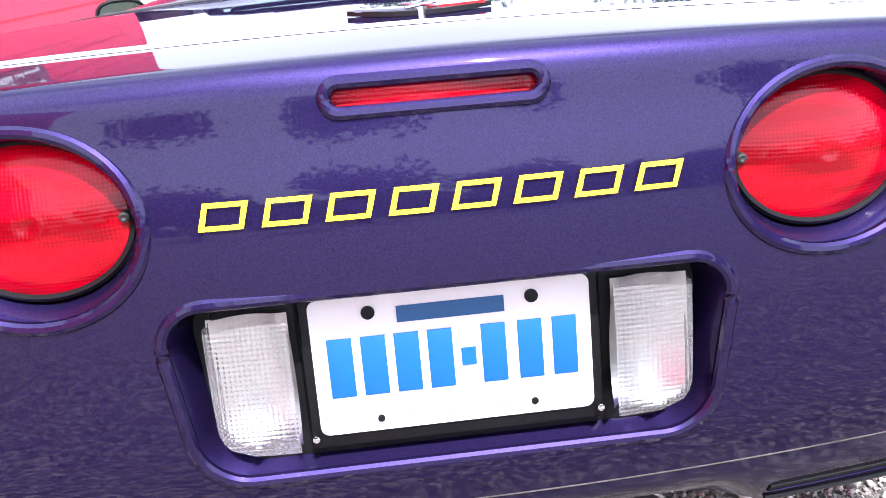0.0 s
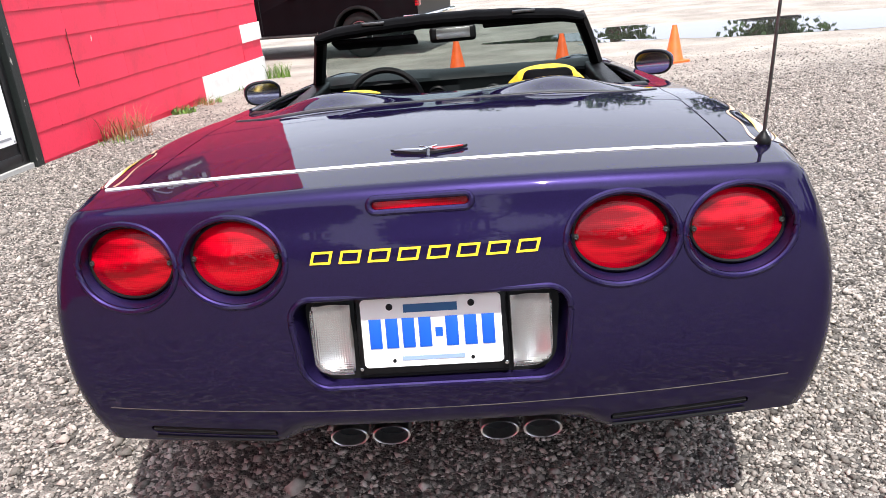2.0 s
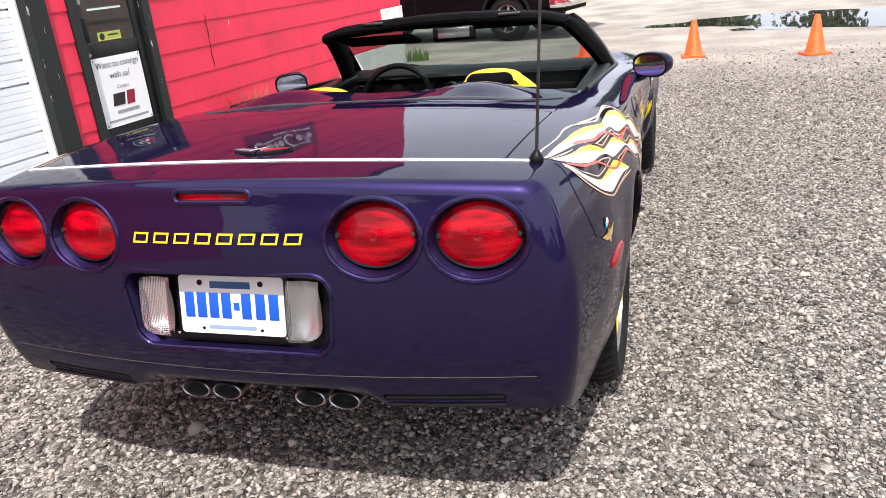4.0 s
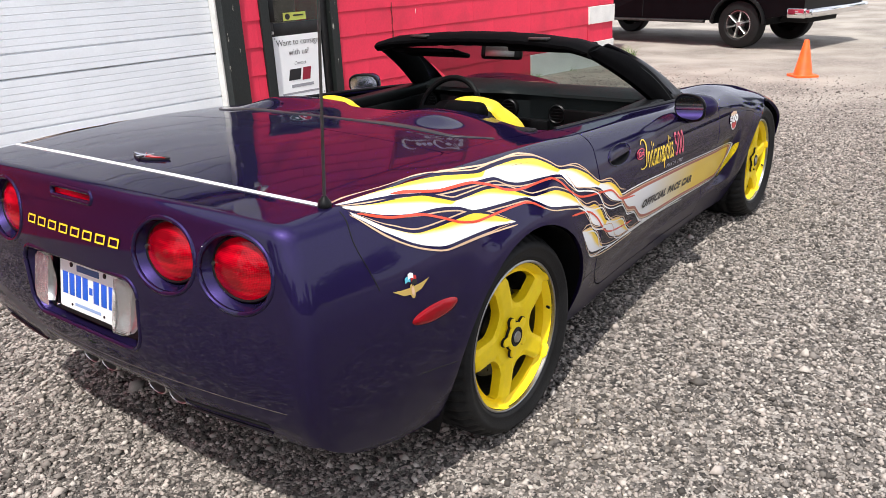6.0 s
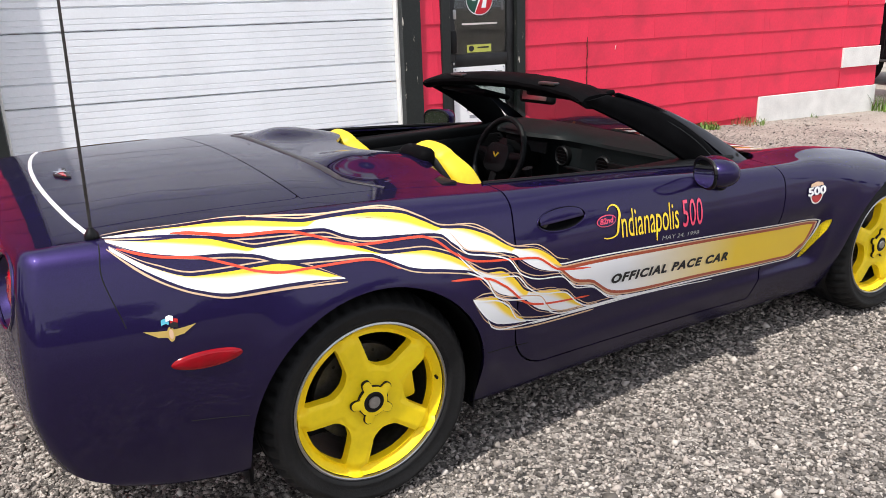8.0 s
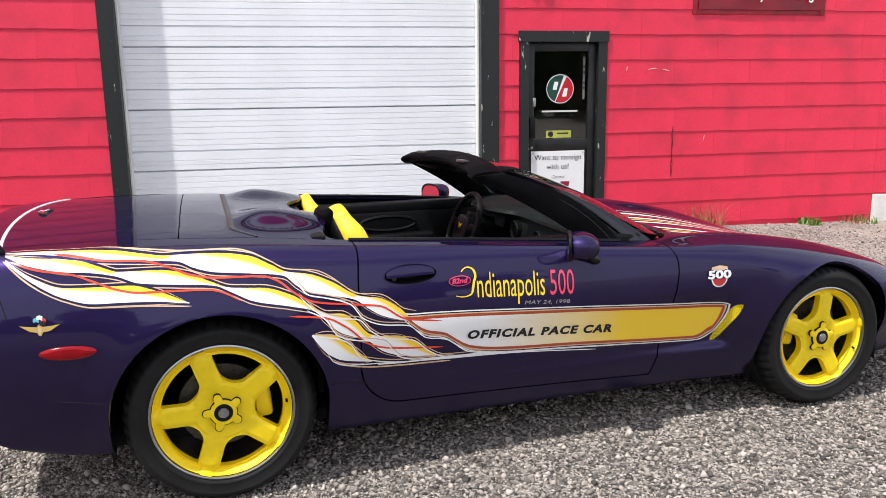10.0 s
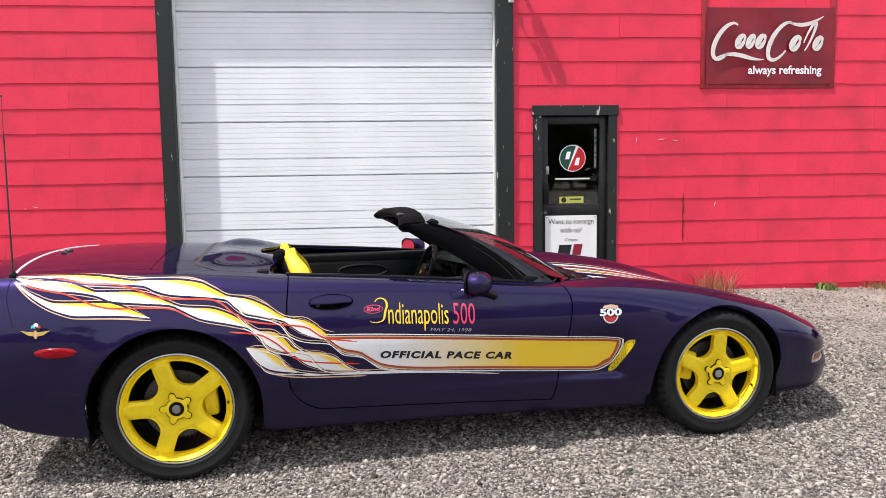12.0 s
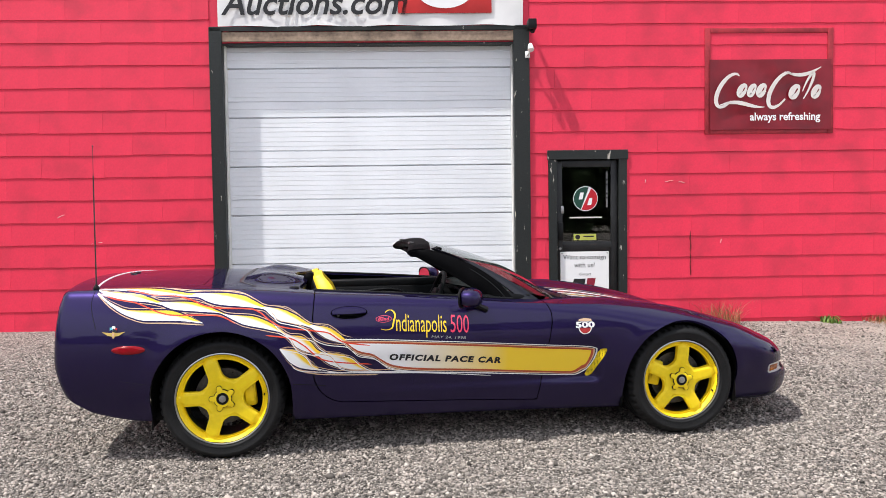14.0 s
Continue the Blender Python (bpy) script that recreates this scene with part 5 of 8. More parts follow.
def spoke_face(rim, base):
    """The five-spoke front of a wheel with its windows cut through."""
    k = rim / 0.25
    r_in, r_out, half = 0.108 * k, 0.213 * k, 0.038 * k
    nr, na = 40, 200
    pts, quads_ = [], []
    for i in range(nr + 1):
        r = 0.02 + (rim - 0.008 - 0.02) * i / nr
        for j in range(na):
            a = 2 * math.pi * j / na
            off = abs(((a - radians(base)) * 5 / (2 * math.pi) + 0.5) % 1 - 0.5) * 2 * math.pi / 5
            across = r * math.sin(off)
            x = -0.006 - 0.010 * math.exp(-((r / k - 0.06) / 0.05) ** 2)
            edge = max(0.0, min(1.0, (r / k - 0.205) / 0.016))
            ledge = max(0.0, min(1.0, (across / k - 0.016) / 0.012)) if r > r_out - 0.012 else 0.0
            x -= 0.016 * edge * (0.35 + 0.65 * ledge)
            x -= 0.006 * max(0.0, min(1.0, (across / k - 0.024) / 0.014)) * (1 if r / k > 0.1 else 0)
            lift = max(0.0, min(1.0, (r / k - 0.232) / 0.008))
            x += 0.018 * lift
            pts.append((x, r * math.cos(a), r * math.sin(a)))
    for i in range(nr):
        for j in range(na):
            b = (j + 1) % na
            quads_.append((i * na + j, (i + 1) * na + j, (i + 1) * na + b, i * na + b))

    def window(p):
        y, z = p[:, 1], p[:, 2]
        r, a = np.hypot(y, z), np.arctan2(z, y)
        off = ((a - radians(base)) * 5 / (2 * np.pi)) % 1 * 2 * np.pi / 5
        d1, d2 = r * np.sin(off), r * np.sin(2 * np.pi / 5 - off)
        return np.maximum(round_max(0.03 * k, half - d1, half - d2, r_in - r), r - r_out)
    w = Net(pts)
    _, rest = w.cut(quads_, window)
    return w.panel("spokes", rest, YELLOW_PAINT, 0.032, (1, 0, 0))


def hub_star(base, grow):
    """The cover over the wheel bolts: a disc with a round knob before each spoke."""
    out = []
    for j in range(100):
        a = 2 * math.pi * j / 100
        off = abs(((a - radians(base)) * 5 / (2 * math.pi) + 0.5) % 1 - 0.5) * 2 * math.pi / 5
        r, knob, at = 0.047, 0.0145, 0.057
        if at * math.sin(off) < knob:
            r = max(r, at * math.cos(off) + math.sqrt(knob**2 - (at * math.sin(off)) ** 2))
        r = max(r, 0.051 - 0.09 * max(0.0, off - 0.22))
        out.append(((r + grow) * math.cos(a), (r + grow) * math.sin(a)))
    return out


def wheel(at, side, r, rim, width, base, calliper):
    """A wheel on the car: x points outwards."""
    w = new("wheel", spoke_face(rim, base))
    w.parent = car
    w.matrix_basis = pose(side * at[0], at[1], at[2], 0, 0, 0 if side > 0 else 180)
    tagged(w, "yellow five-spoke alloy wheel with a low black tyre")
    part("tyre", tyre_mesh(r, rim, width), None, w, "black low-profile road tyre")
    part("rim_lip", lathe([(rim - 0.006, -0.004), (rim - 0.005, 0.006), (rim - 0.002, 0.008), (rim + 0.003, 0.006), (rim + 0.003, -0.01)], 96), BARE_METAL, w, "bare metal rim edge")
    part("rim_ring", lathe([(rim - 0.008, -0.004), (rim - 0.016, -0.012), (rim - 0.030, -0.03)], 96), YELLOW_PAINT, w)
    part("barrel", lathe([(rim - 0.030, -0.0305), (rim - 0.036, -0.09), (rim - 0.030, -width + 0.02)], 72), DARK_METAL, w, "dark dusty inner barrel")
    flip = pose(0, 0, 0, 90, 0, 90)  # plate in x, y -> wheel plane, thickness outwards
    part("hub_groove", moved(slab(hub_star(base, 0.0028), -0.012, -0.0035), flip), DEEP_BLACK, w)
    part("hub_cover", moved(slab(hub_star(base, 0.0), -0.014, 0.002, 0.004), flip), YELLOW_PAINT, w)
    part("cap_ring", lathe([(0.0, 0.003), (0.020, 0.003), (0.030, 0.005), (0.033, 0.0025), (0.033, -0.006)], 40), BLACK_PLASTIC, w, "black ring of the centre cap")
    part("centre_cap", lathe([(0.0, 0.009), (0.012, 0.009), (0.018, 0.0075), (0.0195, 0.004)], 32), BARE_METAL, w, "brushed metal centre cap")
    part("brake_disc", lathe([(0.075, -0.085), (0.155, -0.085), (0.157, -0.09), (0.157, -0.105), (0.075, -0.105)], 64), DARK_METAL, w, "dark steel brake disc")
    part("disc_hat", lathe([(0.0, -0.06), (0.07, -0.06), (0.078, -0.085)], 40), DARK_METAL, w)
    for q in range(18):
        a = 2 * math.pi * q / 18
        for rr in (0.105, 0.135):
            hole = moved(lathe([(0.0, -0.0835), (0.005, -0.0835)], 8), pose(0, rr * math.cos(a + rr * 9), rr * math.sin(a + rr * 9)))
            part("disc_hole", hole, DEEP_BLACK, w) if q % 3 == 0 else hole.free()
    cal = box(-0.115, -0.06, 0.10, 0.175, -0.075, 0.075, 0.016)
    box(-0.062, -0.052, 0.115, 0.165, -0.045, 0.045, 0.005, bm=cal)
    part("calliper", moved(cal, pose(0, 0, 0, calliper, 0, 0)), YELLOW_PAINT, w, "yellow brake calliper")
    part("valve", moved(tube([(0, 0, 0), (0.012, 0, -0.004)], 0.0045), pose(-0.014, (rim - 0.026) * math.cos(radians(base - 32)), (rim - 0.026) * math.sin(radians(base - 32)))), BLACK_PLASTIC, w)
    return w


for s in (1, -1):
    wheel((0.878, REAR_HUB[0], REAR_HUB[1]), s, 0.338, 0.2505, 0.275, 36, 5)
    wheel((0.878, FRONT_HUB[0], FRONT_HUB[1]), s, 0.327, 0.236, 0.245, 12, 165 if s > 0 else 15)

# ---- tail ----
def tail_point(x, z, lift=0.0):
    return (x, float(skin_rear(x, z, lift)[0]), z)


def dish(ring_xz, depth, shrink, mat, parent, name="recess", slope=None):
    """A recess wall from an outline on the tail inwards."""
    xs, zs = np.array([p[0] for p in ring_xz]), np.array([p[1] for p in ring_xz])
    cx, cz = xs.mean(), zs.mean()
    ys = skin_rear(xs, zs)
    ra = [(x, y - 0.0005, z) for x, y, z in zip(xs, ys, zs)]
    rm = [(cx + (x - cx) * (1 + shrink) / 2, y + depth * 0.35, cz + (z - cz) * (1 + shrink) / 2) for x, y, z in zip(xs, ys, zs)]
    if slope is None:
        rb = [(cx + (x - cx) * shrink, y + depth, cz + (z - cz) * shrink) for x, y, z in zip(xs, ys, zs)]
    else:
        rb = [(cx + (x - cx) * shrink, slope(z), cz + (z - cz) * shrink) for x, y, z in zip(xs, ys, zs)]
    n = len(ra)
    verts = ra + rm + rb
    faces = [(k * n + i, k * n + (i + 1) % n, (k + 1) * n + (i + 1) % n, (k + 1) * n + i) for k in range(2) for i in range(n)]
    made = part(name, mesh_of(name, verts, faces, mat), None, parent)
    part("lip", tube([(x, y + 0.0035, z) for x, y, z in ra], 0.0075, 10, True), mat, made)
    return made, rb


for s in (-1, 1):
    for cx, cz in LAMP_AT:
        cx = s * cx
        outline = [(cx + LAMP_A * 1.002 * math.cos(a), cz + LAMP_B * 1.002 * math.sin(a)) for a in np.linspace(0, 2 * math.pi, 56, False)]
        lamp, inner = dish(outline, 0.034, 0.85, PAINT, car, "tail_lamp")
        tagged(lamp, "oval red tail lamp in a recess")
        y0 = float(np.mean([q[1] for q in inner]))
        a_, b_ = LAMP_A * 0.855, (LAMP_B - 0.006) * 0.87
        cz += 0.004
        tilt = (float(skin_rear(cx + 0.05, cz)[0]) - float(skin_rear(cx - 0.05, cz)[0])) / 0.1
        lean = (float(skin_rear(cx, cz + 0.05)[0]) - float(skin_rear(cx, cz - 0.05)[0])) / 0.1
        verts, faces = [(cx, y0 - 0.021, cz)], []
        for i in range(1, 13):
            t = i / 12
            for j in range(48):
                a = 2 * math.pi * j / 48
                dx, dz = a_ * t * math.cos(a), b_ * t * math.sin(a)
                verts.append((cx + dx, y0 - 0.021 * (1 - t**2.2) - 0.004 + tilt * dx + lean * dz, cz + dz))
        faces += [(0, 1 + j, 1 + (j + 1) % 48) for j in range(48)]
        for i in range(11):
            faces += [(1 + i * 48 + j, 1 + (i + 1) * 48 + j, 1 + (i + 1) * 48 + (j + 1) % 48, 1 + i * 48 + (j + 1) % 48) for j in range(48)]
        part("lens", mesh_of("lens", verts, faces, RED_LENS), None, lamp, "ribbed red plastic lens")
        rimline = [(cx + a_ * 1.0 * math.cos(a), y0 - 0.004 + tilt * a_ * math.cos(a) + lean * b_ * math.sin(a), cz + b_ * math.sin(a)) for a in np.linspace(0, 2 * math.pi, 56, False)]
        part("gasket", tube(rimline, 0.0045, 6, True), BLACK_PLASTIC, lamp)
        for q in (-1, 1):
            part("screw", moved(lathe([(0.0, -0.002), (0.003, -0.004), (0.0055, -0.003), (0.006, 0.004)], 14), pose(cx + q * a_ * 0.93, y0 - 0.010 + q * tilt * a_ * 0.93, cz, 0, 0, 90)), DARK_METAL, lamp, "small dull screw")

brake = [(p[0], 0.928 + p[1]) for p in rounded_rect(0.212, 0.029, 0.0144, 8)]
lamp, inner = dish(brake, 0.012, 0.985, PAINT, car, "brake_lamp")
tagged(lamp, "narrow red high-level brake lamp")
verts = [(0, float(np.mean([q[1] for q in inner])) - 0.006, 0.928)] + [(q[0], q[1] - 0.002, q[2]) for q in inner]
part("lens", mesh_of("lens", verts, [(0, 1 + i, 1 + (i + 1) % len(inner)) for i in range(len(inner))], RED_LENS), None, lamp, "narrow red lens")

# number plate recess
plate_ring = []
for px, pz2 in rounded_rect(2 * PLATE_W, PLATE_Z1 - PLATE_Z0, 0.055, 10):
    z = (PLATE_Z0 + PLATE_Z1) / 2 + pz2
    plate_ring.append((px * (1 + 0.1 * (z - 0.64) / PLATE_W), z))


def plate_plane(z):
    return -0.893 - 0.2 * (0.72 - z)


recess, inner = dish(plate_ring, 0.05, 0.93, PAINT, car, "plate_recess", lambda z: plate_plane(z) + 0.022)
part("backing", mesh_of("backing", [(q[0] * 1.02, q[1] - 0.001, q[2]) for q in inner], [tuple(range(len(inner)))], BLACK_PLASTIC, False), None, recess, "black plastic plate carrier")
PLATE_POSE = pose(0, plate_plane(0.643), 0.643, -11.3, 0, 0)
part("carrier", moved(box(-0.163, 0.163, 0.002, 0.012, -0.092, 0.086, 0.003), PLATE_POSE), BLACK_PLASTIC, recess)
plate = new("number_plate", bm_mesh("number_plate", moved(slab(rounded_rect(0.303, 0.152, 0.01), 0, 0.002), pose(0, 0.001, 0, 90, 0, 0)), WHITE_ENAMEL))
plate.parent = car
plate.matrix_basis = PLATE_POSE
tagged(plate, "white number plate with blue bars")
for k, x in enumerate((-0.122, -0.086, -0.05, -0.014, 0.044, 0.084, 0.122)):
    part("bar", box(x - 0.0135, x + 0.0135, -0.0025, -0.001, -0.034, 0.032, 0.0005), BLUE_INK, plate)
part("bar", box(0.008, 0.024, -0.0025, -0.001, -0.012, 0.008), BLUE_INK, plate)
part("bar", box(-0.058, 0.058, -0.0025, -0.001, 0.044, 0.062), material("dark_blue_ink", (0.02, 0.09, 0.22), 0.4, stain=0.1), plate)
part("bar", box(-0.068, 0.068, -0.0025, -0.001, -0.062, -0.053), material("pale_blue_ink", (0.25, 0.35, 0.55), 0.4, stain=0.1), plate)
for x, z, w in ((-0.088, 0.058, 0.0075), (0.088, 0.058, 0.0075), (-0.085, -0.062, 0.004), (0.085, -0.062, 0.004)):
    part("bolt", moved(lathe([(0, -0.004), (w, -0.003), (w, 0.002)], 16), pose(x, 0, z, 0, 0, 90)), BLACK_PLASTIC, plate)
for s in (-1, 1):
    rev = new("reversing_lamp", bm_mesh("reversing_lamp", moved(slab([(s * 0.168, -0.083), (s * 0.235, -0.083), (s * 0.25, -0.078), (s * 0.258, -0.062), (s * 0.262, 0.05), (s * 0.258, 0.068), (s * 0.246, 0.076), (s * 0.168, 0.076)], -0.028, -0.024, 0.001), pose(0, -0.004, 0, 90, 0, 0)), BLACK_PLASTIC, True))
    rev.parent = car
    rev.matrix_basis = PLATE_POSE
    tagged(rev, "clear ribbed reversing lamp beside the plate")
    nx, nz = 14, 16
    bowl_verts = []
    for j in range(nz + 1):
        for i in range(nx + 1):
            u, v = i / nx, j / nz
            deep = 0.02 - 0.034 * min(1.0, ((u - 0.5) / 0.62) ** 2 + ((v - 0.38) / 0.72) ** 2)
            bowl_verts.append((s * (0.171 + (0.083 - 0.034 * (1 - math.sqrt(1 - (max(0, 0.22 - v) / 0.22) ** 2))) * u), deep, -0.078 + 0.149 * v))
    bowl_faces = [(j * (nx + 1) + i, j * (nx + 1) + i + 1, (j + 1) * (nx + 1) + i + 1, (j + 1) * (nx + 1) + i) for j in range(nz) for i in range(nx)]
    part("reflector", mesh_of("reflector", bowl_verts, bowl_faces, REFLECTOR), None, rev, "silvered reflector bowl")
    verts, faces = [], []
    for j in range(nz + 1):
        for i in range(nx + 1):
            u, v = i / nx, j / nz
            wide = 0.087 * (1 - 0.05 * (1 - v)) - 0.034 * (1 - math.sqrt(1 - (max(0, 0.22 - v) / 0.22) ** 2)) - 0.012 * (1 - math.sqrt(1 - (max(0, v - 0.9) / 0.1) ** 2))
            verts.append((s * (0.171 + wide * u), -0.018 - 0.008 * math.sin(math.pi * min(1, 0.25 + v * 0.65)) - 0.004 * math.sin(math.pi * (0.5 - u * 0.5)), -0.08 + 0.153 * v))
    faces = [(j * (nx + 1) + i, j * (nx + 1) + i + 1, (j + 1) * (nx + 1) + i + 1, (j + 1) * (nx + 1) + i) for j in range(nz) for i in range(nx)]
    part("lens", mesh_of("lens", verts, faces, RIBBED_GLASS), None, rev, "clear ribbed lens over a bright reflector").visible_shadow = False
    part("screw", moved(lathe([(0, -0.008), (0.004, -0.007), (0.004, 0.0)], 12), pose(s * 0.157, -0.002, -0.076, 0, 0, 90)), CHROME, rev)

# plain yellow slanted shapes across the tail in place of a name
for k in range(8):
    x = -0.214 + 0.0612 * k
    bmk = bmesh.new()
    outer = [(-0.025, -0.0135), (0.019, -0.0135), (0.027, 0.0135), (-0.017, 0.0135)]
    hole = [(-0.0175, -0.0085), (0.0150, -0.0085), (0.0195, 0.0085), (-0.0130, 0.0085)]
    ring_o = [bmk.verts.new((x + a, 0, 0.8305 + b)) for a, b in outer]
    ring_i = [bmk.verts.new((x + a, 0, 0.8305 + b)) for a, b in hole]
    for i in range(4):
        bmk.faces.new((ring_o[i], ring_o[(i + 1) % 4], ring_i[(i + 1) % 4], ring_i[i]))
    bmesh.ops.subdivide_edges(bmk, edges=bmk.edges, cuts=2)
    for v in bmk.verts:
        v.co.y = float(skin_rear(v.co.x, v.co.z, 0.003)[0])
    part("badge_shape", bm_mesh("badge_shape", bmk, YELLOW_VINYL), None, car, "plain yellow slanted badge shape")

# scuffed edge across the lower bumper
SCUFF = material("scuffed_edge", (0.045, 0.036, 0.036), 0.7, grain=0.4, grain_size=90, stain=0.5, stain_size=14)
xs = np.linspace(-0.77, 0.77, 60)
part("scuffed_edge", tube([tail_point(x, 0.468 + 0.012 * x * x, -0.0008) for x in xs], 0.002, 5), SCUFF, car, "pale scuffed crease across the bumper")
# bumper slots: dark blades inside, and black tubes for the shaded depth
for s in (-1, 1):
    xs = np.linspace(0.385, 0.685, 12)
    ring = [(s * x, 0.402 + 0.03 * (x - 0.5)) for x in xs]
    part("slot_dark_fill", tube([(x, float(skin_rear(x, z)[0]) + 0.012, z) for x, z in ring], 0.012, 6), DEEP_BLACK, car)
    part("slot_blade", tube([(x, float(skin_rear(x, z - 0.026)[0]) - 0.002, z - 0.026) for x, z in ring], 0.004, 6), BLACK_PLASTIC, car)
# tail pipes
for x in (-0.232, -0.13, 0.13, 0.232):
    pipe = bmesh.new()
    rings = []
    for y, k in ((-0.50, 0.9), (-0.80, 0.99), (-0.822, 1.02), (-0.83, 1.0), (-0.832, 0.94), (-0.83, 0.88), (-0.82, 0.86), (-0.70, 0.84)):
        rings.append([pipe.verts.new((x + 0.046 * k * math.cos(a), y, 0.3315 + 0.0265 * k * math.sin(a))) for a in np.linspace(0, 2 * math.pi, 36, False)])
    for a, b in zip(rings, rings[1:]):
        for i in range(36):
            pipe.faces.new((a[i], a[(i + 1) % 36], b[(i + 1) % 36], b[i]))
    tip = part("tail_pipe", pipe, PIPE_STEEL, car, "oval polished tail pipe")
    # flat black disc closes the bore in place of its shaded depth
    part("bore", mesh_of("bore", [(x + 0.0405 * math.cos(a), -0.79, 0.3315 + 0.0233 * math.sin(a)) for a in np.linspace(0, 2 * math.pi, 30, False)], [tuple(range(30))], DEEP_BLACK, False), None, tip, "flat black disc for the dark inside of the pipe")
part("silencer", box(-0.42, 0.42, -0.62, -0.40, 0.24, 0.40, 0.05), DARK_METAL, car, "dull steel silencer box")

# ---- deck ----
xs = np.linspace(-0.765, 0.765, 70)
rows = []
for off, lift in ((-0.0068, 0.0005), (-0.005, 0.0035), (0.004, 0.0035), (0.0058, 0.0005)):
    ys = -0.735 + 0.105 * xs**2 + 0.02 * np.maximum(np.abs(xs) - 0.6, 0) + off
    rows.append([(x, y, z) for x, y, z in zip(xs, ys, skin_z(xs, ys, lift))])
n = len(xs)
part("deck_stripe", mesh_of("deck_stripe", sum(rows, []), [(a * n + i, a * n + i + 1, (a + 1) * n + i + 1, (a + 1) * n + i) for a in range(3) for i in range(n - 1)], WHITE_VINYL), None, car, "white stripe strip along the rear deck edge")
EMB_BLACK, EMB_WHITE, EMB_RED = INK, material("grey_enamel", (0.22, 0.24, 0.3), 0.25, coat=0.6, stain=0.1), material("red_enamel", (0.5, 0.02, 0.02), 0.25, coat=0.8, stain=0.1)
emblem = new("deck_emblem", None)
emblem.parent = car
emblem.matrix_basis = pose(0.008, -0.655, 0.977, 2, 0, 0)
tagged(emblem, "small crossed-wing emblem in black, white and red")
for s, mat in ((-1, EMB_WHITE), (1, EMB_RED)):
    wing = [(s * 0.004, -0.016), (s * 0.03, -0.012), (s * 0.06, -0.002), (s * 0.085, 0.012), (s * 0.06, 0.014), (s * 0.03, 0.008), (s * 0.004, 0.012)]
    part("wing_outline", slab([(x * 1.06, y * 1.5) for x, y in wing], 0.0, 0.006), EMB_BLACK, emblem)
    part("wing", slab([(x * 0.9 + s * 0.004, y * 0.55) for x, y in wing], 0.005, 0.0085), mat, emblem)
    part("staff", tube([(-s * 0.02, -0.02, 0.009), (s * 0.02, 0.014, 0.010)], 0.0018, 6), CHROME, emblem)
# rubber seal across the rear deck behind the fairings
seal_x = np.linspace(-0.70, 0.70, 60)
seal_y = 0.08 + 0.11 * step(np.abs(seal_x), 0.56, 0.76)
slim = 1 - 0.6 * step(np.abs(seal_x), 0.5, 0.7)
dirs = np.stack([np.gradient(seal_x), np.gradient(seal_y)], 1)
dirs /= np.linalg.norm(dirs, axis=1)[:, None]
rows = []
for across, lift in ((-0.012, 0.0004), (-0.010, 0.003), (0.010, 0.003), (0.012, 0.0004)):
    px_, py_ = seal_x - dirs[:, 1] * across * slim, seal_y + dirs[:, 0] * across * slim
    rows.append([(x, y, z) for x, y, z in zip(px_, py_, skin_z(px_, py_, lift))])
n = len(seal_x)
part("deck_seal", mesh_of("deck_seal", sum(rows, []), [(a * n + i, a * n + i + 1, (a + 1) * n + i + 1, (a + 1) * n + i) for a in range(3) for i in range(n - 1)], SEAL_GREY), None, car, "black rubber seal across the rear deck")
# aerial
aerial = new("aerial", bm_mesh("aerial", moved(lathe([(0.0, 0.028), (0.006, 0.027), (0.009, 0.021), (0.014, 0.015), (0.0175, 0.007), (0.0175, 0.0), (0.014, -0.008)], 28), pose(0, 0, 0, 0, -90, 0)), BLACK_PLASTIC, True))
aerial.parent = car
aerial.matrix_basis = pose(0.757, -0.672, 0.944, -1.3, 4, 0)
tagged(aerial, "black telescopic radio aerial")
part("mast", tube([(0, 0, 0.02), (0, 0, 0.33), (0, 0.001, 0.62)], [0.0042, 0.0036, 0.0032], 10), DARK_METAL, aerial)
part("mast_top", tube([(0, 0.001, 0.60), (0, 0.002, 0.775)], 0.0014, 6), DARK_METAL, aerial)
part("mast_tip", lathe([(0, 0), (0.004, 0.002), (0.004, 0.008), (0, 0.01)], 10), DARK_METAL, aerial).matrix_basis = pose(0, 0.002, 0.772, 0, -90, 0)

# ---- flank fittings ----
def flank(y, z, lift=0.0, s=1):
    return (s * float(skin_x(y, z, lift)[0]), y, z)


def skin_line(points_yz, width=0.0018, s=1, count=40, lift=0.0002):
    ts = np.linspace(0, 1, count)
    at = np.linspace(0, 1, len(points_yz))
    ys = curve(ts, *zip(at, [p[0] for p in points_yz])) if len(points_yz) > 2 else np.interp(ts, at, [p[0] for p in points_yz])
    zs = curve(ts, *zip(at, [p[1] for p in points_yz])) if len(points_yz) > 2 else np.interp(ts, at, [p[1] for p in points_yz])
    xs = skin_x(ys, zs, lift)
    return tube([(s * x, y, z) for x, y, z in zip(xs, ys, zs)], width, 5)


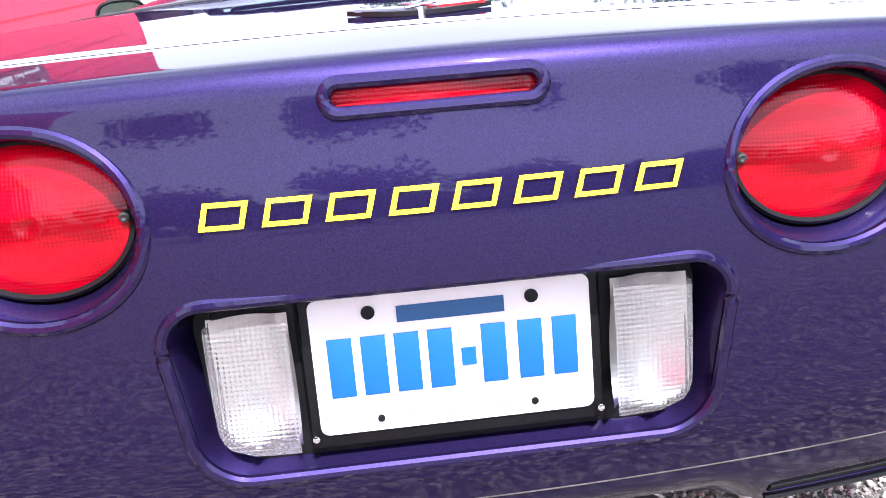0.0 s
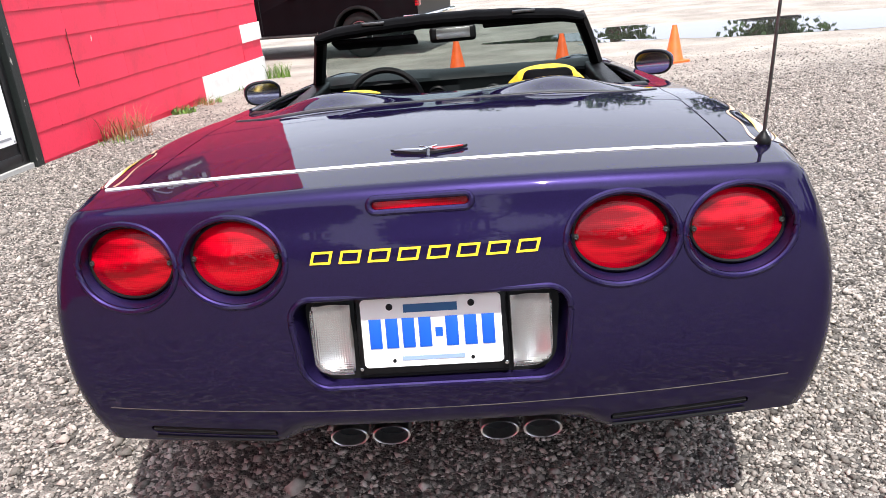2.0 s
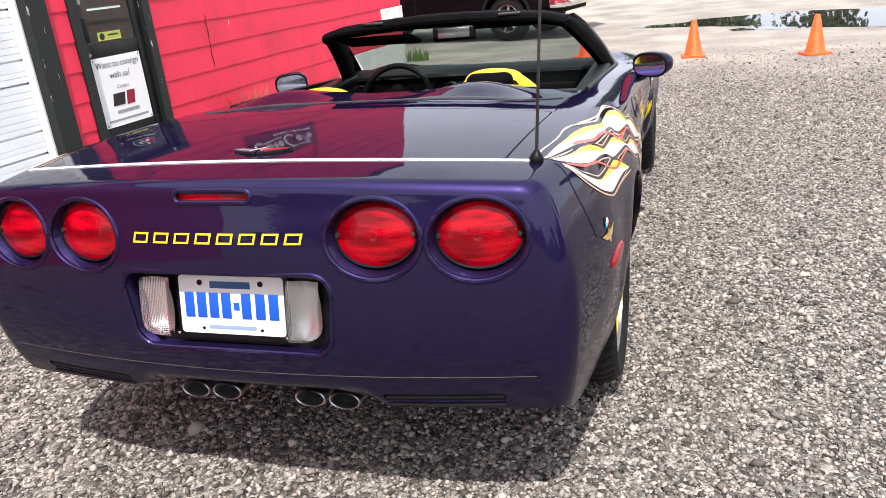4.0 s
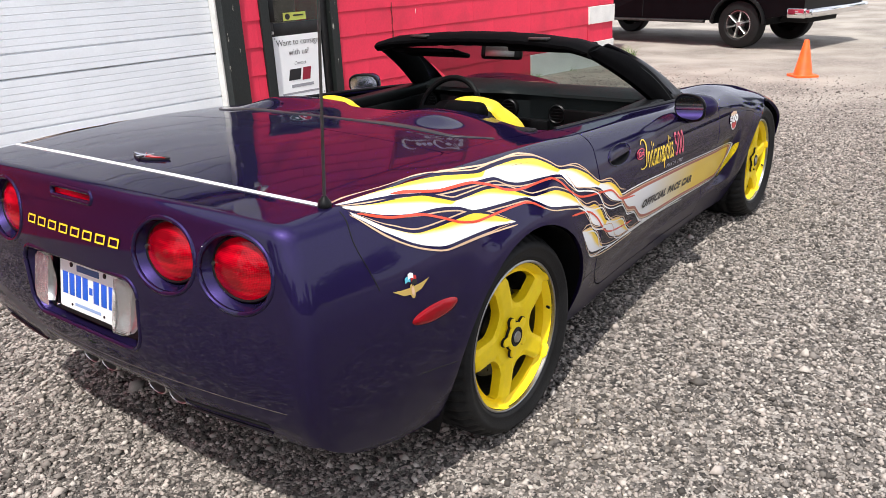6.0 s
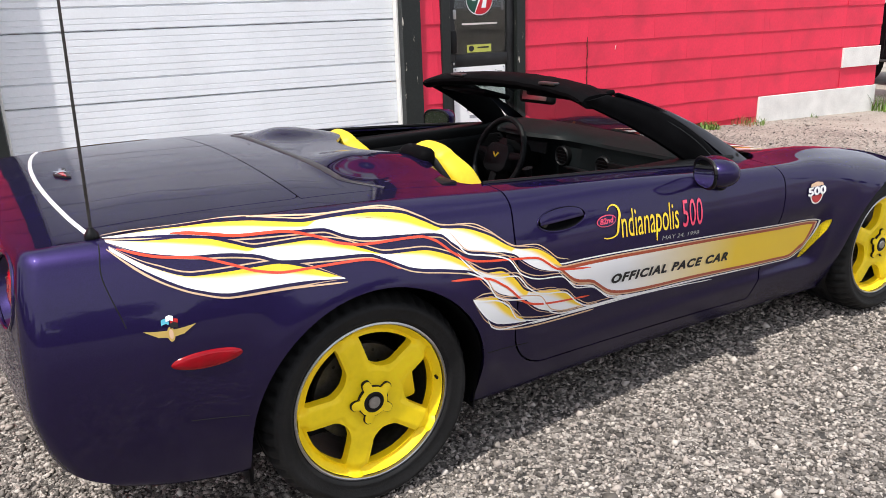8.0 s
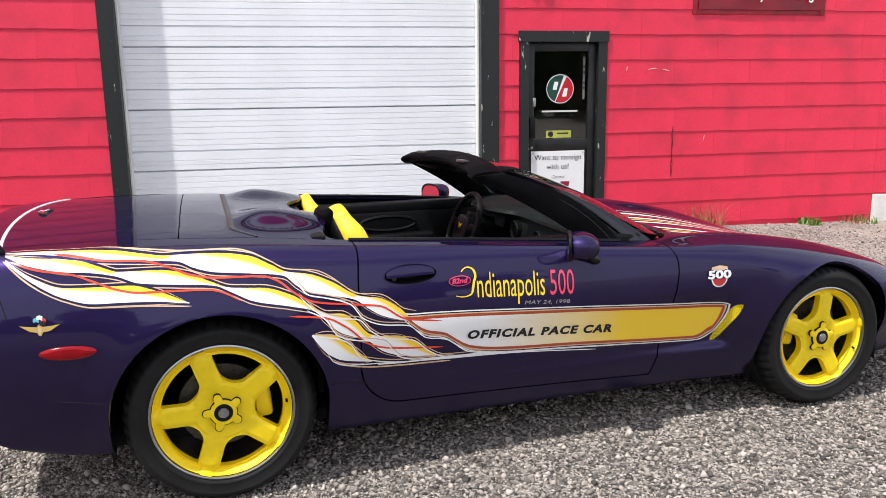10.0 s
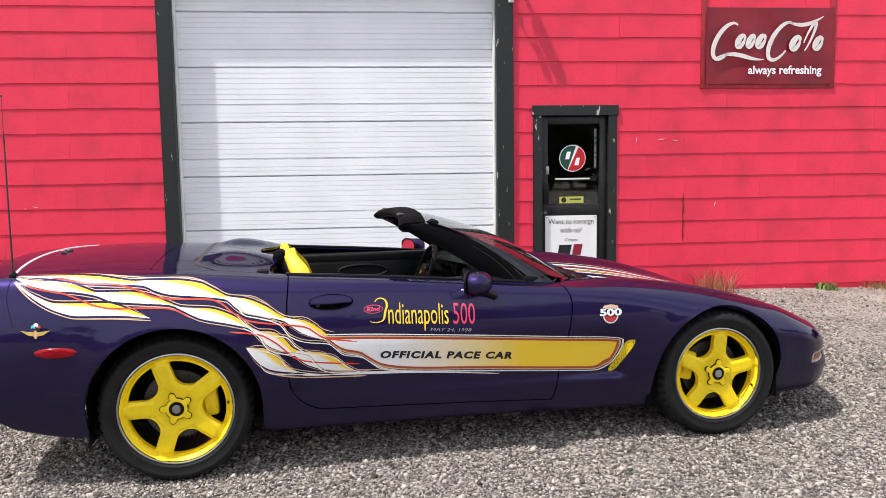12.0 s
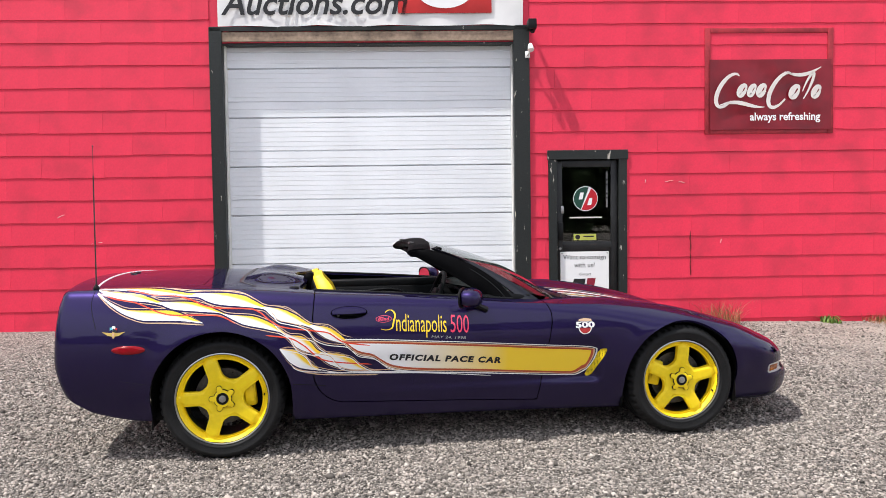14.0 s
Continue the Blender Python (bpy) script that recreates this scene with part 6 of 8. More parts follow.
for s in (1, -1):
    part("panel_seam", skin_line([(-0.665, 0.935), (-0.675, 0.87), (-0.645, 0.742)], 0.0016, s), DEEP_BLACK, car)
    part("panel_seam", skin_line([(0.385, 0.407), (0.56, 0.388)], 0.0016, s), DEEP_BLACK, car)
    part("panel_seam", skin_line([(-0.53, 0.46), (-0.385, 0.437)], 0.0011, s), DEEP_BLACK, car)
    # side marker
    outline = [(-0.473 + 0.088 * math.cos(a), 0.628 + 0.0235 * math.sin(a)) for a in np.linspace(0, 2 * math.pi, 40, False)]
    verts = [flank(-0.473, 0.628, 0.009, s)]
    for k, lift in ((0.6, 0.0085), (0.9, 0.006), (1.0, 0.0005)):
        verts += [flank(-0.473 + (y + 0.473) * k, 0.628 + (z - 0.628) * k, lift, s) for y, z in outline]
    faces = [(0, 1 + i, 1 + (i + 1) % 40) for i in range(40)] + [(1 + a * 40 + i, 1 + (a + 1) * 40 + i, 1 + (a + 1) * 40 + (i + 1) % 40, 1 + a * 40 + (i + 1) % 40) for a in range(2) for i in range(40)]
    part("side_marker", mesh_of("side_marker", verts, faces, MARKER_RED), None, car, "oval red side marker lamp")
    # door handle: a dish with a flap over its upper half
    door = door_right if s > 0 else door_left
    rim_ring = [(0.697 + 0.1025 * math.cos(a), 0.79 + 0.0365 * math.sin(a)) for a in np.linspace(0, 2 * math.pi, 48, False)]
    ra = [flank(y, z, 0.0, s) for y, z in rim_ring]
    rb = [(s * (abs(flank(y, z)[0]) - 0.028), 0.697 + (y - 0.697) * 0.9, 0.79 + (z - 0.79) * 0.85) for y, z in rim_ring]
    verts = ra + rb + [(s * (float(skin_x(0.697, 0.79)[0]) - 0.034), 0.697, 0.79)]
    faces = [(i, (i + 1) % 48, 48 + (i + 1) % 48, 48 + i) for i in range(48)] + [(48 + i, 48 + (i + 1) % 48, 96) for i in range(48)]
    cup = part("door_handle", mesh_of("door_handle", verts, faces, BLACK_PLASTIC), None, door, "dished door handle")
    part("handle_rim", tube([flank(y, z, 0.001, s) for y, z in rim_ring], 0.0022, 6, True), PAINT, cup)
    flap = [(0.697 + 0.093 * math.cos(a), 0.797 + 0.026 * math.sin(a)) for a in np.linspace(0.02, math.pi - 0.02, 24)]
    verts = [flank(y, z, 0.0012, s) for y, z in flap] + [flank(y, z * 0.5 + 0.5 * 0.784, 0.004, s) for y, z in flap] + [flank(y, 0.782 + 0.004 * math.sin(4 * (y - 0.6)), 0.001, s) for y, z in flap]
    part("handle_flap", mesh_of("handle_flap", verts, [(r * 24 + i, r * 24 + i + 1, r * 24 + 25 + i, r * 24 + 24 + i) for r in range(2) for i in range(23)], PAINT), None, cup, "purple lift flap")
    part("lock", moved(lathe([(0, 0.004), (0.008, 0.003), (0.009, -0.004)], 16), Matrix.Translation(flank(0.637, 0.775, -0.018, s)) @ pose(0, 0, 0, 0, 0, 0 if s > 0 else 180)), DARK_METAL, cup)
    # vent behind the front wheel
    nv, nu = 26, 8
    verts, faces = [], []
    for j in range(nv + 1):
        for i in range(nu + 1):
            z = 0.366 + 0.172 * j / nv
            y = 2.084 + 0.081 * (z - 0.372) / 0.16 - 0.026 + 0.052 * i / nu
            verts.append((s * (float(skin_x(y, z)[0]) - 0.004), y, z))
    faces = [(j * (nu + 1) + i, j * (nu + 1) + i + 1, (j + 1) * (nu + 1) + i + 1, (j + 1) * (nu + 1) + i) for j in range(nv) for i in range(nu)]
    grille = part("side_vent", mesh_of("side_vent", verts, faces, YELLOW_PAINT), None, car, "yellow mesh side vent")
    dots = bmesh.new()
    for j in range(22):
        for i in range(5):
            z = 0.376 + 0.152 * j / 21
            y = 2.084 + 0.081 * (z - 0.372) / 0.16 - 0.0165 + 0.0075 * (i + 0.5 * (j % 2))
            x = s * (float(skin_x(y, z)[0]) - 0.0033)
            ring_v = [dots.verts.new((x, y + 0.0026 * math.cos(a), z + 0.0022 * math.sin(a))) for a in np.linspace(0, 2 * math.pi, 6, False)]
            dots.faces.new(ring_v)
    part("mesh_holes", dots, DEEP_BLACK, grille)
    # turn lamp
    verts = []
    ys, zs = np.linspace(3.235, 3.43, 12), np.linspace(0.32, 0.384, 5)
    for z in zs:
        verts += [flank(y, z, -0.006, s) for y in ys]
    faces = [(j * 12 + i, j * 12 + i + 1, (j + 1) * 12 + i + 1, (j + 1) * 12 + i) for j in range(4) for i in range(11)]
    turn = part("turn_lamp", mesh_of("turn_lamp", verts, faces, CLEAR_LENS), None, car, "clear front corner lamp with an amber part")
    verts = []
    for z in np.linspace(0.334, 0.372, 4):
        verts += [flank(y, z, -0.003, s) for y in np.linspace(3.27, 3.36, 6)]
    part("amber_lens", mesh_of("amber_lens", verts, [(j * 6 + i, j * 6 + i + 1, (j + 1) * 6 + i + 1, (j + 1) * 6 + i) for j in range(3) for i in range(5)], AMBER_LENS), None, turn, "amber lens")
    # door mirror
    mir = new("door_mirror", None)
    mir.parent = car
    mir.matrix_basis = pose(s * 0.952, 1.372, 0.858, 0, 0, -s * 24) @ Matrix.Scale(0.9, 4)
    tagged(mir, "purple door mirror in a black surround")
    shell = bmesh.new()
    bmesh.ops.create_uvsphere(shell, u_segments=32, v_segments=20, radius=1.0)
    for v in shell.verts:
        x, y, z = v.co
        sx = math.copysign(abs(x) ** 0.72, x)
        sz = math.copysign(abs(z) ** 0.8, z)
        v.co = (sx * 0.095 + s * 0.004 * y, (max(y, -0.5)) * (0.078 if y > 0 else 0.085), sz * 0.060 * (1 - 0.12 * s * x))
    part("shell", shell, PAINT, mir)
    face = [(0.089 * math.copysign(abs(math.cos(a)) ** 0.72, math.cos(a)), 0.056 * math.copysign(abs(math.sin(a)) ** 0.8, math.sin(a))) for a in np.linspace(0, 2 * math.pi, 40, False)]
    part("surround", tube([(x * 1.02, -0.050, z * 1.02) for x, z in face], 0.0075, 8, True), BLACK_PLASTIC, mir, "black surround")
    part("mirror_glass", moved(slab([(x * 0.97, z * 0.97) for x, z in face], 0, 0.002), pose(0, -0.052, 0, 85, 0, 0)), CHROME, mir, "mirror glass")
    part("foot", tube([(-s * 0.05, 0.01, -0.04), (-s * 0.085, 0.04, -0.065), (-s * 0.11, 0.075, -0.085)], [0.032, 0.026, 0.03], 12, flat=0.7), BLACK_PLASTIC, mir, "black mirror foot")

# ---- windscreen ----
def screen_base(x):
    return (x, 2.09 - 0.42 * x * x, float(skin_z(x, 2.09 - 0.42 * x * x)[0]) - 0.004)


def screen_top(x):
    k = x / 0.72
    return (0.585 * k, 1.245 - 0.072 * k * k, 1.150 - 0.03 * k * k)


nu, nv = 28, 14
verts = []
for j in range(nv + 1):
    t = j / nv
    for i in range(nu + 1):
        x = -0.72 + 1.44 * i / nu
        a, b = Vector(screen_base(x)), Vector(screen_top(x))
        p = a.lerp(b, t) + Vector((0, 0.036, 0.066)) * math.sin(math.pi * t) * (0.75 - 0.42 * (x / 0.72) ** 2)
        verts.append(tuple(p))
faces = [(j * (nu + 1) + i, j * (nu + 1) + i + 1, (j + 1) * (nu + 1) + i + 1, (j + 1) * (nu + 1) + i) for j in range(nv) for i in range(nu)]
GREEN_GLASS = material("tinted_glass", (0.19, 0.26, 0.235), 0.0, coat=1.0, trans=1.0, ior=1.001, spec=0.5)
screen = part("windscreen", mesh_of("windscreen", verts, faces, GREEN_GLASS), None, car, "faintly green windscreen glass")
screen.visible_shadow = False
for s in (-1, 1):
    a, b = Vector(screen_base(s * 0.735)), Vector(screen_top(s * 0.735))
    spine = []
    for t in np.linspace(0, 1, 16):
        spine.append(a.lerp(b, t) + Vector((0, 0.03, 0.05)) * math.sin(math.pi * t) * 0.5)
    # the padded pillar widens from the header down to the door
    def along(t, p0, p1, p2):
        q0, q1, q2 = 2 * (t - 0.5) * (t - 1), 4 * t * (1 - t), 2 * t * (t - 0.5)
        return q0 * p0 + q1 * p1 + q2 * p2
    pad = bmesh.new()
    rings, strip = [], []
    for t in np.linspace(-0.04, 1, 22):
        inner = Vector((s * along(t, 0.570, 0.648, 0.716), along(t, 1.075, 1.345, 1.56), along(t, 1.092, 0.945, 0.79)))
        outer = Vector((s * along(t, 0.582, 0.660, 0.738), along(t, 1.205, 1.50, 1.69), along(t, 1.114, 0.988, 0.79)))
        c, h = (inner + outer) / 2, (outer - inner) / 2
        ring = []
        for k in range(20):
            u, w = math.cos(2 * math.pi * k / 20), math.sin(2 * math.pi * k / 20)
            u, w = math.copysign(abs(u) ** 0.8, u), math.copysign(abs(w) ** 0.6, w)
            groove = 0.006 if 7 <= k <= 8 or 12 <= k <= 13 else 0.0
            ring.append(pad.verts.new(c + h * u + Vector((s * (0.030 - groove) * w, 0, 0))))
        rings.append(ring)
        strip.append(tuple(outer + Vector((s * 0.010, 0.002, 0.002))))
    for ra_, rb_ in zip(rings, rings[1:]):
        for k in range(20):
            pad.faces.new((ra_[k], ra_[(k + 1) % 20], rb_[(k + 1) % 20], rb_[k]))
    pad.faces.new(rings[0])
    pad.faces.new(rings[-1][::-1])
    bmesh.ops.recalc_face_normals(pad, faces=pad.faces)
    part("pillar", bm_mesh("pillar", pad, BLACK_VINYL, True, 60), None, car, "black padded windscreen pillar")
    for off in (0.25, 0.62):
        ridge = [tuple(Vector(q) + Vector((s * 0.016, -0.018 - 0.06 * off * i / 21, -0.012 - 0.05 * off))) for i, q in enumerate(strip)]
        part("pillar_seal", tube(ridge, 0.005, 8), BLACK_PLASTIC, car, "glossy black rubber seal along the pillar")
    # the painted outer pillar: narrow at the header, broad at the wing
    skin = bmesh.new()
    rows = []
    for t in np.linspace(0, 1, 20):
        low = Vector((s * along(t, 0.600, 0.672, 0.746), along(t, 1.205, 1.498, 1.745), along(t, 1.122, 0.983, 0.79)))
        high = Vector((s * along(t, 0.596, 0.672, 0.742), along(t, 1.218, 1.545, 1.86), along(t, 1.126, 0.990, 0.785)))
        back = Vector((-s * 0.02, 0, -0.006))
        rows.append([skin.verts.new(q) for q in (low + back, low, (low + high) / 2 + Vector((s * 0.006, 0, 0.004)), high, high + back)])
    for ra_, rb_ in zip(rows, rows[1:]):
        for k in range(4):
            skin.faces.new((ra_[k], ra_[k + 1], rb_[k + 1], rb_[k]))
    bmesh.ops.recalc_face_normals(skin, faces=skin.faces)
    part("pillar_skin", bm_mesh("pillar_skin", skin, BLACK_GLOSS, True, 60), None, car, "glossy blue-black outer pillar")
    sail = [(1.545, 0.905, 0.698), (1.64, 0.78, 0.736), (1.77, 0.78, 0.742), (1.65, 0.865, 0.712)]
    verts = [(s * x, y, z) for y, z, x in sail] + [(s * (x - 0.02), y, z) for y, z, x in sail]
    part("sail_panel", mesh_of("sail_panel", verts, [(0, 1, 2, 3), (7, 6, 5, 4)] + [(i, (i + 1) % 4, 4 + (i + 1) % 4, 4 + i) for i in range(4)], BLACK_PLASTIC, False), None, car, "black corner panel below the pillar")
header_pts = [(0.585 * k, 1.156 - 0.042 * k * k, 1.144 - 0.03 * k * k - 0.012 * max(0, abs(k) - 0.85) / 0.15) for k in np.linspace(-1, 1, 41)]
hdr = bmesh.new()
sect = [(-0.038, -0.024), (-0.05, -0.012), (-0.051, 0.002), (-0.042, 0.014), (-0.022, 0.023), (0.02, 0.028), (0.055, 0.026), (0.068, 0.014), (0.064, -0.004), (0.045, -0.02), (0.01, -0.031), (-0.015, -0.034), (-0.034, -0.03)]
rings = []
for i, (x, y, z) in enumerate(header_pts):
    w = 0.0025 * noise.noise(Vector((x * 14, 2, 0))) + 0.002 * noise.noise(Vector((x * 40, 5, 0)))
    rings.append([hdr.verts.new((x, y + a * (1 + 0.18 * (x / 0.585) ** 2), z + b * (1 - (0.15 if b > 0 else 0.2) * (x / 0.585) ** 2) + w * (1 if b > 0 else 1.6))) for a, b in sect])
for a, b in zip(rings, rings[1:]):
    for i in range(len(sect)):
        hdr.faces.new((a[i], a[(i + 1) % len(sect)], b[(i + 1) % len(sect)], b[i]))
hdr.faces.new(rings[0])
hdr.faces.new(rings[-1][::-1])
bmesh.ops.recalc_face_normals(hdr, faces=hdr.faces)
header = part("windscreen_header", hdr, BLACK_VINYL, car, "black padded windscreen header")
for x in (-0.33, 0.33):
    part("latch", box(x - 0.05, x + 0.05, 1.088, 1.118, 1.146, 1.158, 0.004), DARK_METAL, header, "roof latch plate")
for s in (-1, 1):
    visor = box(s * 0.34 - 0.19, s * 0.34 + 0.19, 0.0, 0.15, -0.011, 0.011, 0.01, 3)
    part("sun_visor", moved(visor, pose(0, 1.125, 1.102 if s > 0 else 1.085, 6 if s > 0 else -16, 0, 0)), BLACK_VINYL, car, "black sun visor folded up")
part("interior_mirror", moved(box(-0.108, 0.108, -0.018, 0.022, -0.036, 0.036, 0.016, 3), pose(0.01, 1.30, 1.066, -10, 0, 5)), BLACK_PLASTIC, car, "black interior mirror")
part("interior_mirror_glass", moved(box(-0.078, 0.078, -0.021, -0.0185, -0.023, 0.023, 0.001), pose(0.01, 1.30, 1.066, -10, 0, 5)), REFLECTOR, car, "mirror glass")
part("mirror_stalk", tube([(0.01, 1.30, 1.09), (0.0, 1.32, 1.12)], 0.011), BLACK_PLASTIC, car)
for x in (-0.35, 0.18):
    base = Vector((x, 2.14 - 0.3 * x * x, float(skin_z(x, 2.14 - 0.3 * x * x)[0]) + 0.012))
    part("wiper", tube([tuple(base), tuple(base + Vector((0.22, -0.06, 0.012))), tuple(base + Vector((0.45, -0.14, 0.006)))], [0.011, 0.007, 0.005], 6), BLACK_PLASTIC, car, "black wiper arm")

# ---- cabin ----
part("cabin_floor", box(-0.70, 0.70, 0.40, 2.0, 0.26, 0.31), BLACK_LEATHER, car)
part("bulkhead", box(-0.72, 0.72, 0.36, 0.42, 0.3, 0.925, 0.01), BLACK_LEATHER, car, "black carpeted bulkhead behind the seats")
for s in (-1, 1):
    card = box(s * 0.665 - 0.035, s * 0.665 + 0.035, 0.42, 1.80, 0.32, 0.80, 0.02)
    box(s * 0.69 - 0.045, s * 0.69 + 0.045, 0.42, 1.78, 0.78, 0.852, 0.018, 3, bm=card)
    door = door_right if s > 0 else door_left
    trim_card = part("door_card", card, BLACK_LEATHER, door, "black leather door lining")
    part("armrest", box(s * 0.62 - 0.04, s * 0.62 + 0.04, 0.65, 1.25, 0.60, 0.68, 0.025, 3), BLACK_LEATHER, trim_card)
    pull = [(s * 0.625, 0.98 + 0.16 * math.cos(a), 0.735 + 0.04 * math.sin(a)) for a in np.linspace(0, 2 * math.pi, 24, False)]
    part("pull_cup", tube(pull, 0.01, 6, True), BLACK_PLASTIC, trim_card)
    part("belt_seal", tube([(s * (float(curve(y, (0.4, 0.735), (1.0, 0.75), (1.6, 0.755), (2.0, 0.72))) + 0.002), y, float(skin_z(0.742, y)[0]) + 0.001) for y in np.linspace(0.5, 1.66, 30)], 0.008, 6), BLACK_PLASTIC, door)
part("console", box(-0.15, 0.15, 0.42, 1.62, 0.3, 0.60, 0.05, 3), BLACK_LEATHER, car, "black centre console")
part("gear_lever", tube([(0, 1.28, 0.58), (0, 1.26, 0.70), (0, 1.25, 0.74)], [0.016, 0.012, 0.024], 12), BLACK_LEATHER, car)


def seat(x, back=0.0, low=0.0):
    st = new("seat", None)
    st.parent = car
    st.matrix_basis = pose(x, -back, low)
    tagged(st, "black leather bucket seat with yellow bolsters")
    part("cushion", box(-0.24, 0.24, 0.58, 1.12, 0.32, 0.50, 0.06, 3), BLACK_LEATHER, st)
    # the back, in its own plane: u across, v up the back
    base, top = Vector((0, 0.70, 0.46)), Vector((0, 0.495, 0.968))
    up = (top - base).normalized()
    out = Vector((0, up.z, -up.y))
    length = (top - base).length

    def outline(v):
        return 0.205 - 0.014 * v - 0.108 * max(0.0, (v - 0.5) / 0.5) ** 2.2

    def shell_of(inner, outer, front, rear, v1):
        bm = bmesh.new()
        rings = []
        for j in range(25):
            v = v1 * j / 24
            w = outline(v)
            c = base + up * (length * v)
            dome = math.sqrt(max(0.0, 1 - max(0.0, (v - 0.8) / 0.2) ** 2)) if v > 0.8 else 1.0
            ring = []
            for k in range(20):
                a = 2 * math.pi * k / 20
                ux, oy = math.cos(a), math.sin(a)
                ux, oy = math.copysign(abs(ux) ** 0.6, ux), math.copysign(abs(oy) ** 0.7, oy)
                ring.append(bm.verts.new(c + Vector((w * outer * ux, 0, 0)) + out * ((front if oy > 0 else rear) * abs(oy) * (1 if oy > 0 else -1) * max(dome, 0.35))))
            rings.append(ring)
        for a, b in zip(rings, rings[1:]):
            for k in range(20):
                bm.faces.new((a[k], a[(k + 1) % 20], b[(k + 1) % 20], b[k]))
        bm.faces.new(rings[-1])
        bm.faces.new(rings[0][::-1])
        bmesh.ops.recalc_face_normals(bm, faces=bm.faces)
        return bm
    part("back_shell", shell_of(0, 0.985, 0.03, 0.055, 0.985), BLACK_LEATHER, st)
    # the yellow edge: a padded band over the rim of the back
    band = bmesh.new()
    path = []
    for v in np.linspace(0.25, 0.95, 26):
        path.append((outline(v), v))
    full = [(w, v) for w, v in path] + [(w * k, 0.95 + 0.062 * math.sqrt(1 - k * k)) for w, k in ((path[-1][0], math.cos(q)) for q in np.linspace(0.25, math.pi - 0.25, 16))] + [(-w, v) for w, v in path[::-1]]
    pts = [base + up * (length * v) + Vector((w, 0, 0)) for w, v in full]
    rings = []
    for i, p in enumerate(pts):
        d = (pts[min(i + 1, len(pts) - 1)] - pts[max(i - 1, 0)]).normalized()
        side = d.cross(out).normalized()
        ring = []
        thin = float(step(full[i][1], 0.80, 0.99))
        for k in range(12):
            a = 2 * math.pi * k / 12
            ring.append(band.verts.new(p + side * ((0.017 - 0.008 * thin) * math.cos(a) + 0.002) + out * ((0.046 - 0.014 * thin) * math.sin(a) + 0.034 - 0.012 * thin)))
        rings.append(ring)
    for a, b in zip(rings, rings[1:]):
        for k in range(12):
            band.faces.new((a[k], a[(k + 1) % 12], b[(k + 1) % 12], b[k]))
    band.faces.new(rings[0])
    band.faces.new(rings[-1][::-1])
    bmesh.ops.recalc_face_normals(band, faces=band.faces)
    part("bolster", band, YELLOW_LEATHER, st, "yellow leather edge of the seat back")
    part("head_pad", moved(box(-0.092, 0.092, -0.02, 0.05, -0.075, 0.07, 0.03, 3), Matrix.Translation(base + up * length * 0.925 - out * 0.045) @ pose(0, 0, 0, 23, 0, 0)), BLACK_VINYL, st, "black head pad with a slot")
    return st


seat(-0.345, 0.04, -0.035)
seat(0.375)

# dashboard: a swept profile with a hood over the dials
nu = 60
dash = bmesh.new()
rings = []
for i in range(nu + 1):
    x = -0.70 + 1.40 * i / nu
    hood = math.exp(-((x + 0.36) / 0.21) ** 4)
    pod = math.exp(-((x - 0.36) / 0.26) ** 4)
    mid = math.exp(-(x / 0.15) ** 4)
    y_f = 2.04 - 0.38 * x * x
    z_f = max(float(skin_z(x, y_f)[0]) - 0.006, 0.776)
    sect = [(y_f, z_f), (1.88, 0.826 + 0.004 * hood), (1.78, 0.848 + 0.008 * hood), (1.66, 0.858 + 0.014 * hood), (1.60 - 0.06 * hood, 0.852 + 0.02 * hood), (1.545 - 0.12 * hood + 0.02 * mid, 0.836 + 0.022 * hood), (1.54 - 0.125 * hood + 0.01 * mid, 0.822 + 0.018 * hood), (1.565 - 0.03 * hood - 0.015 * pod, 0.79), (1.575 - 0.04 * pod - 0.03 * mid, 0.68), (1.60 - 0.06 * mid, 0.58), (1.72 - 0.12 * mid, 0.50)]
    rings.append([dash.verts.new((x, y, z)) for y, z in sect])
for a, b in zip(rings, rings[1:]):
    for k in range(len(sect) - 1):
        dash.faces.new((a[k], b[k], b[k + 1], a[k + 1]))
bmesh.ops.recalc_face_normals(dash, faces=dash.faces)
dashboard = part("dashboard", dash, DASH_VINYL, car, "dark grey moulded dashboard")
part("airbag_panel", moved(box(-0.17, 0.17, -0.010, 0.012, -0.052, 0.052, 0.009), pose(0.395, 1.538, 0.715, 6, 0, 0)), BLACK_PLASTIC, dashboard)
part("name_bar", moved(box(-0.065, 0.065, -0.0115, -0.009, -0.0035, 0.0035), pose(0.405, 1.538, 0.73, 6, 0, 0)), TAN_VINYL, dashboard, "thin yellow bar in place of a name")
for x, z in ((0.62, 0.74), (0.185, 0.735), (-0.10, 0.745), (-0.62, 0.75)):
    cyl = part("air_vent", moved(lathe([(0.0, 0.01), (0.036, 0.01), (0.044, 0.018), (0.05, 0.012), (0.05, -0.02)], 28), pose(x, 1.548, z, 0, 0, -90)), BLACK_PLASTIC, dashboard, "round black air vent")
    for k in range(4):
        part("vane", box(x - 0.036, x + 0.036, 1.530, 1.538, z - 0.025 + 0.016 * k, z - 0.021 + 0.016 * k), BLACK_LEATHER, cyl)
radio = part("radio", moved(box(-0.105, 0.105, -0.012, 0.02, -0.07, 0.07, 0.008), pose(0.04, 1.528, 0.635, 8, 0, 0)), BLACK_PLASTIC, dashboard, "black radio and heater panel")
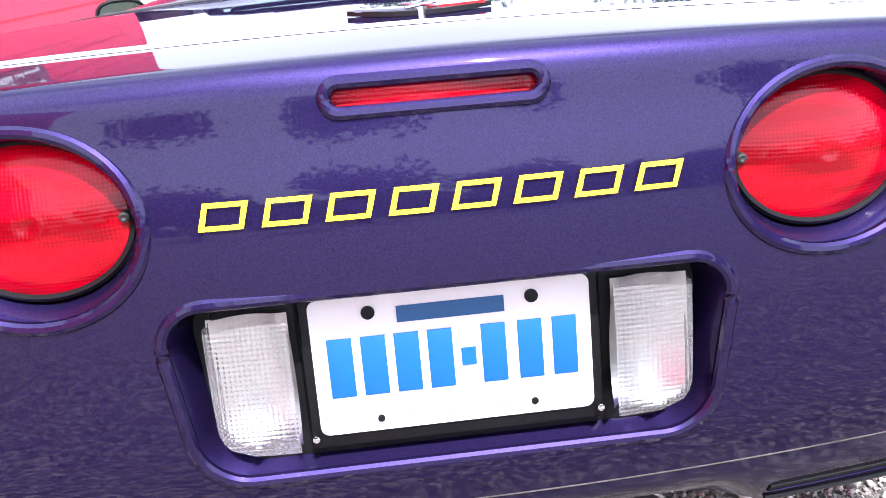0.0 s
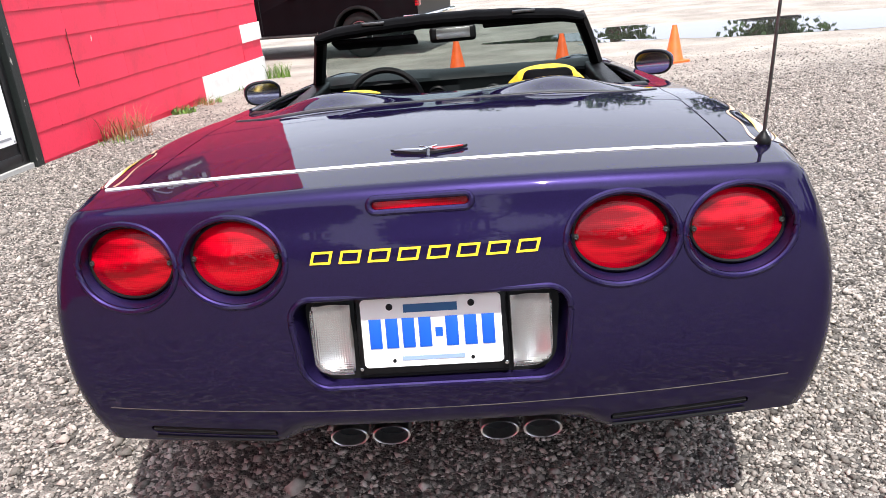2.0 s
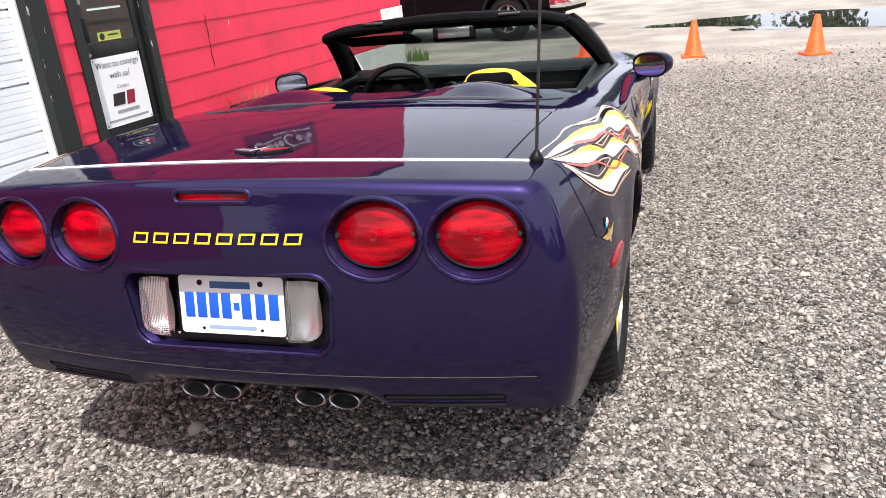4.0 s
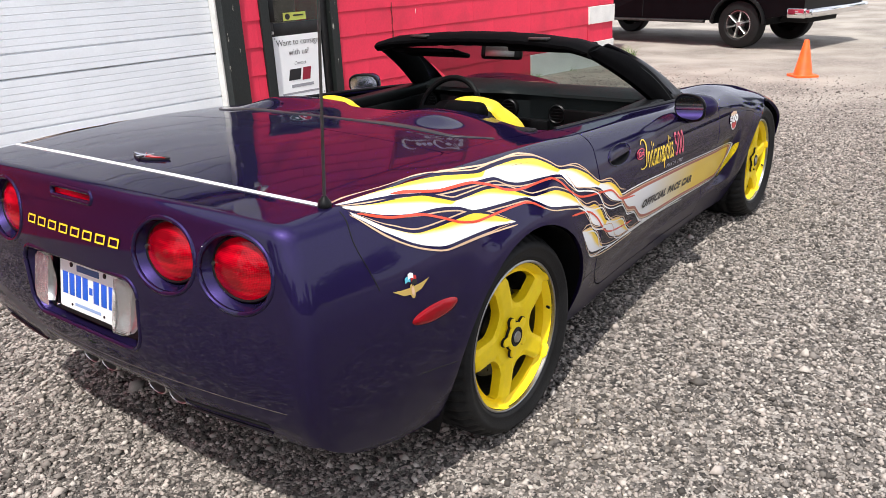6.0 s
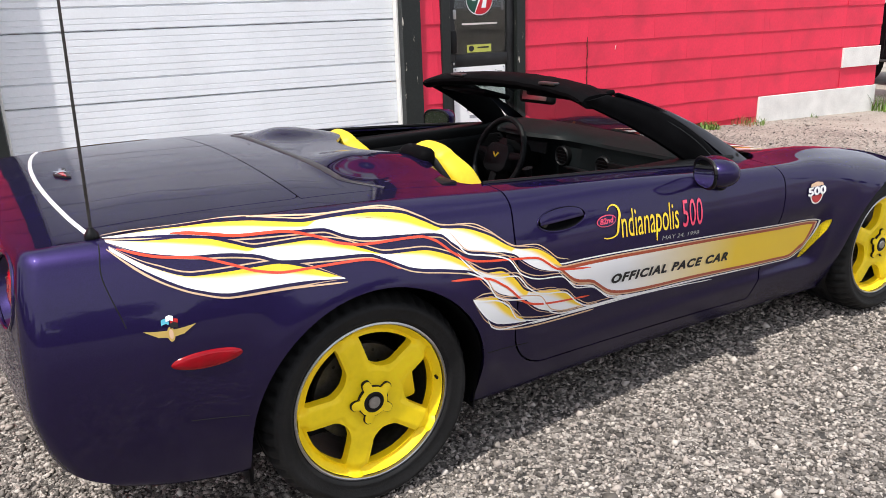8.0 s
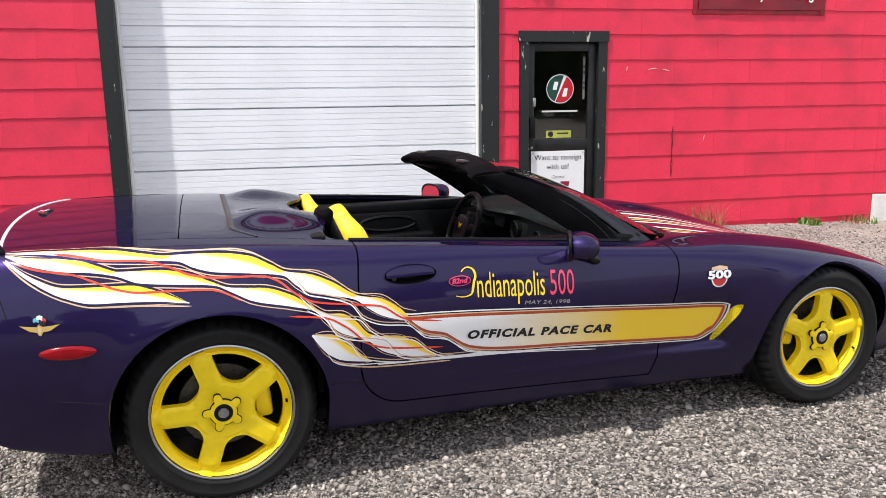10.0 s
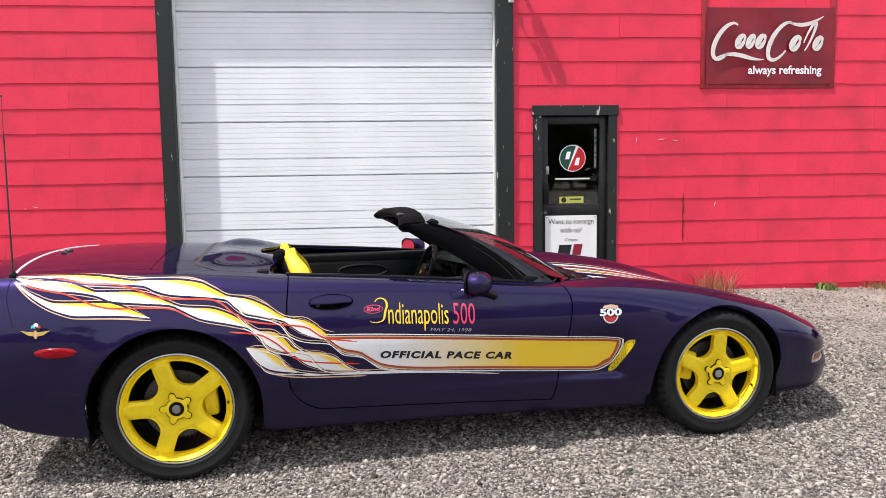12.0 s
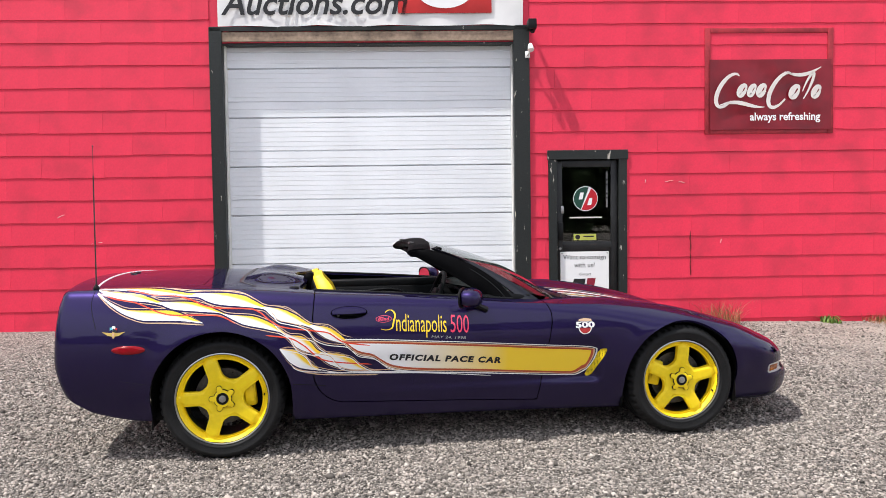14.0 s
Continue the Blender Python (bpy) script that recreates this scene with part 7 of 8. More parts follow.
for k in range(4):
    for j in range(3):
        part("button", moved(box(-0.014, 0.014, -0.016, -0.011, -0.008, 0.008, 0.002), pose(0.04 - 0.06 + 0.04 * k, 1.528 + 0.006 * (j - 1), 0.61 + 0.035 * j, 8, 0, 0)), DARK_METAL, radio)
part("dial_panel", moved(box(-0.17, 0.17, -0.005, 0.005, -0.055, 0.055, 0.004), pose(-0.36, 1.52, 0.80, -12, 0, 0)), DEEP_BLACK, dashboard)
sw = new("steering_wheel", None)
sw.parent = car
sw.matrix_basis = pose(-0.345, 1.335, 0.738, 68, 0, 0)
tagged(sw, "black leather three-spoke steering wheel")
part("grip", tube([(0.187 * math.cos(a), 0.187 * math.sin(a), 0) for a in np.linspace(0, 2 * math.pi, 56, False)], 0.0155, 10, True), BLACK_LEATHER, sw)
part("boss", slab([(x, y - 0.01) for x, y in rounded_rect(0.19, 0.15, 0.055)], -0.02, 0.02, 0.014), BLACK_LEATHER, sw)
for a in (5, 175, 270):
    part("spoke", tube([(0.07 * math.cos(radians(a)), 0.07 * math.sin(radians(a)), 0), (0.18 * math.cos(radians(a)), 0.18 * math.sin(radians(a)), 0)], [0.026, 0.017], 8, flat=0.5), BLACK_LEATHER, sw)
for q in (-1, 1):
    part("boss_mark", slab([(q * 0.003, -0.012), (q * 0.028, 0.012), (q * 0.016, 0.016), (q * 0.003, 0.0)], 0.021, 0.0225), YELLOW_VINYL, sw, "small yellow emblem shape")
part("column", tube([(-0.345, 1.36, 0.79), (-0.345, 1.60, 0.70)], [0.035, 0.05], 14), BLACK_PLASTIC, car)


# ---- decals on the flanks ----
def gradient_vinyl():
    """White vinyl turning yellow towards the front of the door."""
    mat = material("white_to_yellow_vinyl", (0.8, 0.78, 0.7), 0.35, 0, 0.4)
    n, l = mat.node_tree.nodes, mat.node_tree.links
    tc = n.new("ShaderNodeTexCoord")
    xyz = n.new("ShaderNodeSeparateXYZ")
    l.new(tc.outputs["Object"], xyz.inputs["Vector"])
    mr = n.new("ShaderNodeMapRange")
    mr.inputs["From Min"].default_value, mr.inputs["From Max"].default_value = 0.98, 1.6
    l.new(xyz.outputs["Y"], mr.inputs["Value"])
    mix = n.new("ShaderNodeMixRGB")
    mix.inputs[1].default_value, mix.inputs[2].default_value = (0.88, 0.88, 0.88, 1), (0.95, 0.64, 0.03, 1)
    l.new(mr.outputs["Result"], mix.inputs[0])
    l.new(mix.outputs["Color"], n["Principled BSDF"].inputs["Base Color"])
    return mat


FADE = gradient_vinyl()


def flag_vinyl():
    """White vinyl that turns yellow over the upper front part of each flag square."""
    mat = material("white_and_yellow_flag_vinyl", (0.9, 0.9, 0.88), 0.35, 0, 0.4)
    n, l = mat.node_tree.nodes, mat.node_tree.links
    uv = n.new("ShaderNodeUVMap")
    xyz = n.new("ShaderNodeSeparateXYZ")
    l.new(uv.outputs["UV"], xyz.inputs["Vector"])
    add = n.new("ShaderNodeMath")
    add.operation = "MULTIPLY_ADD"
    add.inputs[1].default_value = 0.75
    l.new(xyz.outputs["X"], add.inputs[0])
    l.new(xyz.outputs["Y"], add.inputs[2])
    mr = n.new("ShaderNodeMapRange")
    mr.interpolation_type = "SMOOTHSTEP"
    mr.inputs["From Min"].default_value, mr.inputs["From Max"].default_value = 0.82, 1.16
    l.new(add.outputs[0], mr.inputs["Value"])
    mix = n.new("ShaderNodeMixRGB")
    mix.inputs[1].default_value, mix.inputs[2].default_value = (0.88, 0.88, 0.88, 1), (0.95, 0.64, 0.03, 1)
    l.new(mr.outputs["Result"], mix.inputs[0])
    l.new(mix.outputs["Color"], n["Principled BSDF"].inputs["Base Color"])
    return mat


FLAG = flag_vinyl()


def sheet(ys, low, high, mat, lift, s, name="decal", rows=4):
    """A film laid on the flank between two curves."""
    ys, low, high = np.asarray(ys), np.asarray(low), np.asarray(high)
    n = len(ys)
    verts = []
    for k in range(rows + 1):
        zs = low + (high - low) * k / rows
        xs = skin_x(ys, zs, lift)
        verts += [(s * x, y, z) for x, y, z in zip(xs, ys, zs)]
    faces = [(k * n + i, k * n + i + 1, (k + 1) * n + i + 1, (k + 1) * n + i) for k in range(rows) for i in range(n - 1)]
    if s < 0:
        faces = [f[::-1] for f in faces]
    return part(name, mesh_of(name, verts, faces, mat), None, car)


def wave_line(pts, width, mat, lift, s, n=70):
    """A pin line through a few points."""
    ys = np.linspace(pts[0][0], pts[-1][0], n)
    zs = curve(ys, *pts)
    slope = np.gradient(zs, ys)
    half = width / 2 * np.sqrt(1 + np.minimum(slope**2, 4))
    taper = np.minimum(1, np.minimum(np.arange(n), np.arange(n)[::-1]) / 5 + 0.3)
    return sheet(ys, zs - half * taper, zs + half * taper, mat, lift, s, "decal_line", 1)


def flag_ribbon(top, low, s, breaks, bend=1.0):
    """A row of light flag squares that hang together by narrow necks, with pin lines along both edges."""
    n = 44 if len(breaks) == 2 else 150
    t = np.linspace(0, 1, n)
    if len(breaks) == 2:
        t = (1 - np.cos(np.pi * t)) / 2
    ys = top[0][0] + (top[-1][0] - top[0][0]) * t
    hi, lo = curve(ys, *top), curve(ys, *low)
    lo = np.minimum(lo, hi)
    for grow, mat, lift in ((0.0128, TAN_VINYL, 0.0010), (0.0088, PAINT, 0.0014)):
        out = grow * np.minimum(1, 5 * np.minimum(t + 0.02, 1 - t))
        room = np.maximum(0.9476 - hi, 0.0008)
        sheet(ys, lo - out, hi + room * (1 - np.exp(-out / room)), mat, lift, s, "decal_edge")
    row = sheet(ys, lo, hi, FLAG, 0.0018, s, "decal_flag_square")
    which = np.clip(np.searchsorted(breaks, ys, "right") - 1, 0, len(breaks) - 2)
    first, last = np.array(breaks)[which], np.array(breaks)[which + 1]
    along = np.clip((ys - first) / (last - first), 0, 1) ** bend
    # the yellow runs out again into the neck before the next square
    fade = 1 - step(along, 0.9, 1.0)
    layer = row.data.uv_layers.new(name="UVMap")
    for loop, slot in zip(row.data.loops, layer.data):
        k, i = divmod(loop.vertex_index, n)
        slot.uv = (float(along[i] * fade[i]), k / 4)


for s in (1, -1):
    # outer pin lines
    wave_line([(-0.30, 0.945), (-0.25, 0.9415), (-0.19, 0.936), (-0.098, 0.928), (0.064, 0.923), (0.123, 0.911), (0.191, 0.878), (0.243, 0.848), (0.348, 0.834), (0.404, 0.805), (0.44, 0.776), (0.489, 0.743), (0.577, 0.731), (0.62, 0.705), (0.66, 0.672), (0.71, 0.656)], 0.0035, TAN_VINYL, 0.0022, s, 120)
    wave_line([(-0.652, 0.926), (-0.569, 0.850), (-0.474, 0.797), (-0.386, 0.770), (-0.245, 0.764), (-0.079, 0.752)], 0.0045, TAN_VINYL, 0.0022, s)
    wave_line([(0.388, 0.500), (0.462, 0.470), (0.535, 0.456), (0.648, 0.447), (0.85, 0.437)], 0.006, TAN_VINYL, 0.0022, s)
    # upper row
    flag_ribbon([(-0.652, 0.9448), (-0.52, 0.9462), (-0.419, 0.9455), (-0.31, 0.9395), (-0.218, 0.926), (-0.15, 0.917), (-0.10, 0.917), (0.008, 0.914), (0.123, 0.898), (0.190, 0.867), (0.245, 0.838), (0.321, 0.824), (0.404, 0.789), (0.465, 0.749), (0.500, 0.732), (0.571, 0.718), (0.638, 0.679), (0.694, 0.624)],
                [(-0.652, 0.9445), (-0.505, 0.937), (-0.40, 0.921), (-0.311, 0.912), (-0.2, 0.904), (-0.116, 0.897), (-0.06, 0.872), (-0.005, 0.856), (0.124, 0.841), (0.235, 0.824), (0.275, 0.789), (0.320, 0.760), (0.403, 0.741), (0.485, 0.718), (0.525, 0.686), (0.580, 0.651), (0.694, 0.615)], s, [-0.652, -0.12, 0.25, 0.495, 0.70], 1.25)
    # middle row
    flag_ribbon([(-0.648, 0.9415), (-0.57, 0.932), (-0.497, 0.927), (-0.422, 0.918), (-0.36, 0.897), (-0.30, 0.877), (-0.24, 0.876), (-0.181, 0.875), (-0.085, 0.857), (-0.01, 0.825), (0.05, 0.801), (0.11, 0.795), (0.165, 0.790), (0.254, 0.759), (0.335, 0.705), (0.375, 0.681), (0.430, 0.675), (0.480, 0.642), (0.525, 0.591), (0.56, 0.577), (0.635, 0.569), (0.704, 0.536), (0.790, 0.468)],
                [(-0.648, 0.9385), (-0.57, 0.908), (-0.466, 0.886), (-0.39, 0.879), (-0.31, 0.863), (-0.243, 0.837), (-0.117, 0.823), (0.0, 0.811), (0.055, 0.785), (0.124, 0.750), (0.253, 0.718), (0.335, 0.692), (0.37, 0.655), (0.422, 0.605), (0.482, 0.579), (0.530, 0.557), (0.552, 0.535), (0.592, 0.507), (0.685, 0.477), (0.790, 0.465)], s, [-0.648, -0.30, 0.04, 0.36, 0.54, 0.80], 1.15)
    # lower row
    flag_ribbon([(-0.645, 0.930), (-0.56, 0.872), (-0.47, 0.838), (-0.38, 0.834), (-0.27, 0.832), (-0.18, 0.806), (-0.085, 0.763)], [(-0.645, 0.922), (-0.57, 0.862), (-0.473, 0.806), (-0.383, 0.781), (-0.3, 0.779), (-0.2, 0.775), (-0.085, 0.761)], s, [-0.645, -0.09], 1.5)
    flag_ribbon([(0.318, 0.610), (0.390, 0.603), (0.447, 0.557), (0.535, 0.480)], [(0.318, 0.607), (0.338, 0.575), (0.372, 0.533), (0.425, 0.499), (0.535, 0.477)], s, [0.318, 0.54])
    # pin lines that close the squares
    for k, pts in enumerate((((0.268, 0.809), (0.318, 0.751), (0.372, 0.737), (0.463, 0.705), (0.509, 0.648), (0.577, 0.618), (0.677, 0.603), (0.749, 0.546), (0.824, 0.530), (0.923, 0.465), (1.037, 0.442)),
                             ((0.282, 0.750), (0.351, 0.682), (0.405, 0.660), (0.490, 0.646), (0.537, 0.596), (0.586, 0.565), (0.697, 0.542), (0.760, 0.490), (0.824, 0.458), (0.980, 0.450)),
                             ((0.306, 0.698), (0.368, 0.661), (0.412, 0.595), (0.459, 0.574), (0.526, 0.561), (0.585, 0.546), (0.645, 0.482), (0.707, 0.463), (0.824, 0.456)),
                             ((0.329, 0.600), (0.412, 0.583), (0.458, 0.554), (0.495, 0.500), (0.534, 0.483), (0.655, 0.460), (0.868, 0.450)))):
        wave_line(pts, 0.0045, WHITE_VINYL, 0.0027, s, 110)
        wave_line([(y, z + 0.011) for y, z in pts], 0.0035, TAN_VINYL, 0.0025, s, 110)
    wave_line([(0.356, 0.577), (0.390, 0.501), (0.437, 0.478), (0.574, 0.466), (0.824, 0.448), (1.096, 0.434), (1.498, 0.398)], 0.0045, WHITE_VINYL, 0.0027, s, 110)
    # red lines across the flag
    wave_line([(-0.50, 0.939), (-0.46, 0.935), (-0.414, 0.927), (-0.345, 0.914), (-0.227, 0.906), (-0.144, 0.882), (-0.079, 0.853), (-0.009, 0.838), (0.168, 0.828), (0.214, 0.809), (0.272, 0.760), (0.333, 0.727), (0.494, 0.701), (0.573, 0.688), (0.664, 0.632), (0.81, 0.606)], 0.007, RED_VINYL, 0.0026, s, 120)
    wave_line([(-0.63, 0.924), (-0.547, 0.896), (-0.448, 0.878), (-0.383, 0.853), (-0.311, 0.822), (-0.241, 0.807), (-0.117, 0.804), (-0.016, 0.799), (0.03, 0.786), (0.085, 0.754)], 0.0065, RED_VINYL, 0.0026, s)
    wave_line([(0.245, 0.686), (0.379, 0.662), (0.445, 0.623), (0.533, 0.546), (0.589, 0.527), (0.816, 0.499)], 0.007, RED_VINYL, 0.0026, s)
    # the long band along the door
    n = 90
    ys = np.concatenate([np.linspace(0.62, 2.0, 60), np.linspace(2.01, 2.135, 50)])
    top = curve(ys, (0.62, 0.676), (0.68, 0.648), (0.76, 0.645), (1.2, 0.616), (1.85, 0.568), (2.085, 0.549), (2.12, 0.541), (2.136, 0.531))
    bot = curve(ys, (0.62, 0.674), (0.68, 0.604), (0.749, 0.552), (0.824, 0.532), (0.87, 0.5), (0.923, 0.468), (1.037, 0.444), (1.4, 0.418), (1.85, 0.385), (2.0, 0.376), (2.067, 0.403), (2.115, 0.465), (2.136, 0.528))
    for inset, mat, lift in ((0.0, WHITE_VINYL, 0.0012), (0.005, PAINT, 0.0016), (0.009, TAN_VINYL, 0.0019), (0.014, RED_VINYL, 0.0022), (0.025, FADE, 0.0025)):
        keep = (ys > 0.62 + inset * 2.2) & (ys < 2.13 - inset * 1.3)
        yy = ys[keep]
        hi_ = top[keep] - inset
        lo_ = np.interp(yy + inset * 1.3 * step(yy, 1.9, 2.05), ys, bot) + inset * (1 - 0.8 * step(yy, 2.04, 2.07))
        lo_ = np.minimum(lo_, hi_)
        sheet(yy, lo_, hi_, mat if inset != 0.014 else BROWN_VINYL, lift, s, "decal_band", 16)
    wave_line([(0.56, 0.462), (0.70, 0.456), (0.95, 0.447), (1.3, 0.425), (1.7, 0.399)], 0.006, WHITE_VINYL, 0.0022, s)


def skin_text(words, size, y, z, mat, s, lean=0.0, bold=0.0, span=0.1, slope=0.0, lift=0.003, space=1.0, high=0.0):
    """Letters laid on the flank, centred on y, z and as long as span."""
    me = text_mesh(words, size, lean, bold, 1.0, space)
    co = np.array([v.co[:] for v in me.vertices])
    co[:, 0] = (co[:, 0] - (co[:, 0].max() + co[:, 0].min()) / 2) * span / np.ptp(co[:, 0])
    if high:
        co[:, 1] = (co[:, 1] - (co[:, 1].max() + co[:, 1].min()) / 2) * high / np.ptp(co[:, 1])
    yy = y + s * co[:, 0]
    zz = z + co[:, 1] + slope * co[:, 0] * s
    xx = skin_x(yy, zz, lift) * s
    for v, a, b, c in zip(me.vertices, xx, yy, zz):
        v.co = (a, b, c)
    letters(me, mat, car)


def skin_shape(outline, y, z, mat, s, lift=0.003, name="decal_shape"):
    pts = [(y + s * a, z + b) for a, b in outline]
    xs = skin_x([p[0] for p in pts], [p[1] for p in pts], lift)
    verts = [(s * x, p[0], p[1]) for x, p in zip(xs, pts)]
    return part(name, mesh_of(name, verts, [tuple(range(len(verts)))[::s]], mat, False), None, car)


for s in (1, -1):
    skin_text("OFFICIAL PACE CAR", 0.056, 1.236, 0.512, INK, s, 0.2, 0.0028, 0.64, -0.075 * s, 0.0045, 1.2, 0.037)
    skin_text("ndianapolis", 0.132, 1.099, 0.704, YELLOW_VINYL, s, 0.0, 0.0, 0.285, -0.06 * s, high=0.128)
    # the tall first letter: a looped stem with a tail
    stem = [(0.03 * math.cos(a) + 0.028, 0.052 * math.sin(a) + 0.035) for a in np.linspace(2.6, -0.6, 22)]
    stem += [(0.052 - 0.012 * t, 0.006 - 0.085 * t) for t in np.linspace(0.1, 0.8, 8)]
    stem += [(0.005 + 0.035 * math.cos(a), -0.068 + 0.022 * math.sin(a)) for a in np.linspace(-0.3, -2.6, 14)]
    rib = swash(stem, [0.0022 + 0.003 * math.sin(math.pi * k / (len(stem) - 1)) for k in range(len(stem))])
    co = np.array([v.co[:] for v in rib.verts])
    yv, zv = 0.913 + s * 0.088 * ((co[:, 0] - co[:, 0].min()) / np.ptp(co[:, 0]) - 0.5), 0.687 + 0.113 * (co[:, 1] - co[:, 1].min()) / np.ptp(co[:, 1])
    for v, x_, y_, z_ in zip(rib.verts, skin_x(yv, zv, 0.003), yv, zv):
        v.co = (s * x_, y_, z_)
    part("letter", bm_mesh("letter", rib, YELLOW_VINYL), None, car)
    skin_text("500", 0.112, 1.317, 0.708, PINK_VINYL, s, 0.0, 0.0, 0.106, -0.06 * s, high=0.1)
    skin_text("MAY 24, 1998", 0.022, 1.252, 0.634, GREY_INK, s, 0.2, 0.0, 0.198, -0.07 * s)
    skin_shape([(0.045 * math.cos(a), 0.020 * math.sin(a)) for a in np.linspace(0, 2 * math.pi, 28, False)], 0.888, 0.750, PINK_VINYL, s, 0.0032)
    skin_shape([(0.0415 * math.cos(a), 0.0165 * math.sin(a)) for a in np.linspace(0, 2 * math.pi, 28, False)], 0.888, 0.750, PAINT, s, 0.0042)
    skin_text("82nd", 0.026, 0.888, 0.750, PINK_VINYL, s, 0.2, 0.001, 0.064, 0.0, 0.0052)
    # round race badge on the front wing
    skin_shape([(0.040 * math.cos(a), 0.042 * math.sin(a)) for a in np.linspace(0, 2 * math.pi, 28, False)], 2.05, 0.666, WHITE_VINYL, s, 0.002)
    skin_shape([(0.033 * math.cos(a), 0.034 * math.sin(a)) for a in np.linspace(0, 2 * math.pi, 28, False)], 2.05, 0.664, material("badge_red", (0.45, 0.03, 0.03), 0.4, stain=0.2), s, 0.003)
    skin_shape([(-0.058, -0.014), (0.058, -0.014), (0.055, 0.02), (-0.055, 0.02)], 2.05, 0.676, PAINT, s, 0.0036)
    skin_text("500", 0.046, 2.05, 0.678, WHITE_VINYL, s, 0.0, 0.002, 0.112, 0.0, 0.0046)
    skin_shape([(-0.04, 0.0), (0.04, 0.0), (0.036, 0.012), (0.0, 0.018), (-0.036, 0.012)], 2.05, 0.70, TAN_VINYL, s, 0.0048)
    # winged wheel on the rear corner
    GOLD = material("gold_decal", (0.6, 0.42, 0.12), 0.35, 0.3, stain=0.1)
    for q in (-1, 1):
        skin_shape([(q * 0.006, -0.012), (q * 0.03, -0.008), (q * 0.062, 0.012), (q * 0.035, 0.008), (q * 0.006, 0.006)][::q], -0.549, 0.715, GOLD, s)
    skin_shape([(0.009 * math.cos(a), 0.019 * math.sin(a)) for a in np.linspace(0, 2 * math.pi, 24, False)], -0.549, 0.711, GOLD, s, 0.0036)
    skin_shape([(0.005 * math.cos(a), 0.013 * math.sin(a)) for a in np.linspace(0, 2 * math.pi, 24, False)], -0.549, 0.711, TAN_VINYL, s, 0.0044)
    for k, (mat, dy, dz) in enumerate(((EMB_RED, 0.012, 0.034), (material("cyan_decal", (0.1, 0.45, 0.6), 0.4, stain=0.1), -0.014, 0.036), (WHITE_VINYL, 0.0, 0.044), (INK, 0.01, 0.024))):
        skin_shape([(-0.008, -0.007), (0.002, -0.004), (0.009, -0.008), (0.011, 0.005), (0.001, 0.009), (-0.007, 0.006)], -0.549 + s * dy * 0.8, 0.710 + dz * 0.9, mat, s, 0.003 + 0.0006 * k)


# ---- stripes on the bonnet ----
def hood_sheet(x0, x1, y0, y1, mat, lift, bend=0.0, taper=1.0, n=30):
    ys = np.linspace(y0, y1, n)
    t = np.linspace(0, 1, n)
    rows = []
    for k in (0, 1, 2):
        w = (x0 + (x1 - x0) * k / 2)
        c = (x0 + x1) / 2
        xs = c + (w - c) * (1 - (1 - taper) * t) + bend * np.sin(np.pi * 1.6 * t)
        rows.append([(x, y, z) for x, y, z in zip(xs, ys, skin_z(xs, ys, lift))])
    return part("decal", mesh_of("decal", sum(rows, []), [(a * n + i, a * n + i + 1, (a + 1) * n + i + 1, (a + 1) * n + i) for a in range(2) for i in range(n - 1)], mat), None, bonnet_panel)


for x, w, mat in ((0.10, 0.06, WHITE_VINYL), (0.19, 0.035, YELLOW_VINYL), (0.26, 0.05, WHITE_VINYL), (0.33, 0.02, RED_VINYL), (0.38, 0.04, WHITE_VINYL), (0.44, 0.012, TAN_VINYL)):
    for s in (-1, 1):
        hood_sheet(s * x - w / 2, s * x + w / 2, 2.26 - 0.4 * x * x, 3.30 - 0.3 * x, mat, 0.002, 0.03 * s, 0.5)


# ---- traffic cones ----
def cone(x, y, turn, lean=0.0):
    z = float(ground_z(x, y))
    c = thing("traffic_cone", pose(x, y, z, lean, 0, turn), "weathered orange plastic traffic cone on the gravel", "traffic cone", "row of cones")
    part("base", slab(rounded_rect(0.30, 0.30, 0.04), 0.0, 0.028, 0.006), ORANGE, c)
    body_ = moved(lathe([(0.125, 0.026), (0.112, 0.04), (0.03, 0.455), (0.026, 0.46), (0.018, 0.452), (0.10, 0.03)], 40), pose(0, 0, 0, 0, -90, 0))
    part("cone_body", body_, ORANGE, c)
    return c


cone(2.56, 7.80, 20)
cone(1.185, 8.21, 5)
cone(-0.25, 8.86, 40, 1)

# ---- pickup truck behind the building ----
TRUCK_BLACK = material("black_truck_paint", (0.004, 0.004, 0.005), 0.3, 0, 0.05, stain=0.2, stain_size=4, spec=0.1)


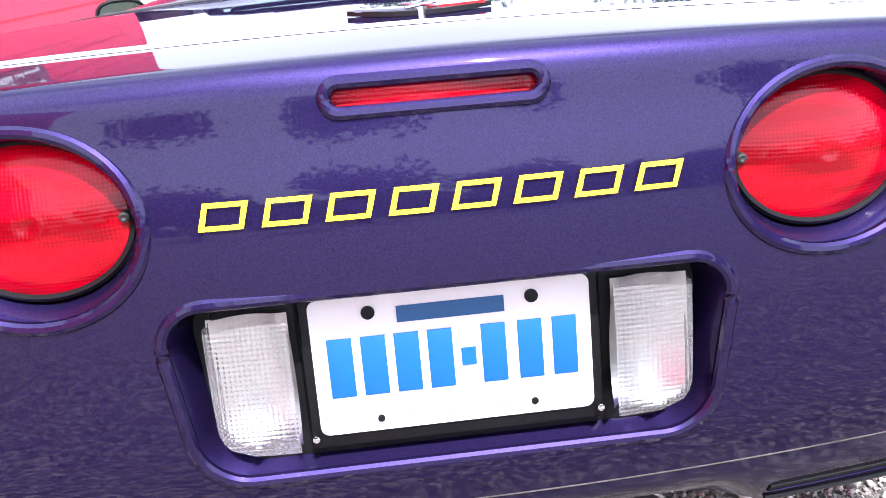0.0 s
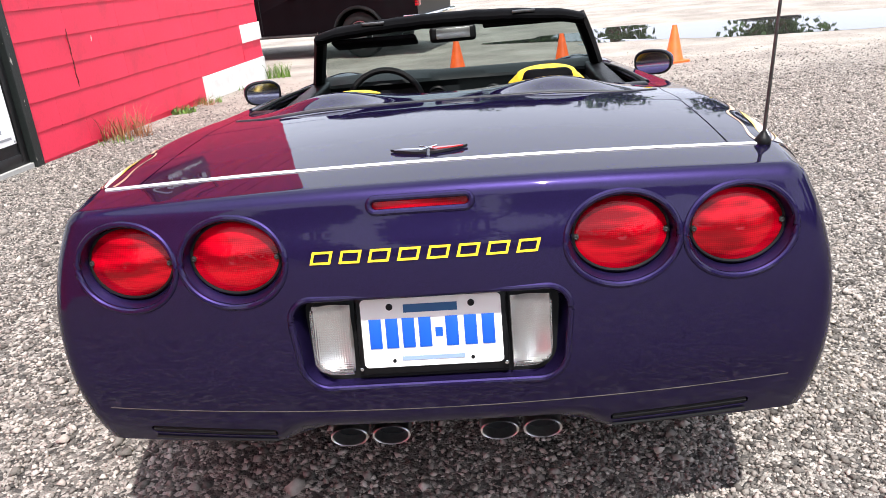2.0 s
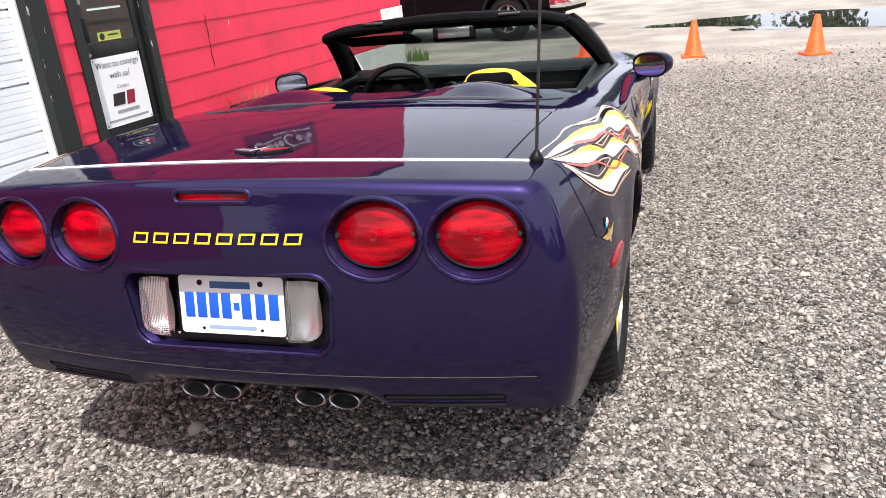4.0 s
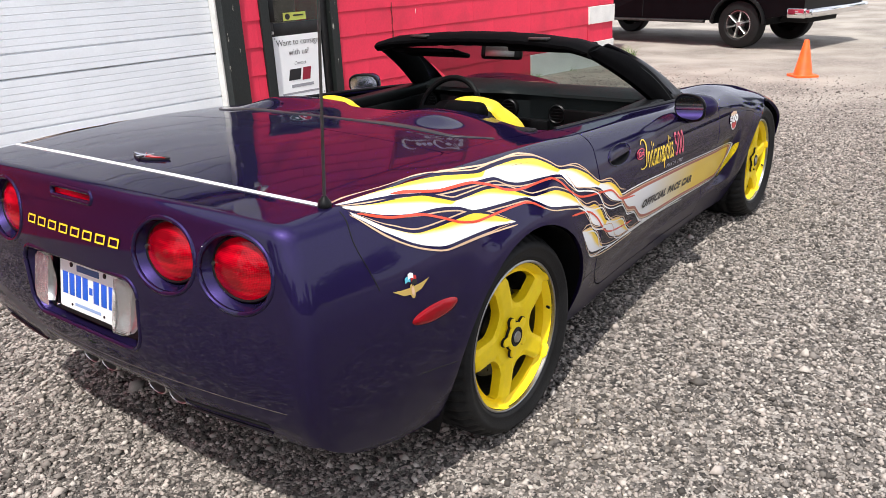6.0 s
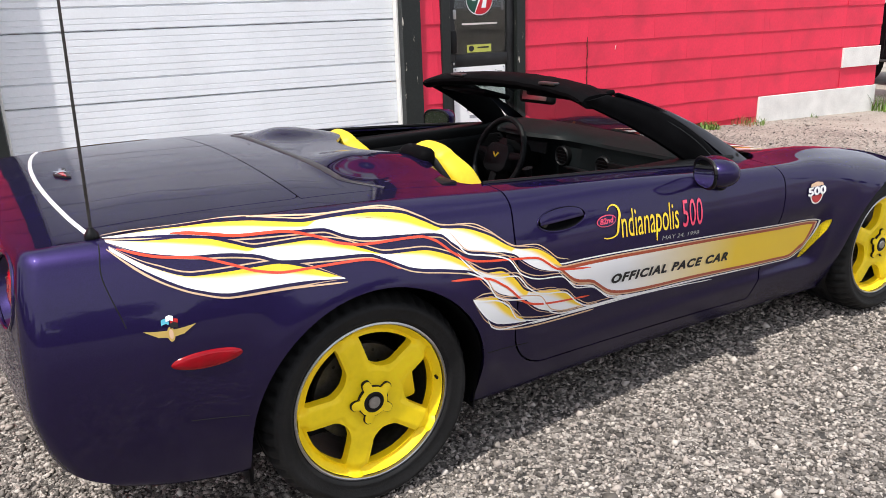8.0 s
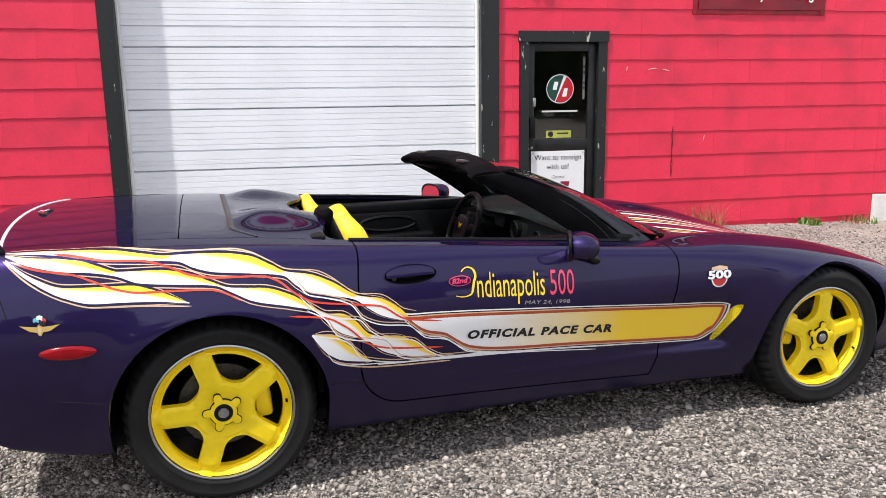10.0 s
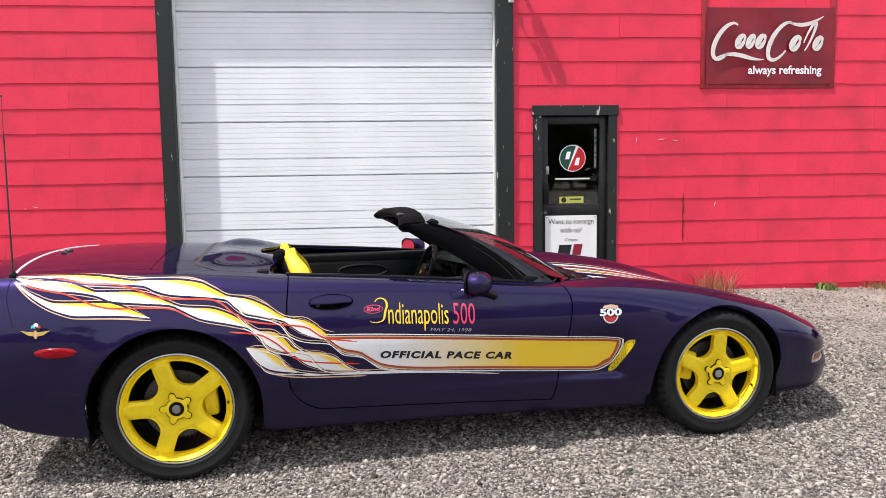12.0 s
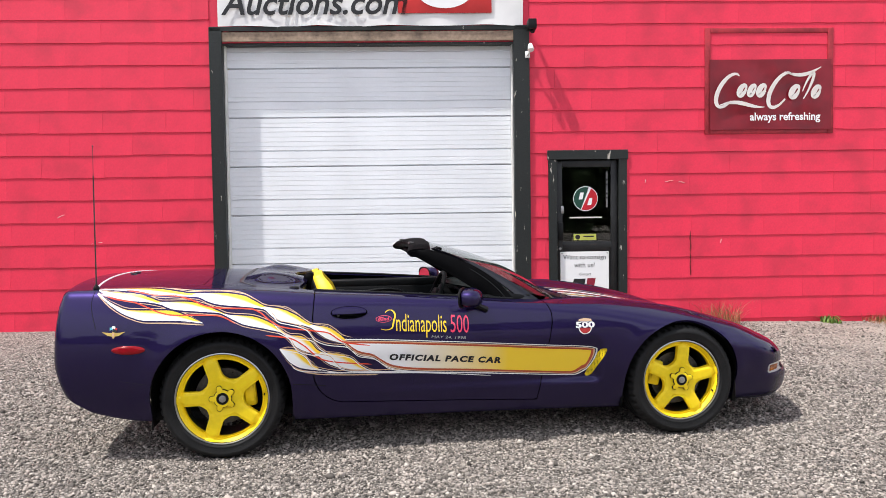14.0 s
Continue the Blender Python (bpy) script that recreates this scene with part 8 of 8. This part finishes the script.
def pickup(m):
    t = thing("pickup_truck", m, "black four-door pickup truck with chrome wheels, parked", "truck")
    # local: x back to front (front at -x side negative), wheel centres at x = 0 and -3.65, y across, z up
    def side_profile():
        pts = [(1.17, 0.62), (1.17, 1.22), (-0.95, 1.25), (-1.0, 1.30), (-1.15, 1.92), (-2.55, 1.95), (-3.3, 1.32), (-4.6, 1.2), (-4.68, 0.62)]
        def arch(cx):
            return [(cx + 0.49 * math.cos(a), 0.40 + 0.47 * math.sin(a)) for a in np.linspace(math.pi, 0, 15)]
        low = [(-4.15, 0.50)] + arch(-3.65) + [(-3.15, 0.46), (-0.55, 0.46)] + arch(0.0) + [(0.55, 0.52)]
        return low + pts
    prof = side_profile()
    bm = bmesh.new()
    half = 0.99
    a = [bm.verts.new((x, -half + max(0, z - 1.2) * 0.25, z)) for x, z in prof]
    b = [bm.verts.new((x, half - max(0, z - 1.2) * 0.25, z)) for x, z in prof]
    n = len(prof)
    fa, fb = bm.faces.new(a), bm.faces.new(b[::-1])
    for i in range(n):
        bm.faces.new((a[i], b[i], b[(i + 1) % n], a[(i + 1) % n]))
    bmesh.ops.recalc_face_normals(bm, faces=bm.faces)
    bmesh.ops.triangulate(bm, faces=[fa, fb])
    part("body", bm_mesh("body", bm, TRUCK_BLACK), None, t)
    for s in (-1, 1):
        y = s * 0.985
        for cx in (0.0, -3.65):
            flare = [(cx + 0.5 * math.cos(a), s * 0.995, 0.40 + 0.48 * math.sin(a)) for a in np.linspace(0.05, math.pi - 0.05, 20)]
            part("arch_flare", tube(flare, 0.035, 8, flat=0.9), BLACK_PLASTIC, t)
            w = new("wheel", None)
            w.parent = t
            w.matrix_basis = pose(cx, s * 0.83, 0.40, 0, 0, 90 * s)
            tagged(w, "chrome six-spoke truck wheel with a black tyre")
            part("tyre", lathe([(0.225, 0.11), (0.26, 0.135), (0.34, 0.13), (0.385, 0.11), (0.40, 0.07), (0.40, -0.09), (0.37, -0.12), (0.24, -0.12)], 56), TYRE_RUBBER, w)
            part("rim", lathe([(0.235, 0.115), (0.222, 0.12), (0.212, 0.09), (0.20, 0.0)], 48), PIPE_STEEL, w)
            part("hub", lathe([(0.0, 0.10), (0.055, 0.10), (0.075, 0.07), (0.08, 0.02)], 30), PIPE_STEEL, w)
            part("rim_back", lathe([(0.0, 0.0), (0.205, 0.0)], 30), DEEP_BLACK, w)
            for k in range(6):
                ang = math.pi * k / 3 + 0.3
                spoke = tube([(0.085, 0.05, 0), (0.10, 0.13, 0), (0.095, 0.215, 0)], [0.062, 0.05, 0.062], 8, flat=0.35)
                part("spoke", moved(spoke, pose(0, 0, 0, math.degrees(ang), 0, 0)), PIPE_STEEL, w)
        part("side_step", tube([(-3.1, s * 1.03, 0.44), (-0.62, s * 1.03, 0.44)], 0.045, 10, flat=0.6), DARK_METAL, t, "dull steel side step")
        for x0, x1 in ((-2.0, -1.15), (-3.05, -2.05)):
            part("door_gap", tube([(x0, y * 1.004, 0.5), (x0, y * 1.004, 1.24)], 0.006, 5), DEEP_BLACK, t)
            win = [(x0 + 0.08, 1.32), (x1 - 0.02, 1.32), (x1 - 0.06, 1.84), (x0 + 0.12, 1.84)]
            part("side_window", mesh_of("side_window", [(px, s * (0.99 - (pz - 1.2) * 0.25 + 0.004), pz) for px, pz in win], [(0, 1, 2, 3)], DARK_FRAME, False), None, t, "dark tinted side window")
            part("door_handle", box(x1 - 0.22, x1 - 0.06, s * 0.985 - 0.02, s * 0.985 + 0.02, 1.1, 1.135, 0.008), CHROME, t)
        part("tail_lamp", box(1.12, 1.178, s * 0.9 - 0.09, s * 0.9 + 0.095, 0.82, 1.16, 0.015), RED_LENS, t, "red tail lamp")
    part("bumper", box(1.14, 1.29, -0.98, 0.98, 0.54, 0.68, 0.04, 3), CHROME, t, "chrome rear bumper")
    part("bumper_end", box(0.88, 1.2, -1.0, -0.93, 0.53, 0.69, 0.03, 3), CHROME, t)
    part("bumper_end", box(0.88, 1.2, 0.93, 1.0, 0.53, 0.69, 0.03, 3), CHROME, t)
    part("axle", tube([(0, -0.8, 0.4), (0, 0.8, 0.4)], 0.07, 10), DEEP_BLACK, t)
    part("chassis", box(-4.3, 1.0, -0.5, 0.5, 0.42, 0.6, 0.03), DEEP_BLACK, t)
    return t


pickup(pose(-1.86, 13.12, float(ground_z(-1.9, 12.6)), 0, 0, -15))


# ---- weeds along the wall ----
GREEN_BLADE = material("green_grass_blade", (0.12, 0.2, 0.035), 0.6, grain=0.15, grain_size=20, stain=0.3, stain_size=6)
DRY_BLADE = material("dry_red_brown_stem", (0.3, 0.13, 0.06), 0.7, grain=0.2, stain=0.35, stain_size=8)


def tuft(x, y, count, height, spread, mat, seed, label, droop=0.5, width=0.006):
    """A clump of tapering, bending blades."""
    rng = random.Random(seed)
    z = float(ground_z(x, y))
    verts, faces = [], []
    for _ in range(count):
        a, r = rng.uniform(0, 2 * math.pi), spread * math.sqrt(rng.random())
        bx, by = r * math.cos(a), r * math.sin(a) * 0.6
        h = height * rng.uniform(0.45, 1.0)
        d = rng.uniform(0, 2 * math.pi)
        lean = droop * rng.uniform(0.2, 1.0) * h
        w = width * rng.uniform(0.6, 1.3)
        base = len(verts)
        px, py = -math.sin(d) * w, math.cos(d) * w
        for k in range(4):
            t = k / 3
            cx, cy, cz = bx + math.cos(d) * lean * t * t, by + math.sin(d) * lean * t * t, h * t * (1 - 0.25 * t * droop)
            q = 1 - 0.85 * t
            verts += [(cx - px * q, cy - py * q, cz), (cx + px * q, cy + py * q, cz)]
        faces += [(base + 2 * k, base + 2 * k + 1, base + 2 * k + 3, base + 2 * k + 2) for k in range(3)]
    ob = tagged(new("weed", mesh_of("weed", verts, faces, mat)), label, "weed", "weeds along the wall", "stuff")
    ob.matrix_world = pose(x, y, z)
    return ob


def at_wall(s, out=0.12):
    p = BLD @ Vector((s, -out, 0))
    return p.x, p.y


tuft(*at_wall(2.38), 320, 0.44, 0.34, DRY_BLADE, 1, "dry reddish-brown weed stalks against the wall", 1.1, 0.0032)
tuft(*at_wall(2.15), 50, 0.10, 0.3, GREEN_BLADE, 2, "low green weeds at the foot of the wall", 0.9)
tuft(*at_wall(3.78), 70, 0.13, 0.16, GREEN_BLADE, 3, "small green leafy weed at the foot of the wall", 1.0, 0.012)
tuft(*at_wall(4.32), 80, 0.17, 0.2, DRY_BLADE, 4, "dry brown grass tuft at the foot of the wall", 0.8, 0.003)
tuft(*at_wall(4.5), 60, 0.12, 0.18, GREEN_BLADE, 5, "green grass tuft at the foot of the wall", 0.8)
tuft(*at_wall(6.9, 0.16), 160, 0.30, 0.22, GREEN_BLADE, 6, "tall green grass tuft at the corner of the building", 0.7)
tuft(*at_wall(5.6), 14, 0.09, 0.06, GREEN_BLADE, 7, "sparse green sprout at the white board", 0.8)
tuft(-0.75, -1.15, 10, 0.045, 0.03, GREEN_BLADE, 8, "tiny green sprout in the gravel", 0.8)

# ---- far trees and a low shed, seen mirrored in paint and puddle ----
BARK = material("bark", (0.1, 0.075, 0.055), 0.9, grain=0.3, grain_size=12, stain=0.3, bump=0.5, bump_size=15)
LEAF = material("tree_leaves", (0.05, 0.09, 0.025), 0.6, stain=0.35, stain_size=0.8)


def tree(x, y, high, seed):
    rng = random.Random(seed)
    t = thing("tree", pose(x, y, float(ground_z(x, y)), 0, 0, rng.uniform(0, 360)), "leafy green broad-crowned tree beyond the yard", "tree", "trees round the yard")
    bm = tube([(0, 0, -0.2), (0.05, 0.02, high * 0.2), (0.0, 0.1, high * 0.45), (0.1, 0.05, high * 0.7)], [high * 0.035, high * 0.028, high * 0.02, high * 0.008], 10)
    tips = [(0.1, 0.05, high * 0.72)]
    for k in range(9):
        a, z0 = rng.uniform(0, 6.28), high * rng.uniform(0.25, 0.55)
        r, up = high * rng.uniform(0.18, 0.3), high * rng.uniform(0.12, 0.32)
        p1 = (r * 0.5 * math.cos(a), r * 0.5 * math.sin(a), z0 + up * 0.6)
        p2 = (r * math.cos(a), r * math.sin(a), z0 + up)
        joined(bm, tube([(0.03, 0.05, z0), p1, p2], [high * 0.012, high * 0.008, high * 0.003], 6))
        tips += [p1, p2]
    part("trunk", bm, BARK, t)
    verts, faces = [], []
    for c in tips:
        for _ in range(130):
            d = Vector((rng.gauss(0, 1), rng.gauss(0, 1), rng.gauss(0, 0.75))).normalized() * (high * 0.19 * rng.random() ** 0.4)
            p = Vector(c) + d
            u = Vector((rng.gauss(0, 1), rng.gauss(0, 1), rng.gauss(0, 1))).normalized() * high * 0.024
            v = u.cross(Vector((rng.gauss(0, 1), rng.gauss(0, 1), rng.gauss(0, 1)))).normalized() * high * 0.017
            b = len(verts)
            verts += [tuple(p - u), tuple(p + v), tuple(p + u), tuple(p - v)]
            faces.append((b, b + 1, b + 2, b + 3))
    part("crown", mesh_of("crown", verts, faces, LEAF, False), None, t)
    return t


for k, (x, y, h) in enumerate(((2.0, 46, 8), (9, 52, 10), (17, 44, 9), (26, 40, 8), (-9, -26, 8), (-2, -30, 10), (6, -34, 9), (17, -26, 8), (30, -8, 9), (34, 4, 8), (36, 15, 10), (29, 26, 8))):
    tree(x, y, h, 60 + k)
# a belt of woods behind the open side of the yard
rng = np.random.default_rng(8)
n = 26000
turn = np.radians(rng.uniform(-118, 22, n))
crest = 5.2 + 1.5 * np.sin(turn * 9.0) + 1.1 * np.sin(turn * 23.0 + 1.0) + 0.7 * np.sin(turn * 57.0)
out = 44 + 7 * rng.random(n) + 3 * np.sin(turn * 6)
up = crest * rng.random(n) ** 0.6
mid = np.stack([out * np.cos(turn), out * np.sin(turn), up], 1)
arm = rng.normal(0, 0.42, (n, 4, 3))
wverts = (mid[:, None, :] + arm).reshape(-1, 3)
wfaces = [(4 * i, 4 * i + 1, 4 * i + 2, 4 * i + 3) for i in range(n)]
tagged(new("woods", mesh_of("woods", wverts, wfaces, LEAF, False)), "far belt of dark green leafy woods beyond the yard", "woods", kind="stuff")
shed = thing("shed", pose(13, 34, float(ground_z(13, 34)), 0, 0, 8), "low grey concrete shed with yellow posts across the yard", "building")
part("wall", box(-1.1, 1.1, 0, 4, -0.2, 1.9, 0.02), CONCRETE, shed)
part("roof", box(-1.25, 1.25, -0.2, 4.2, 1.9, 2.05, 0.03), DARK_FRAME, shed)
for k in range(4):
    part("post", tube([(-5.4 + 3.6 * k, -0.9, -0.2), (-5.4 + 3.6 * k, -0.9, 1.3)], 0.12, 12), YELLOW_PAINT, shed, "yellow bollard")


# ---- siding boards of the front wall ----
clapboards(-6.9, GAR[0] - 0.137, -0.033, 0.2662, 4.4, 0.74, 0.0)
clapboards(GAR[1] + 0.177, ENTRY[0] - 0.014, 0.004, 0.2573, 2.062, 0.74, 0.3)
clapboards(ENTRY[1] + 0.024, 4.67, 0.004, 0.2573, 2.062, 0.9, 0.1)
clapboards(4.672, 6.118, 0.004 + 0.2573, 0.2573, 2.062, 0.9, 0.4, 0.2)
clapboards(6.12, S1, 0.004 + 0.2573 * 3, 0.2573, 2.062, 0.9, 0.6, 0.2)
clapboards(6.12, S1, 0.25, 0.262, 0.512, 0.9, 0.6, 0.0)
clapboards(GAR[1] + 0.177, S1, 2.0645, 0.2597, 4.4, 0.9, 0.2, 2.0)
# pale scratches through the red paint
CHIP = material("bare_scratched_wood", (0.72, 0.5, 0.46), 0.8, grain=0.2, stain=0.2, stain_size=30)
for s, z, long, tilt in ((1.513, 1.711, 0.05, 80), (1.805, 1.708, 0.10, 8), (1.965, 1.694, 0.075, -12), (2.452, 0.965, 0.06, 78), (-5.547, 1.379, 0.11, 22), (-5.087, 1.058, 0.09, -8), (-5.19, 1.04, 0.05, 15)):
    a = radians(tilt)
    ends = [(s - long / 2 * math.cos(a), -0.0095, z - long / 2 * math.sin(a)), (s, -0.0105, z + 0.003), (s + long / 2 * math.cos(a), -0.0095, z + long / 2 * math.sin(a))]
    part("scratch", tube(ends, [0.002, 0.005, 0.0015], 6), CHIP, wall_front, "pale scratch in the paint")
